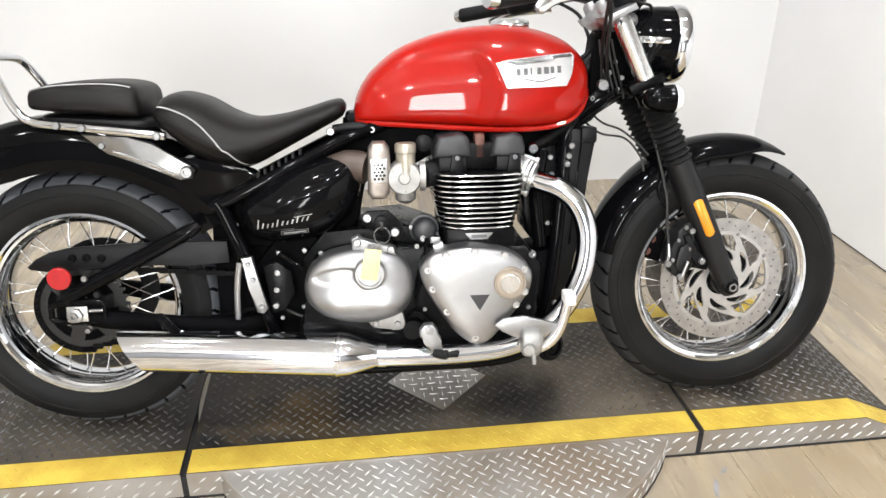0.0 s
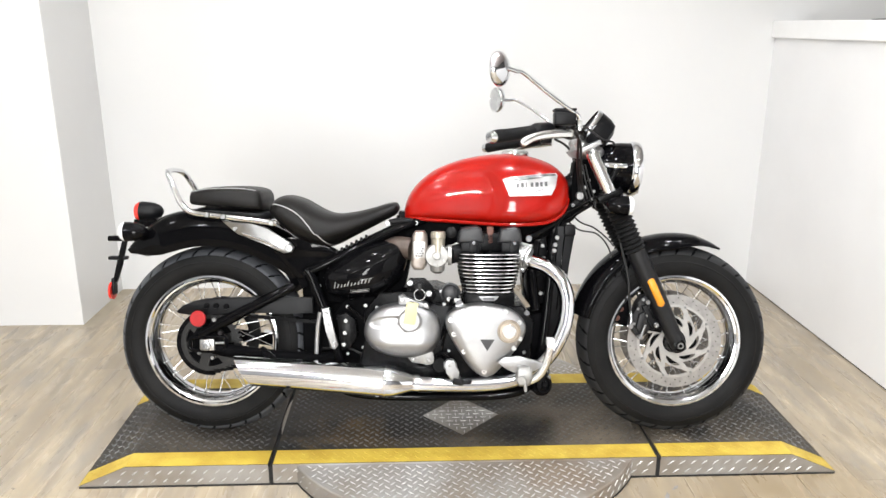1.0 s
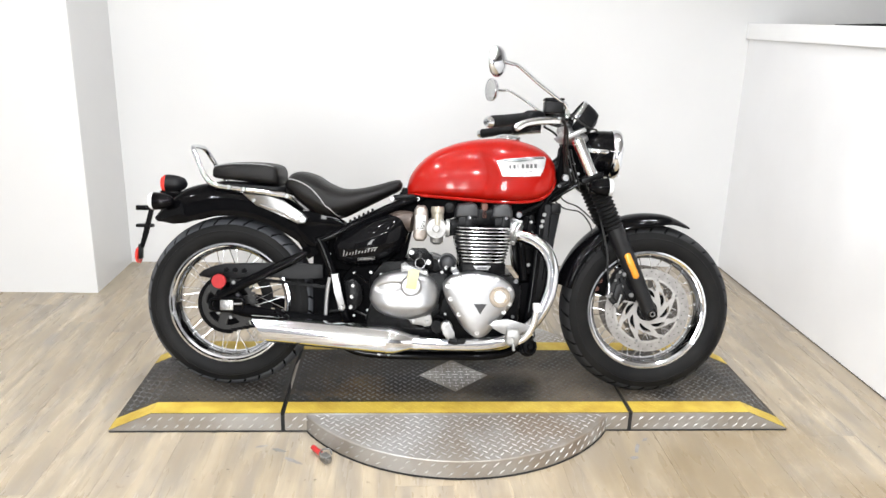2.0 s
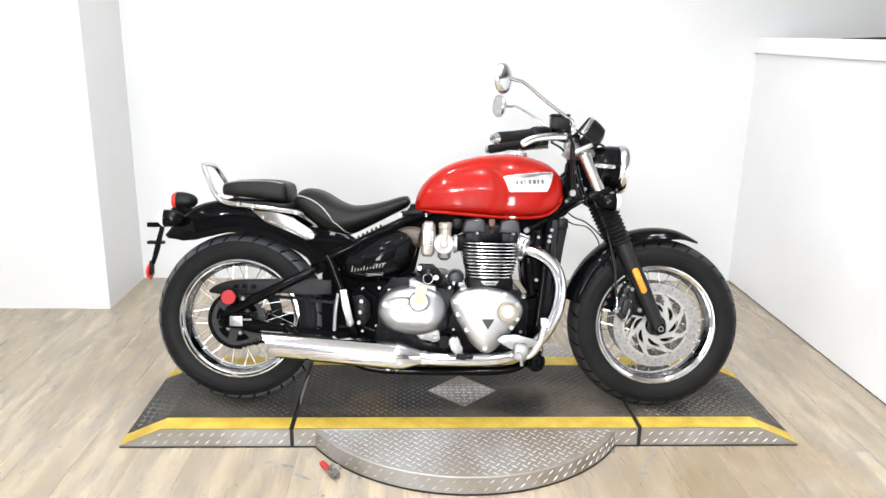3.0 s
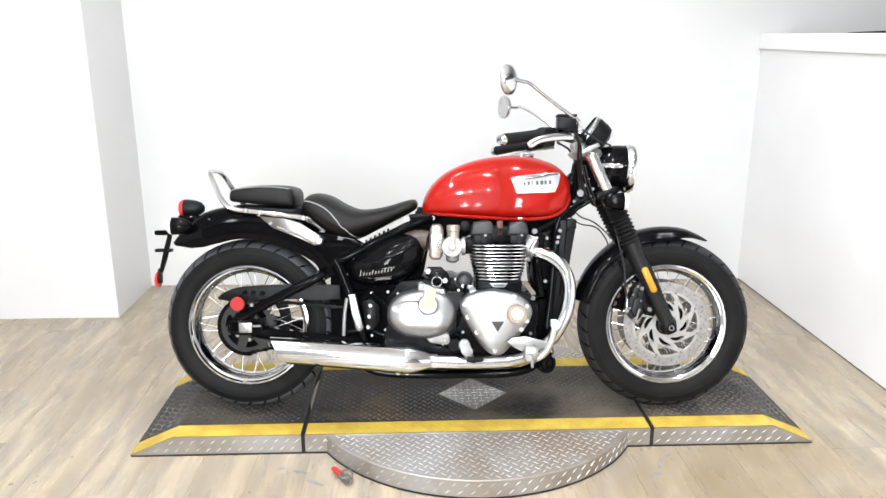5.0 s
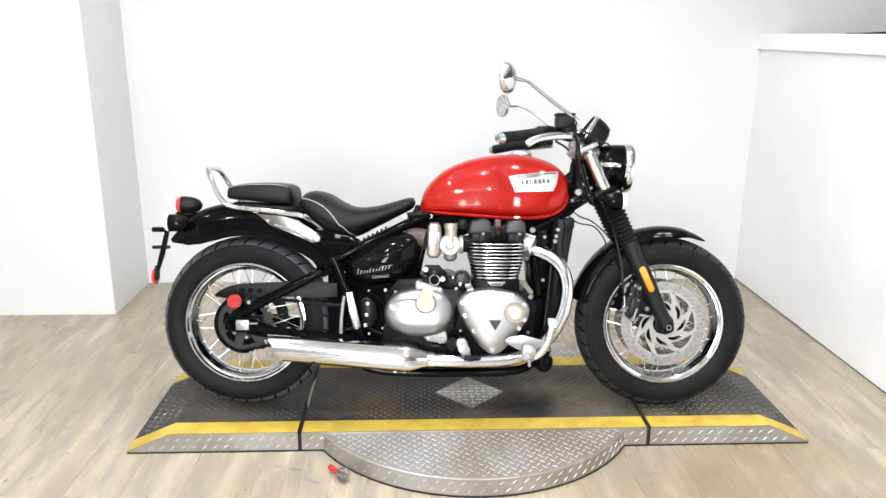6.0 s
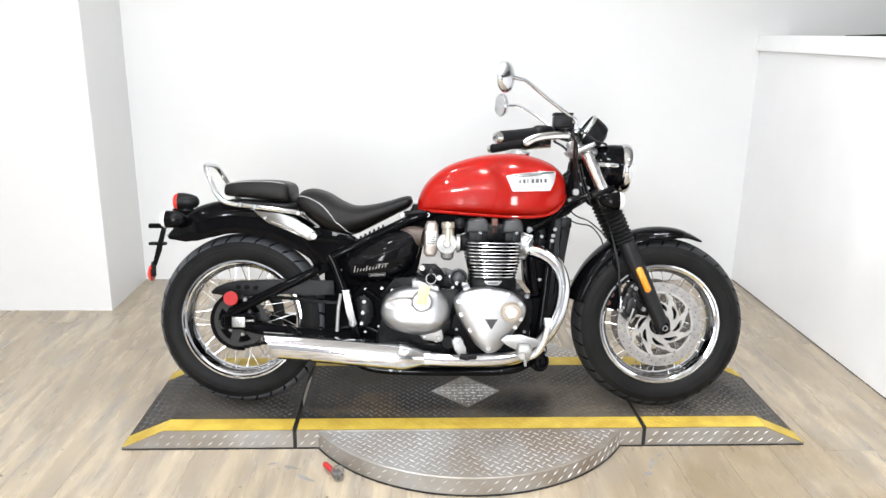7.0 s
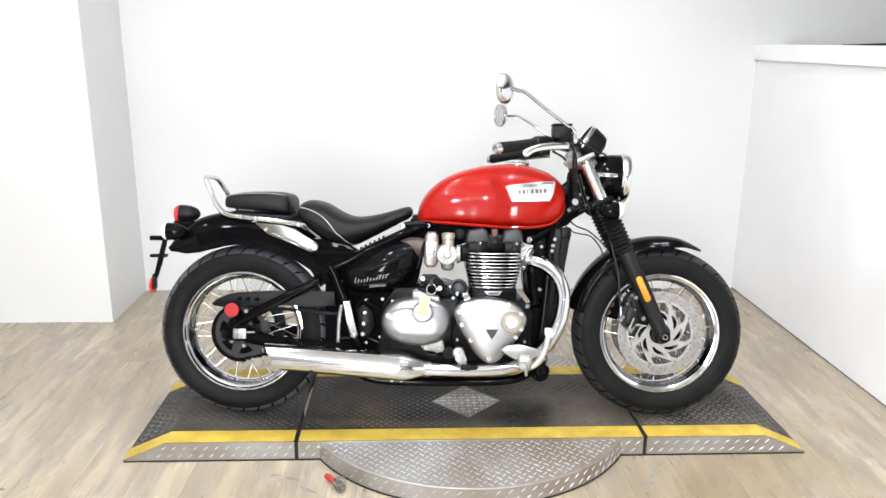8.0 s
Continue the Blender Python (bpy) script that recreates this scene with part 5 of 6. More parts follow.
for s in (-1, 1):
    stay = rod("frame_stay", [(-0.772, s * 0.118, 0.345), (-0.62, s * 0.122, 0.424), (-0.50, s * 0.122, 0.486), (-0.468, s * 0.118, 0.503)], [0.017, 0.0175, 0.0165, 0.011], GLOSS, "gloss black swingarm stay")
    rod("seat_tube", [(-0.438, s * 0.118, 0.541), (-0.36, s * 0.116, 0.575), (-0.26, s * 0.104, 0.625), (-0.15, s * 0.085, 0.677), (-0.06, s * 0.06, 0.708)], 0.0145, GLOSS, "gloss black frame tube")
    rod("frame_tube", [(-0.428, s * 0.117, 0.553), (-0.413, s * 0.118, 0.525), (-0.398, s * 0.119, 0.486), (-0.379, s * 0.119, 0.438), (-0.355, s * 0.118, 0.36), (-0.33, s * 0.115, 0.27), (-0.30, s * 0.10, 0.19)], 0.0165, GLOSS, "gloss black upright frame tube")
    rod("lower_rail", [(-0.36, s * 0.085, 0.185), (-0.30, s * 0.085, 0.150), (-0.20, s * 0.085, 0.137), (0.0, s * 0.085, 0.135), (0.20, s * 0.085, 0.142), (0.285, s * 0.080, 0.175), (0.315, s * 0.078, 0.26), (0.334, s * 0.075, 0.40), (0.350, s * 0.07, 0.57), (0.364, s * 0.06, 0.69), (0.41, s * 0.04, 0.75)], 0.0155, GLOSS, "black cradle frame tube")
    rod("upper_rail", [(0.272, s * 0.085, 0.652), (0.312, s * 0.075, 0.671), (0.36, s * 0.062, 0.700), (0.44, s * 0.03, 0.755), (0.475, s * 0.02, 0.80)], 0.0115, SATIN, "black frame tube")
    rod("swingarm", [(-0.76, s * 0.110, 0.308), (-0.68, s * 0.112, 0.290), (-0.45, s * 0.105, 0.262), (-0.33, s * 0.09, 0.265)], [0.016, 0.022, 0.022, 0.022], PITCH, "black swingarm")
rod("backbone", [(-0.15, 0, 0.69), (0.1, 0, 0.70), (0.35, 0, 0.78), (0.46, 0, 0.86)], 0.03)
part("frame_gusset", slab([(0.36, 0.675), (0.385, 0.735), (0.45, 0.795), (0.475, 0.77), (0.42, 0.705)], -0.05, 0.05, 0.004), SATIN, bike)
bolt(bike, 0.439, -0.056, 0.785, 0.014)
for p0, p1 in (((0.385, 0.722), (0.470, 0.772)), ((0.392, 0.704), (0.482, 0.760))):
    rod("head_strut", [(p0[0], -0.058, p0[1]), ((p0[0] + p1[0]) / 2, -0.058, (p0[1] + p1[1]) / 2 + 0.001), (p1[0], -0.055, p1[1])], 0.0062, GLOSS)
for x, z, r in ((0.458, 0.812, 0.006), (0.470, 0.835, 0.005), (0.486, 0.800, 0.006), (0.478, 0.775, 0.005), (0.448, 0.86, 0.006), (0.420, 0.755, 0.006)):
    bolt(bike, x, -0.046, z, r)
for k in range(4):
    rod("wire", [(0.430 + 0.008 * k, -0.05 - 0.004 * k, 0.885), (0.436 + 0.011 * k, -0.056, 0.83), (0.452 + 0.012 * k, -0.06 + 0.004 * k, 0.775), (0.455 + 0.012 * k, -0.05, 0.752)], 0.0028, HOSE, "", None, 6)
bolt(bike, 0.372, -0.052, 0.69, 0.008)
# toothed edge of the seat base
bm = bmesh.new()
for i in range(7):
    x = -0.335 + 0.0155 * i
    z = 0.590 + (x + 0.36) * 0.52 + 0.012
    box(x - 0.0038, x + 0.0038, -0.112, -0.098, z - 0.014, z - 0.001, 0.002, bm)
part("seat_base_rib", bm, MATT, bike, "", 0)
part("seat_latch", tube([(-0.17, -0.07, 0.700), (-0.12, -0.075, 0.706), (-0.09, -0.07, 0.700)], 0.010, 4, 10), MATT, bike)
bolt(bike, -0.175, -0.085, 0.697, 0.009)
bolt(bike, -0.085, -0.075, 0.698, 0.008)

part("tail_panel", slab([(-0.545, 0.625), (-0.50, 0.650), (-0.43, 0.640), (-0.345, 0.618), (-0.335, 0.595), (-0.385, 0.560), (-0.42, 0.535), (-0.46, 0.520), (-0.49, 0.555)], -0.108, -0.070, 0.008, 4, smooth=True), GLOSS, bike, "gloss black panel under the seat")
# ---- rear end details
ax = part("axle_block", tube([(-0.792, -0.126, 0.296), (-0.70, -0.126, 0.294), (-0.689, -0.126, 0.3155), (-0.70, -0.126, 0.337), (-0.792, -0.126, 0.334), (-0.803, -0.126, 0.315)], 0.0068, 5, 10, closed=True), GLOSS, bike, "black axle block with a bright adjuster")
part("adjuster_plate", box(-0.768, -0.722, -0.1375, -0.132, 0.296, 0.332, 0.003), STEEL, ax, "bright adjuster plate")
part("axle_nut", lathe([(0.017, 0), (0.017, 0.010), (0.010, 0.012), (0.010, 0.018), (0.005, 0.018), (0.004, 0.01), (0, 0.01)], outward(-0.748, -0.1375, 0.313), 6), BOLT, ax)
part("adjuster_screw", tube([(-0.722, -0.128, 0.318), (-0.69, -0.128, 0.319)], 0.004, 2, 8), BOLT, ax)
bolt(ax, -0.735, -0.114, 0.268, 0.007)
part("slot_plate", box(-0.79, -0.70, -0.120, -0.113, 0.297, 0.334, 0.003), PITCH, ax)
part("dropout", slab([(-0.80, 0.335), (-0.785, 0.362), (-0.745, 0.368), (-0.72, 0.335), (-0.71, 0.295), (-0.76, 0.282), (-0.80, 0.295)], -0.113, -0.105, 0.003), SATIN, ax)
cg = part("chain_guard", slab([(-0.852, 0.415), (-0.832, 0.433), (-0.80, 0.447), (-0.76, 0.456), (-0.65, 0.461), (-0.50, 0.462), (-0.415, 0.461), (-0.412, 0.408), (-0.50, 0.407), (-0.56, 0.410), (-0.66, 0.412), (-0.74, 0.405), (-0.81, 0.404), (-0.845, 0.408)], -0.103, -0.090, 0.004), MATT, bike, "dark plastic chain guard")
for x, z in ((-0.752, 0.434), (-0.722, 0.434), (-0.690, 0.432)):
    bolt(cg, x, -0.103, z, 0.009, material=SATIN, name="guard_boss")
rr = part("side_reflector", lathe([(0.0, 0.0), (0.025, 0.0), (0.025, 0.006), (0.0235, 0.0075), (0, 0.0075)], outward(-0.768, -0.144, 0.400), 32), REDCAP, bike, "round red side reflector")
part("reflector_stem", tube([(-0.768, -0.146, 0.400), (-0.765, -0.12, 0.39), (-0.755, -0.112, 0.37)], 0.006, 4, 8), SATIN, rr)
bolt(bike, -0.720, -0.135, 0.395, 0.007)
part("rear_caliper", slab([(-0.86, 0.36), (-0.82, 0.41), (-0.78, 0.42), (-0.79, 0.37), (-0.83, 0.34)], 0.06, 0.11, 0.006), SATIN, bike)
# bright peg hanger and the black plate behind it
hp = part("peg_hanger", slab([(-0.380, 0.434), (-0.353, 0.438), (-0.342, 0.375), (-0.326, 0.318), (-0.338, 0.304), (-0.352, 0.308), (-0.366, 0.365)], -0.158, -0.146, 0.004), ALU, bike, "polished footpeg hanger")
for x, z in ((-0.364, 0.420), (-0.356, 0.385), (-0.340, 0.322)):
    bolt(hp, x, -0.158, z, 0.006)
part("hanger_stay", tube([(-0.385, -0.14, 0.42), (-0.395, -0.135, 0.36), (-0.40, -0.13, 0.285)], 0.0065, 4, 8, flat=0.4), ALU, hp)
sl = part("swing_pivot_plate", slab([(-0.335, 0.408), (-0.305, 0.418), (-0.275, 0.395), (-0.268, 0.345), (-0.29, 0.305), (-0.322, 0.298)], -0.135, -0.12, 0.004), SATIN, bike, "black pivot plate with bright bolts")
for x, z in ((-0.304, 0.393), (-0.308, 0.354), (-0.312, 0.317)):
    bolt(sl, x, -0.135, z, 0.0075)
part("brake_reservoir", tube([(-0.30, -0.10, 0.47), (-0.255, -0.10, 0.49)], 0.018, 2, 12), MATT, bike)

# ---- side cover
sc_o = [(-0.378, 0.540), (-0.345, 0.572), (-0.27, 0.616), (-0.20, 0.640), (-0.140, 0.646), (-0.112, 0.630), (-0.110, 0.590), (-0.132, 0.522), (-0.180, 0.482), (-0.235, 0.462), (-0.31, 0.458), (-0.360, 0.472), (-0.378, 0.502)]
scp = [(p.x, p.z) for p in spline([(x, 0, z) for x, z in sc_o], 5, True)]
cx_, cz_ = -0.245, 0.548
COVER_PROFILE = ((0.96, -0.06), (1.0, -0.085), (1.0, -0.100), (0.975, -0.116), (0.92, -0.131), (0.83, -0.146), (0.70, -0.160), (0.55, -0.171), (0.38, -0.179), (0.2, -0.183), (0.06, -0.184))
rings = []
for f, y in COVER_PROFILE:
    rings.append([Vector((cx_ + (x - cx_) * f, y, cz_ + (z - cz_) * f)) for x, z in scp])
cover = part("side_cover", loft(rings), GRAPHITE, bike, "gloss black teardrop side cover", 60)


def cover_y(x, z):
    """Outer surface of the side cover."""
    a = math.atan2(z - cz_, x - cx_)
    px, pz = min(scp, key=lambda p: abs((math.atan2(p[1] - cz_, p[0] - cx_) - a + math.pi) % math.tau - math.pi))
    f = math.hypot(x - cx_, z - cz_) / math.hypot(px - cx_, pz - cz_)
    prof = COVER_PROFILE[:1:-1]
    return float(np.interp(f, [p[0] for p in prof], [p[1] for p in prof]))


script = [(-0.338 + 0.0108 * k, 0.499 + 0.0021 * k, 0.0034, (0.021, 0.013, 0.010, 0.010, 0.016, 0.011, 0.009, 0.010, 0.015, 0.010, 0.010)[k], 0.004) for k in range(11)]
part("script_bar", letter_bars(script, cover_y, 0.0028), SILVERINK, cover, "row of slanted silver bars", 0)
part("script_rule", patch([(-0.255, 0.527), (-0.216, 0.533), (-0.216, 0.5348), (-0.255, 0.5288)], cover_y, 0.0028, 0.0006, 0), SILVERINK, cover, "", 0)
for name_, quad in (("model_bar", [(-0.281, 0.4875), (-0.232, 0.4915), (-0.232, 0.4955), (-0.281, 0.4915)]), ("model_rule", [(-0.285, 0.4840), (-0.228, 0.4890), (-0.228, 0.4900), (-0.285, 0.4850)]),
                    ("model_rule", [(-0.285, 0.4940), (-0.228, 0.4990), (-0.228, 0.5000), (-0.285, 0.4950)]), ("model_rule", [(-0.2860, 0.4840), (-0.2850, 0.4841), (-0.2850, 0.4949), (-0.2860, 0.4950)]),
                    ("model_rule", [(-0.2285, 0.4890), (-0.2275, 0.4890), (-0.2275, 0.5000), (-0.2285, 0.5000)])):
    part(name_, patch(quad, cover_y, 0.0028, 0.0006, 0), SILVERINK, cover, "", 0)
part("intake_duct", tube([(-0.19, -0.09, 0.60), (-0.14, -0.105, 0.622), (-0.098, -0.118, 0.618)], [0.036, 0.036, 0.034], 5, 18), DUCT, bike, "dark brown intake duct")

# ---- throttle bodies
tb = part("intake_cover", slab([(-0.098, 0.570), (-0.094, 0.665), (-0.085, 0.678), (-0.058, 0.678), (-0.048, 0.664), (-0.046, 0.620), (-0.050, 0.570), (-0.060, 0.556), (-0.088, 0.556)], -0.164, -0.105, 0.012, segs=4), BRONZE, bike, "brown-tinted alloy intake housing with a pierced grille")
part("grille_plate", slab([(-0.090, 0.594), (-0.090, 0.646), (-0.054, 0.646), (-0.054, 0.594)], -0.1675, -0.160, 0.003), PALEBOLT, tb, "pale pierced plate")
bm = bmesh.new()
for i in range(5):
    for j in range(3):
        lathe([(0.0032, 0), (0.0032, 0.0006), (0, 0.0006)], outward(-0.081 + 0.008 * j + (0.004 if i % 2 else 0), -0.168, 0.602 + 0.0075 * i), 8, bm)
part("grille_hole", bm, DARKGAP, tb, "", 0)
th = part("throttle_body", lathe([(0.0, -0.05), (0.030, -0.05), (0.033, -0.03), (0.033, 0.008), (0.030, 0.012), (0.012, 0.013), (0.010, 0.015), (0, 0.015)], outward(-0.018, -0.155, 0.602) @ Matrix.Scale(1.12, 4), 36), CAST, bike, "cast alloy throttle body")
part("top_cap", lathe([(0.021, -0.05), (0.021, 0.0), (0.023, 0.002), (0.023, 0.018), (0.020, 0.022), (0, 0.022)], pose(-0.014, -0.150, 0.654), 28), BRASS, th, "brass-tinted cap")
part("float_bowl", lathe([(0.024, 0.0), (0.022, -0.022), (0.012, -0.030), (0, -0.030)], pose(-0.016, -0.145, 0.575), 24), GREYCAST, th)
part("flange_ring", tube([(0.016, -0.14, 0.602), (0.028, -0.14, 0.602)], 0.032, 2, 24, smooth=False), CAST, th)
for a in (35, 145, 255, 325):
    bolt(th, -0.018 + 0.027 * math.cos(radians(a)), -0.166, 0.602 + 0.027 * math.sin(radians(a)), 0.004)
part("inlet_rubber", tube([(0.025, -0.13, 0.602), (0.045, -0.12, 0.605), (0.07, -0.10, 0.61)], 0.029, 3, 18), GRIP, bike, "black inlet rubber")
part("cable_drum", lathe([(0.0, -0.02), (0.016, -0.02), (0.018, 0.004), (0.010, 0.008), (0, 0.008)], outward(0.027, -0.13, 0.672), 20), MATT, bike)

# ---- engine
part("crankcase", slab([(-0.24, 0.34), (-0.22, 0.43), (-0.05, 0.455), (0.03, 0.445), (0.25, 0.445), (0.285, 0.40), (0.275, 0.26), (0.20, 0.185), (-0.05, 0.165), (-0.20, 0.18), (-0.27, 0.24)], -0.165, 0.165, 0.012), SATIN, bike, "satin black crankcase")
part("airbox", slab([(-0.41, 0.44), (-0.40, 0.545), (-0.30, 0.60), (-0.15, 0.665), (-0.10, 0.60), (-0.12, 0.50), (-0.16, 0.44)], -0.085, 0.085, 0.01), PITCH, bike, "matt black airbox inside the frame")
part("under_tank_tray", slab([(0.06, 0.655), (0.06, 0.712), (0.30, 0.712), (0.375, 0.735), (0.385, 0.690), (0.33, 0.648), (0.255, 0.628), (0.225, 0.655)], -0.052, 0.052, 0.006), PITCH, bike, "matt black wiring tray under the tank")
part("intake_box", slab([(-0.165, 0.590), (-0.150, 0.690), (0.055, 0.708), (0.060, 0.640), (0.020, 0.632), (-0.03, 0.592)], -0.062, 0.062, 0.008), PITCH, bike, "matt black intake box behind the throttle bodies")
part("rear_engine_mount", slab([(-0.33, 0.20), (-0.36, 0.40), (-0.30, 0.47), (-0.16, 0.46), (-0.15, 0.20)], -0.095, 0.095, 0.01), PITCH, bike)
part("headstock_shroud", slab([(0.412, 0.745), (0.416, 0.82), (0.425, 0.89), (0.448, 0.92), (0.492, 0.90), (0.520, 0.81), (0.485, 0.760)], -0.04, 0.04, 0.006), PITCH, bike, "matt black headstock cover")
part("gearbox_top", slab([(-0.25, 0.42), (-0.20, 0.48), (-0.02, 0.49), (0.06, 0.46), (0.06, 0.40), (-0.25, 0.38)], -0.12, 0.12, 0.01), SATIN, bike)
part("sump", slab([(-0.22, 0.19), (-0.20, 0.155), (0.12, 0.150), (0.20, 0.19)], -0.10, 0.10, 0.01), PITCH, bike)
part("cylinder_block", box(0.066, 0.222, -0.142, 0.142, 0.43, 0.61, 0.006), SATIN, bike, "satin black cylinder block")
part("cylinder_base", box(0.070, 0.226, -0.158, 0.158, 0.430, 0.484, 0.006), SATIN, bike)
nf = 11
for i in range(nf):
    t = i / (nf - 1)
    z = 0.490 + 0.0118 * i
    grow = 0.016 * math.sin(min(1, t * 1.25) * math.pi / 2)
    x0, x1 = 0.066 - grow - 0.004, 0.222 + grow + 0.004
    y0 = -0.160 - grow
    out = []
    # each end bows outwards between two rounded corners
    xm, hw = (x0 + x1) / 2, (x1 - x0) / 2
    near = []
    for k in range(25):
        u = -1 + 2 * k / 24
        near.append((xm + hw * math.sin(u * math.pi / 2), y0 - 0.020 + 0.058 * (1 - math.cos(u * math.pi / 2)) ** 1.5))
    out = near + [(x, -y) for x, y in near[::-1]]
    bm = bmesh.new()
    hh = 0.0014
    va, vb = [[bm.verts.new((x, y, z + dz)) for x, y in out] for dz in (-hh, hh)]
    bm.faces.new(va)
    bm.faces.new(vb)
    for k in range(len(out)):
        bm.faces.new((va[k], va[(k + 1) % len(out)], vb[(k + 1) % len(out)], vb[k]))
    fin = part("cooling_fin", bm, SATIN, bike, "black cooling fin with a machined edge", 30)
    fin.data.materials.append(FINEDGE)
    for p in fin.data.polygons:
        if abs(p.normal.z) < 0.5:
            p.material_index = 1
part("cylinder_head", box(0.052, 0.236, -0.135, 0.135, 0.612, 0.672, 0.006), SATIN, bike, "satin black cylinder head")
for x0, x1 in ((0.046, 0.128), (0.172, 0.247)):
    rc = part("cam_cover", slab([(x0, 0.640), (x0 + 0.004, 0.668), (x0 + 0.012, 0.684), (x1 - 0.022, 0.692), (x1 - 0.006, 0.684), (x1, 0.662), (x1, 0.640)], -0.150, 0.150, 0.010, segs=3), GREYB, bike, "dark grey cam cover")
    part("cover_skirt", slab([(x0 + 0.012, 0.610), (x0 + 0.012, 0.642), (x1 - 0.008, 0.642), (x1 - 0.008, 0.610)], -0.147, -0.120, 0.004), MATT, rc)
    part("cover_tab", slab([(x0 + 0.034, 0.606), (x0 + 0.040, 0.648), (x0 + 0.062, 0.648), (x0 + 0.066, 0.606)], -0.153, -0.140, 0.003), MATT, rc)
    bolt(rc, x0 + 0.051, -0.153, 0.641, 0.0065, material=CHROME)
part("plug_cap", box(0.138, 0.160, -0.135, -0.10, 0.635, 0.690, 0.004), COPPER, bike, "brown plug cap between the cam covers")
part("plug_recess", box(0.128, 0.172, -0.125, 0.125, 0.605, 0.665, 0.004), SATIN, bike)
pl = part("engine_plaque", slab([(0.112, 0.475), (0.176, 0.475), (0.163, 0.460), (0.125, 0.460)], -0.1605, -0.158, 0.001), ALU, bike, "small bright plaque with an unreadable mark")
part("plaque_bar", box(0.127, 0.161, -0.1611, -0.1606, 0.464, 0.471), INK, pl, "", 0)
bolt(bike, 0.273, -0.10, 0.652, 0.012, material=CHROME)
bolt(bike, 0.262, -0.166, 0.425, 0.010, material=CHROME)


def domed(outline, y_base, layers, centre, n=5):
    """Casting built from its outline by stepping in and out towards the near side."""
    o = [(p.x, p.z) for p in spline([(x, 0, z) for x, z in outline], n, True)]
    cx0, cz0 = centre
    return loft([[Vector((cx0 + (x - cx0) * f, y_base - d, cz0 + (z - cz0) * f)) for x, z in o] for f, d in layers])


# clutch cover: broad oval with a raised middle, filler plug and webs
oval = [(-0.242, 0.375), (-0.228, 0.415), (-0.19, 0.443), (-0.13, 0.455), (-0.07, 0.450), (-0.025, 0.428), (-0.004, 0.385), (-0.008, 0.340), (-0.035, 0.305), (-0.09, 0.288), (-0.15, 0.290), (-0.205, 0.308), (-0.236, 0.34)]


def relief(outline, y_base, wall, dome, centre, bumps, power=3.4, rings_n=26, n=10):
    """Cast cover over an outline: upright wall, rounded shoulder and a face shaped by bumps(x, z)."""
    o = [(p.x, p.z) for p in spline([(x, 0, z) for x, z in outline], n, True)]
    cx0, cz0 = centre
    at = lambda f, d: [Vector((cx0 + (x - cx0) * f, y_base - d, cz0 + (z - cz0) * f)) for x, z in o]
    rings = [at(0.99, 0.0), at(1.0, 0.012), at(1.0, wall)]
    for k in range(1, rings_n + 1):
        f = max(1 - (k / rings_n) ** 1.5, 0.02)
        ring = at(f, 0)
        h = wall + dome * (1 - f ** power) ** 0.5
        for v in ring:
            v.y -= h + bumps(v.x, v.z) * min(1.0, (1 - f) / 0.16)
        rings.append(ring)
    return loft(rings)


def step_down(v, a, b):
    """1 below a, 0 above b, smooth between."""
    t = min(1.0, max(0.0, (v - a) / (b - a)))
    return 1 - t * t * (3 - 2 * t)


def clutch_bumps(x, z):
    u, v = (x + 0.172) * 0.985 + (z - 0.403) * 0.17, (z - 0.403) * 0.985 - (x + 0.172) * 0.17
    hollow = step_down(math.hypot(u / 0.054, v / 0.0175), 0.72, 1.06)
    lobe = math.exp(-((x + 0.060) / 0.047) ** 2 - ((z - 0.336) / 0.027) ** 2)
    belly = math.exp(-((x + 0.172) / 0.060) ** 2 - ((z - 0.338) / 0.028) ** 2)
    boss = step_down(math.hypot(x + 0.099, z - 0.410), 0.029, 0.036)
    return -0.008 * hollow + 0.013 * lobe + 0.010 * belly + 0.006 * boss


cc = part("clutch_cover", relief(oval, -0.14, 0.040, 0.046, (-0.12, 0.37), clutch_bumps), ALU, bike, "brushed alloy oval clutch cover", 70)
part("filler_ring", lathe([(0.033, -0.01), (0.033, 0.006), (0.030, 0.009), (0.026, 0.009), (0.025, 0.004), (0, 0.004)], outward(-0.099, -0.228, 0.410), 36), ALU, cc, "round filler plug")
part("plug_key", box(-0.108, -0.091, -0.242, -0.230, 0.400, 0.420, 0.003), CAST, cc)
part("cover_lug", slab([(-0.136, 0.44), (-0.136, 0.478), (-0.122, 0.485), (-0.105, 0.466), (-0.055, 0.462), (-0.042, 0.455), (-0.04, 0.435)], -0.19, -0.165, 0.006), ALU, cc)
for x, z in ((-0.124, 0.470), (-0.052, 0.452)):
    bolt(cc, x, -0.19, z, 0.0085)
part("cover_foot", slab([(-0.12, 0.30), (-0.03, 0.305), (-0.022, 0.268), (-0.04, 0.262), (-0.095, 0.270)], -0.185, -0.15, 0.006), CAST, cc)
for x, z in ((-0.09, 0.282), (-0.042, 0.279)):
    bolt(cc, x, -0.185, z, 0.007)

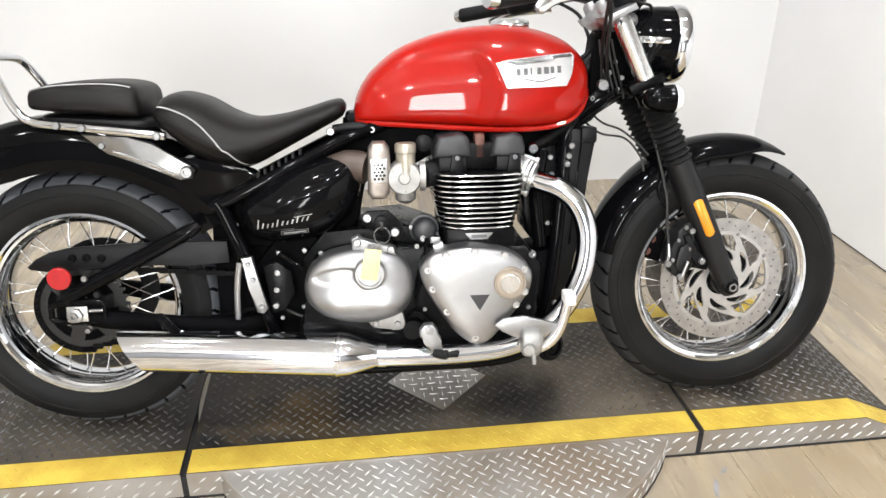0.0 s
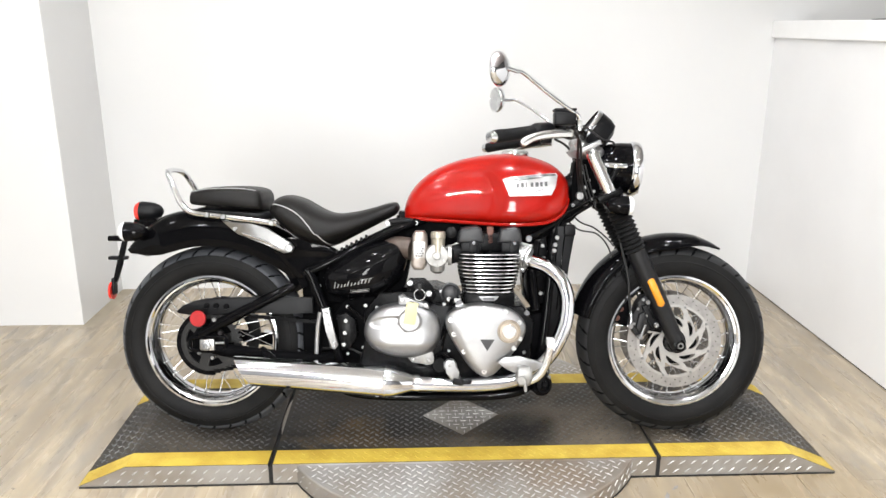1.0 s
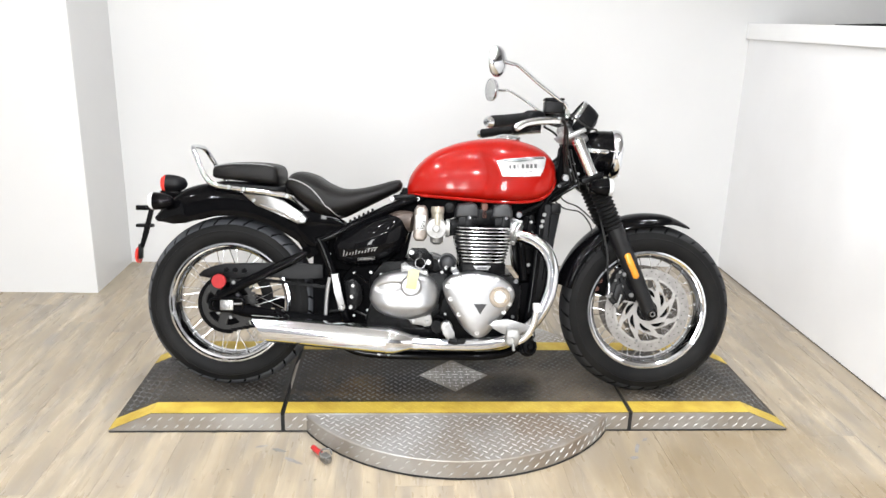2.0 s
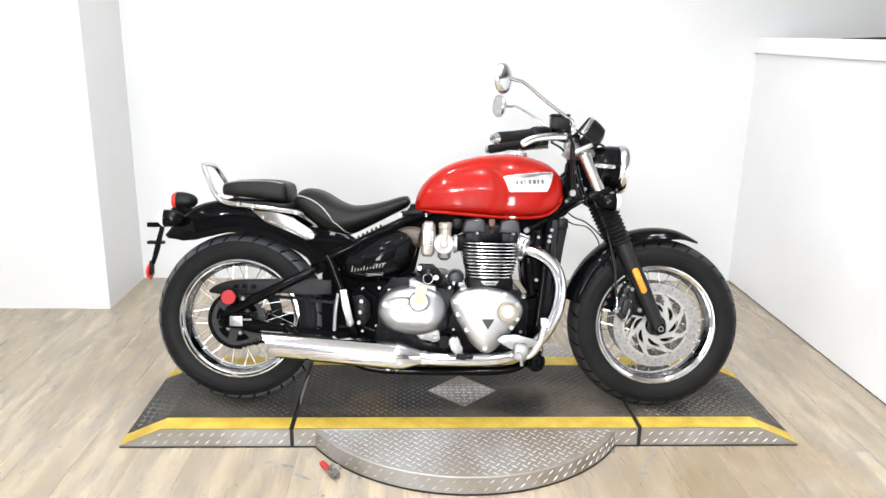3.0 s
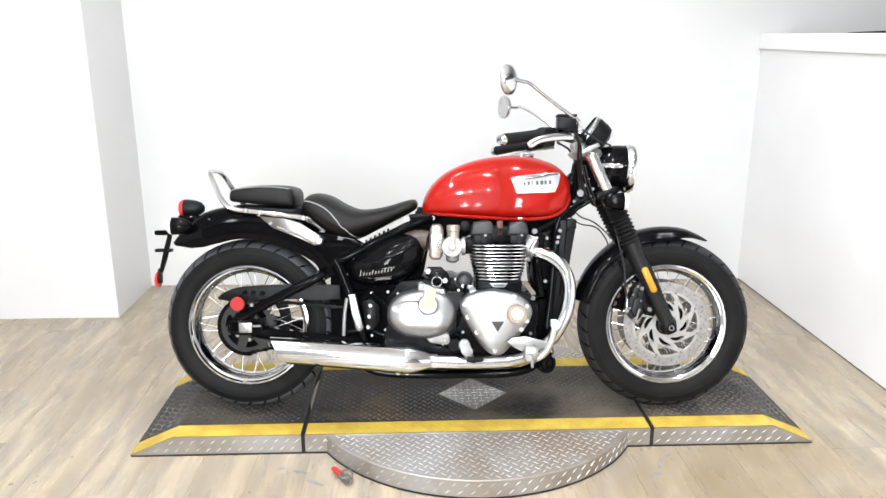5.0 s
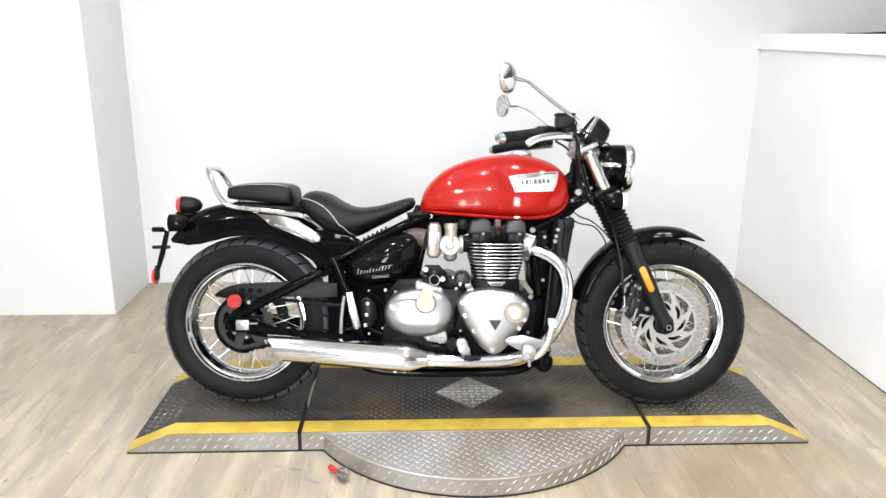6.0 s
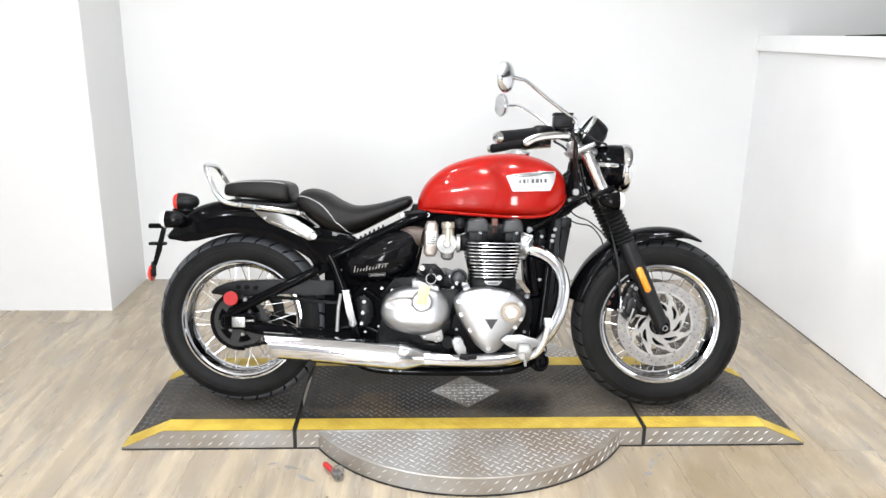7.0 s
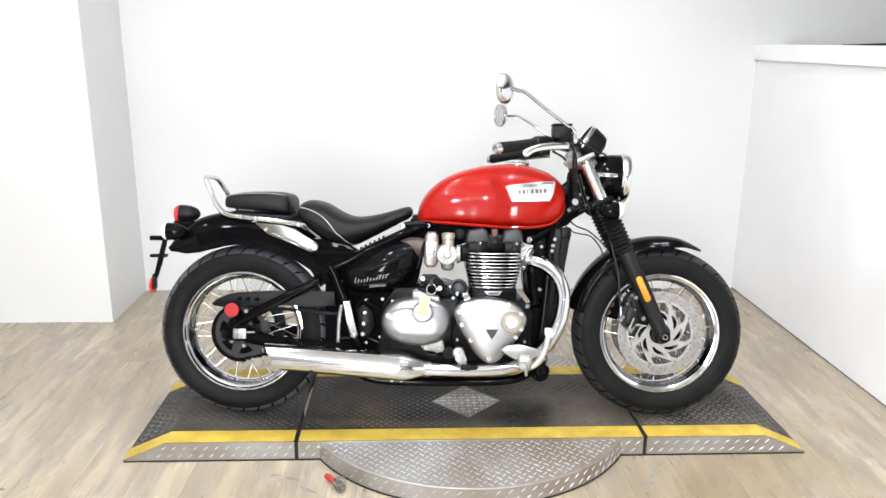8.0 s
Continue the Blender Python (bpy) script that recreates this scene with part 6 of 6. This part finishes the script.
# generator cover: rounded shield held by bolts
shield = [(0.012, 0.418), (0.035, 0.440), (0.10, 0.456), (0.16, 0.452), (0.215, 0.436), (0.252, 0.402), (0.254, 0.365), (0.232, 0.325), (0.193, 0.275), (0.160, 0.239), (0.126, 0.231), (0.087, 0.258), (0.054, 0.304), (0.026, 0.352), (0.010, 0.392)]
ac = part("generator_cover", domed(shield, -0.15, [(0.985, 0.0), (1.0, 0.015), (1.0, 0.050), (0.985, 0.058), (0.94, 0.064), (0.82, 0.070), (0.6, 0.073), (0.3, 0.074)], (0.135, 0.37)), ALU, bike, "brushed alloy shield-shaped generator cover", 60)
for x, z in ((0.020, 0.411), (0.062, 0.441), (0.127, 0.449), (0.195, 0.439), (0.240, 0.405), (0.242, 0.352), (0.222, 0.322), (0.128, 0.246), (0.062, 0.311), (0.030, 0.366)):
    bolt(ac, 0.135 + (x - 0.135) * 0.955, -0.2125, 0.37 + (z - 0.37) * 0.97, 0.0085, material=PALEBOLT)
rc = part("round_cap", lathe([(0.036, -0.01), (0.036, 0.003), (0.034, 0.006), (0.032, 0.006), (0.029, 0.002), (0.020, 0.002)], outward(0.203, -0.2240, 0.377), 40), TANRING, ac, "browned recessed ring of the inspection cap")
part("cap_centre", lathe([(0.0215, 0.0), (0.0215, 0.008), (0.019, 0.0105), (0, 0.0105)], outward(0.203, -0.2240, 0.377), 32), FINEDGE, ac, "pale flat centre")
part("dark_triangle", patch([(0.115, 0.352), (0.159, 0.352), (0.137, 0.316)], lambda x, z: -0.2225, 0.0012, 0.0008, 1), BLACKINK, ac, "dark triangle mark", 0)

# ignition lock plate, key area, starter
ig = part("ignition_plate", slab([(-0.112, 0.52), (-0.10, 0.532), (-0.055, 0.532), (-0.030, 0.508), (-0.020, 0.478), (-0.030, 0.462), (-0.075, 0.478), (-0.108, 0.500)], -0.165, -0.15, 0.004), SATIN, bike, "black ignition lock plate")
part("lock_barrel", lathe([(0.017, 0), (0.017, 0.010), (0.013, 0.013), (0.005, 0.013), (0.004, 0.010), (0, 0.010)], outward(-0.070, -0.165, 0.506), 24), MATT, ig)
for x, z in ((-0.101, 0.518), (-0.042, 0.485)):
    bolt(ig, x, -0.165, z, 0.010, material=ALU)
sm = part("starter_motor", lathe([(0.0, -0.004), (0.012, -0.003), (0.021, 0.001), (0.0265, 0.008), (0.028, 0.016), (0.028, 0.024), (0.033, 0.025), (0.033, 0.032), (0.027, 0.034), (0.027, 0.07), (0.018, 0.08)], across(0.024, -0.152, 0.480), 28), GREYB, bike, "domed dark grey starter motor end")
for dx_, dz_ in ((-0.029, 0.006), (0.028, -0.012), (0.006, -0.030)):
    bolt(sm, 0.024 + dx_, -0.127, 0.480 + dz_, 0.0055)
part("starter_lead", tube([(0.028, -0.160, 0.466), (0.026, -0.172, 0.440), (0.020, -0.172, 0.395), (0.006, -0.165, 0.350), (-0.002, -0.160, 0.300)], 0.0055, 6, 8), GLOSS, sm)
part("starter_clamp", box(0.036, 0.058, -0.158, -0.140, 0.452, 0.468, 0.003), CAST, sm)
part("sump_guard", slab([(0.255, 0.20), (0.27, 0.40), (0.335, 0.41), (0.332, 0.28), (0.305, 0.19)], -0.068, 0.068, 0.005), PITCH, bike)
bolt(bike, 0.02, -0.15, 0.465, 0.008)
part("oil_pipe", tube([(0.026, -0.15, 0.455), (0.018, -0.165, 0.42), (0.010, -0.165, 0.37), (0.0, -0.16, 0.33)], 0.006, 6, 10), SATIN, bike)
part("hose_clip", lathe([(0.012, 0), (0.012, 0.02)], outward(0.052, -0.15, 0.452), 12), CHROME, bike)

# coolant pipework between the cylinders and the radiator
cp_ = part("thermostat_housing", slab([(0.262, 0.500), (0.258, 0.560), (0.275, 0.640), (0.335, 0.655), (0.345, 0.560), (0.335, 0.440), (0.290, 0.420), (0.268, 0.450)], -0.060, 0.060, 0.010), SATIN, bike, "satin black thermostat housing")
part("coolant_hose", tube([(0.300, -0.066, 0.640), (0.292, -0.078, 0.600), (0.286, -0.080, 0.545), (0.292, -0.076, 0.480), (0.300, -0.070, 0.420)], 0.016, 6, 14), GLOSS, cp_, "black coolant hose")
part("hose_clamp", lathe([(0.0175, -0.004), (0.0185, -0.003), (0.0185, 0.003), (0.0175, 0.004)], pose(0.2875, -0.0802, 0.560, 0, -5, 0), 20), BOLT, cp_)
for x, z in ((0.322, 0.625), (0.326, 0.585), (0.318, 0.470)):
    bolt(cp_, x, -0.060, z, 0.0065)

# radiator between the front tubes
rad = part("radiator", slab([(0.33, 0.28), (0.345, 0.42), (0.356, 0.60), (0.364, 0.69), (0.413, 0.69), (0.423, 0.66), (0.404, 0.546), (0.388, 0.42), (0.365, 0.28)], -0.075, 0.085, 0.005), MATT, bike, "narrow black radiator between the frame tubes")
part("radiator_seam", slab([(0.366, 0.42), (0.388, 0.66), (0.392, 0.66), (0.370, 0.42)], -0.079, -0.074, 0.001), GLOSS, rad)
part("radiator_cap", box(0.388, 0.424, -0.086, -0.05, 0.658, 0.694, 0.005), MATT, bike, "black radiator tank end")
for x, z in ((0.365, 0.653), (0.359, 0.630), (0.356, 0.612)):
    bolt(bike, x, -0.084, z, 0.0075)

# ---- exhaust
port = part("exhaust_collar", tube([(0.228, -0.085, 0.605), (0.245, -0.10, 0.598), (0.262, -0.110, 0.590)], [0.036, 0.040, 0.032], 4, 22), ALU, bike, "finned alloy exhaust collar")
ca, cd = Vector((0.236, -0.094, 0.602)), Vector((0.032, -0.014, -0.011)).normalized()
cu = (Vector((0, 0, 1)) - cd * cd.z).normalized()
cs = cd.cross(cu)
for i in range(5):
    # notched clamp rings, widest in the middle
    p, rad_ = ca + cd * (0.006 + 0.0088 * i), (0.036, 0.041, 0.042, 0.039, 0.034)[i]
    rims = []
    for h in (-0.0028, 0.0028):
        rims.append([p + cd * h + (cu * math.cos(math.tau * k / 36) + cs * math.sin(math.tau * k / 36)) * (rad_ - (0.005 if k % 6 == 3 else 0)) for k in range(36)])
    part("collar_ring", loft(rims), PALEBOLT, port, "", 30)
for w in (20, 150, 265):
    p = ca + cd * 0.012 + (cu * math.cos(radians(w)) + cs * math.sin(radians(w))) * 0.043
    part("collar_stud", tube([p - cd * 0.012, p + cd * 0.026, p + cd * 0.027, p + cd * 0.034], [0.0045, 0.0045, 0.0075, 0.007], 1, 8, smooth=False), PALEBOLT, port)
hd = [(0.255, -0.095, 0.586), (0.290, -0.112, 0.576), (0.330, -0.128, 0.562), (0.368, -0.140, 0.528), (0.388, -0.150, 0.475), (0.387, -0.158, 0.415), (0.368, -0.166, 0.350), (0.328, -0.172, 0.285), (0.270, -0.178, 0.238), (0.205, -0.182, 0.213), (0.130, -0.185, 0.204), (0.02, -0.188, 0.203), (-0.095, -0.190, 0.206)]
part("exhaust_pipe", tube(hd, 0.0235, 7, 22), CHROME, bike, "polished chrome exhaust pipe")
hd2 = [(0.255, 0.075, 0.586), (0.31, 0.09, 0.568), (0.355, 0.11, 0.50), (0.362, 0.13, 0.42), (0.33, 0.16, 0.31), (0.25, 0.175, 0.225), (0.1, 0.185, 0.203), (-0.095, 0.19, 0.206)]
part("far_exhaust_pipe", tube(hd2, 0.0235, 7, 18), CHROME, bike, "polished chrome exhaust pipe")


def silencer(s):
    """Straight silencer with a tapered mouth and a slash-cut tail."""
    a, b = Vector((-0.075, s * 0.190, 0.207)), Vector((-0.640, s * 0.200, 0.250))
    d = (b - a).normalized()
    up_ = Vector((0, 0, 1)) - d * d.z
    up_.normalize()
    side = d.cross(up_)
    prof = [(0.0, 0.0245), (0.018, 0.0265), (0.022, 0.0285), (0.075, 0.047), (0.095, 0.0495), (0.105, 0.0490), (0.28, 0.0475), (0.488, 0.0450)]
    L_ = 0.543
    rings = []
    for h, r in prof + [(L_, 0.0445)]:
        ring = []
        for k in range(36):
            w = math.tau * k / 36
            hh = h
            if h > 0.45:
                hh = 0.488 + (h - 0.488) * 0.9 + (0.034 * math.sin(w) if h == L_ else 0) + (0.01 * math.sin(w) if h != L_ else 0)
            ring.append(a + d * hh + up_ * (r * math.sin(w)) + side * (r * math.cos(w)))
        rings.append(ring)
    # inner wall of the open tail
    for f, back in ((0.955, 0.0), (0.93, 0.09), (0.0, 0.091)):
        ring = []
        for k in range(36):
            w = math.tau * k / 36
            hh = 0.488 + (L_ - 0.488) * 0.9 + 0.034 * math.sin(w) - back
            ring.append(a + d * hh + up_ * (0.0445 * max(f, 0.01) * math.sin(w)) + side * (0.0445 * max(f, 0.01) * math.cos(w)))
        rings.append(ring)
    m_ = part("silencer", loft(rings), CHROME, bike, "polished chrome slash-cut silencer", 40)
    m_.data.materials.append(PITCH)
    for p in m_.data.polygons:
        p.material_index = 1 if p.index >= 36 * 9 and len(p.vertices) < 20 else 0
    part("seam_ring", tube([a + d * 0.0965, a + d * 0.099, a + d * 0.106, a + d * 0.1085], [0.0498, 0.0515, 0.0515, 0.0495], 1, 32, smooth=False), CHROME, m_)
    part("inlet_clamp", tube([a + d * -0.004, a + d * 0.014], 0.0275, 1, 24, smooth=False), CHROME, m_)
    part("silencer_stay", tube([a + d * 0.45 + up_ * 0.04, a + d * 0.50 + up_ * 0.055 + Vector((0, -s * 0.06, 0))], 0.012, 2, 10), SATIN, m_)
    return m_


silencer(-1)
silencer(1)

# ---- footrests and pedals on the near side
hg = part("heel_guard", slab([(0.168, 0.284), (0.186, 0.299), (0.232, 0.304), (0.285, 0.289), (0.318, 0.279), (0.300, 0.266), (0.262, 0.250), (0.218, 0.252), (0.186, 0.268)], -0.238, -0.228, 0.004), ALU, bike, "polished alloy footboard plate")
part("footpeg_mount", loft(cushion([0.225, 0.232, 0.262, 0.272], [0.262, 0.276, 0.276, 0.262], [0.232, 0.214, 0.214, 0.232], [0.024, 0.028, 0.028, 0.022], 3, 16)), CAST, hg).matrix_local = pose(0, -0.235, 0)
part("peg_feeler", tube([(0.250, -0.262, 0.225), (0.251, -0.266, 0.202)], [0.006, 0.0045], 2, 10), CAST, hg)
part("footpeg", tube([(0.248, -0.235, 0.240), (0.243, -0.252, 0.238), (0.238, -0.272, 0.237)], [0.012, 0.014, 0.012], 4, 14), CAST, hg, "alloy footpeg")
bp = part("brake_pedal", tube([(0.240, -0.228, 0.226), (0.270, -0.232, 0.228), (0.297, -0.236, 0.248), (0.315, -0.240, 0.282), (0.323, -0.243, 0.318), (0.326, -0.245, 0.345)], [0.011, 0.0125, 0.013, 0.0125, 0.0115, 0.010], 6, 14), FINEDGE, bike, "polished alloy brake pedal")
part("pedal_pad", box(0.314, 0.336, -0.280, -0.235, 0.338, 0.362, 0.0025), TRIMW, bp, "pale pedal pad")
pp = part("pillion_peg", slab([(0.004, 0.278), (0.014, 0.290), (0.034, 0.290), (0.044, 0.276), (0.046, 0.250), (0.056, 0.232), (0.046, 0.222), (0.024, 0.228), (0.018, 0.252), (0.004, 0.262)], -0.232, -0.208, 0.006), ALU, bike, "folded alloy passenger footpeg")
part("peg_rubber", tube([(0.034, -0.232, 0.225), (0.052, -0.238, 0.222), (0.062, -0.241, 0.223), (0.066, -0.242, 0.223), (0.084, -0.245, 0.226), (0.088, -0.246, 0.226)], [0.009, 0.010, 0.0105, 0.006, 0.008, 0.006], 4, 14), GRIP, pp, "black rubber peg end")
part("peg_pin", lathe([(0.009, 0), (0.009, 0.006), (0, 0.007)], outward(0.024, -0.232, 0.278), 18), BOLT, pp)
# linkage, hoses and bolts crowded under the covers
for pts, r in (([(-0.02, -0.17, 0.285), (0.0, -0.185, 0.300), (0.022, -0.19, 0.285), (0.03, -0.195, 0.262)], 0.0075), ([(-0.13, -0.15, 0.268), (-0.05, -0.165, 0.256), (0.02, -0.17, 0.248)], 0.005),
               ([(0.05, -0.15, 0.47), (0.03, -0.16, 0.43), (0.012, -0.165, 0.40), (-0.002, -0.165, 0.34)], 0.0045), ([(-0.30, -0.125, 0.435), (-0.27, -0.13, 0.415), (-0.25, -0.13, 0.40)], 0.006)):
    part("linkage_rod", tube(pts, r, 6, 8), GLOSS, bike)
for x, y, z, r in ((-0.30, -0.124, 0.436, 0.006), (-0.243, -0.125, 0.440, 0.006), (-0.207, -0.13, 0.434, 0.006), (-0.255, -0.10, 0.30, 0.005), (-0.05, -0.165, 0.262, 0.005), (0.005, -0.168, 0.452, 0.006), (0.02, -0.168, 0.305, 0.005), (0.255, -0.166, 0.30, 0.006), (0.262, -0.166, 0.265, 0.006), (-0.39, -0.115, 0.50, 0.006), (-0.30, -0.13, 0.286, 0.005)):
    bolt(bike, x, y, z, r)
# loose lines and fittings along the lower frame
for pts, r in (([(-0.24, -0.12, 0.26), (-0.15, -0.15, 0.262), (-0.06, -0.16, 0.25), (-0.01, -0.15, 0.27)], 0.006), ([(-0.30, -0.11, 0.30), (-0.22, -0.14, 0.275), (-0.12, -0.15, 0.262)], 0.004)):
    part("brake_line", tube(pts, r, 6, 8), HOSE, bike, "black brake line")
for x in (-0.21, -0.178):
    bolt(bike, x, -0.101, 0.145, 0.008)
part("linkage_boss", lathe([(0.0, 0.0), (0.022, 0.0), (0.026, 0.006), (0.026, 0.05)], across(-0.008, -0.185, 0.262), 24), SATIN, bike)
horn = part("horn", lathe([(0.0, 0.016), (0.008, 0.016), (0.010, 0.010), (0.020, 0.008), (0.022, 0.013), (0.026, 0.013), (0.028, 0.004), (0.036, 0.002), (0.037, -0.004), (0.030, -0.022), (0.012, -0.030), (0, -0.030)], pose(0.318, -0.125, 0.186, 82, 0, 24), 32), GLOSS, bike, "round black horn under the frame")
part("horn_bracket", slab([(0.285, 0.16), (0.30, 0.215), (0.335, 0.222), (0.349, 0.200), (0.336, 0.166), (0.310, 0.150)], -0.105, -0.09, 0.004), SATIN, horn)
for x, z, r in ((0.342, 0.207, 0.006), (0.300, 0.163, 0.006), (0.336, 0.168, 0.0045)):
    bolt(horn, x, -0.112, z, r)
rod("horn_wire", [(0.318, -0.11, 0.192), (0.340, -0.12, 0.222), (0.332, -0.10, 0.262), (0.325, -0.08, 0.30)], 0.0028, HOSE, "", None, 6)
# side stand on the far side
st = part("side_stand", tube([(0.10, 0.11, 0.150), (0.105, 0.20, 0.105), (0.11, 0.322, 0.069)], [0.014, 0.012, 0.011], 5, 12), SATIN, bike, "black side stand")
foot = part("stand_foot", box(0.08, 0.145, 0.30, 0.345, -0.004, 0.006, 0.003), SATIN, st)
foot.matrix_local = pose(0, 0, 0.0645) @ pose(0, 0.3225, 0) @ pose(0, 0, 0, 11, 0, 0) @ pose(0, -0.3225, 0)

# ------------------------------------------------------------------ key with its ring and yellow tag
key = empty("ignition_key", BIKE @ pose(-0.070, -0.178, 0.506))
tagged(key, "ignition key on a steel ring with a yellow paper tag", "key")
part("key_blade", box(-0.004, 0.004, -0.020, 0.004, -0.009, 0.009, 0.001), SPROCK, key)
part("key_ring", tube([(0.017 * math.cos(math.tau * k / 16), -0.014 + 0.004 * math.sin(math.tau * k / 16), -0.022 + 0.017 * math.sin(math.tau * k / 16)) for k in range(16)], 0.0016, 2, 6, closed=True), CHROME, key, "thin steel ring")
part("paper_tag", slab([(-0.036, -0.036), (-0.002, -0.040), (-0.014, -0.106), (-0.049, -0.101)], -0.070, -0.0685, 0.0004), TAG, key, "blank yellow paper tag")
part("tag_string", tube([(-0.004, -0.018, -0.038), (-0.012, -0.04, -0.040), (-0.019, -0.0695, -0.043)], 0.001, 5, 6), STITCH, key)

# ------------------------------------------------------------------ floor boards
floor_ob = bpy.data.objects["floor"]
PW, PL = 0.182, 1.22
rng = random.Random(4)
plank_data = {}
far_v, far_f = [], []
for i in range(-24, 29):
    x0 = max(i * PW + 0.03, -4.2)
    x1 = min((i + 1) * PW + 0.03, 5.2)
    off = rng.random() * PL
    for j in range(-6, 3):
        y0, y1 = j * PL + off - 0.4, (j + 1) * PL + off - 0.4
        y0, y1 = max(y0, FRONT), min(y1, BACK if (x0 + x1) / 2 > LEFT else PIER)
        xa, xb = x0, x1
        if xa < RIGHT < xb:
            xb = RIGHT
        if xa < LEFT < xb and y1 > PIER:
            y1 = PIER + 0.06
        if RIGHT <= xa < RIGHT + 0.12 and y1 > -3.2:
            xa = min(RIGHT + 0.12, xb - 0.001)
        if y1 - y0 < 0.05 or xb - xa < 0.01:
            continue
        g, b = 0.0001, 0.0003
        w, l = xb - xa, y1 - y0
        pts = [(g, g, 0), (w - g, g, 0), (w - g, l - g, 0), (g, l - g, 0), (g + b, g + b, 0.006), (w - g - b, g + b, 0.006), (w - g - b, l - g - b, 0.006), (g + b, l - g - b, 0.006)]
        faces = [(0, 1, 5, 4), (1, 2, 6, 5), (2, 3, 7, 6), (3, 0, 4, 7), (4, 5, 6, 7)]
        if xa >= RIGHT or y1 < -2.3 or xb < -2.9:
            # boards the camera never nears
            n0 = len(far_v)
            far_v += [(xa + px, y0 + py, FLOOR + pz - 0.006) for px, py, pz in pts]
            far_f += [tuple(n0 + k for k in q) for q in faces]
            continue
        key = (round(w, 3), round(l, 3))
        if key not in plank_data:
            me = bpy.data.meshes.new("plank")
            me.from_pydata(pts, [], faces)
            me.materials.append(PLANK)
            plank_data[key] = me
        p = new("plank", plank_data[key])
        p.location = (xa, y0, FLOOR - 0.006)
        p.parent = floor_ob
me = bpy.data.meshes.new("outer_planks")
me.from_pydata(far_v, [], far_f)
me.materials.append(PLANK)
rest = new("outer_planks", me)
rest.parent = floor_ob
tagged(rest, kind="stuff")

# torn and scuffed spots in the vinyl before the platform
SCUFF = mat("scuffed_vinyl", (0.27, 0.265, 0.265), 0.55, vary=0.2, scale=40, fine=0.3, fine_scale=200, other=(0.15, 0.145, 0.14))
for sx, sy, length, wide, turn in ((0.671, -0.366, 0.035, 0.008, 1.2), (0.645, -0.425, 0.018, 0.009, 0.4), (0.715, -0.312, 0.02, 0.006, 0.7), (-0.535, -0.370, 0.03, 0.010, -0.4), (-0.485, -0.430, 0.04, 0.009, -0.6), (-0.60, -0.345, 0.02, 0.006, 0.3)):
    bm = bmesh.new()
    ring = []
    for k in range(18):
        a = math.tau * k / 18
        r = 0.65 + 0.5 * rng.random()
        u, v = length * r * math.cos(a), wide * r * math.sin(a)
        ring.append(bm.verts.new((sx + u * math.cos(turn) - v * math.sin(turn), sy + u * math.sin(turn) + v * math.cos(turn), FLOOR + 0.0008)))
    bm.faces.new(ring)
    part("scuff", bm, SCUFF, floor_ob, "grey scuffed spot in the vinyl", 0)
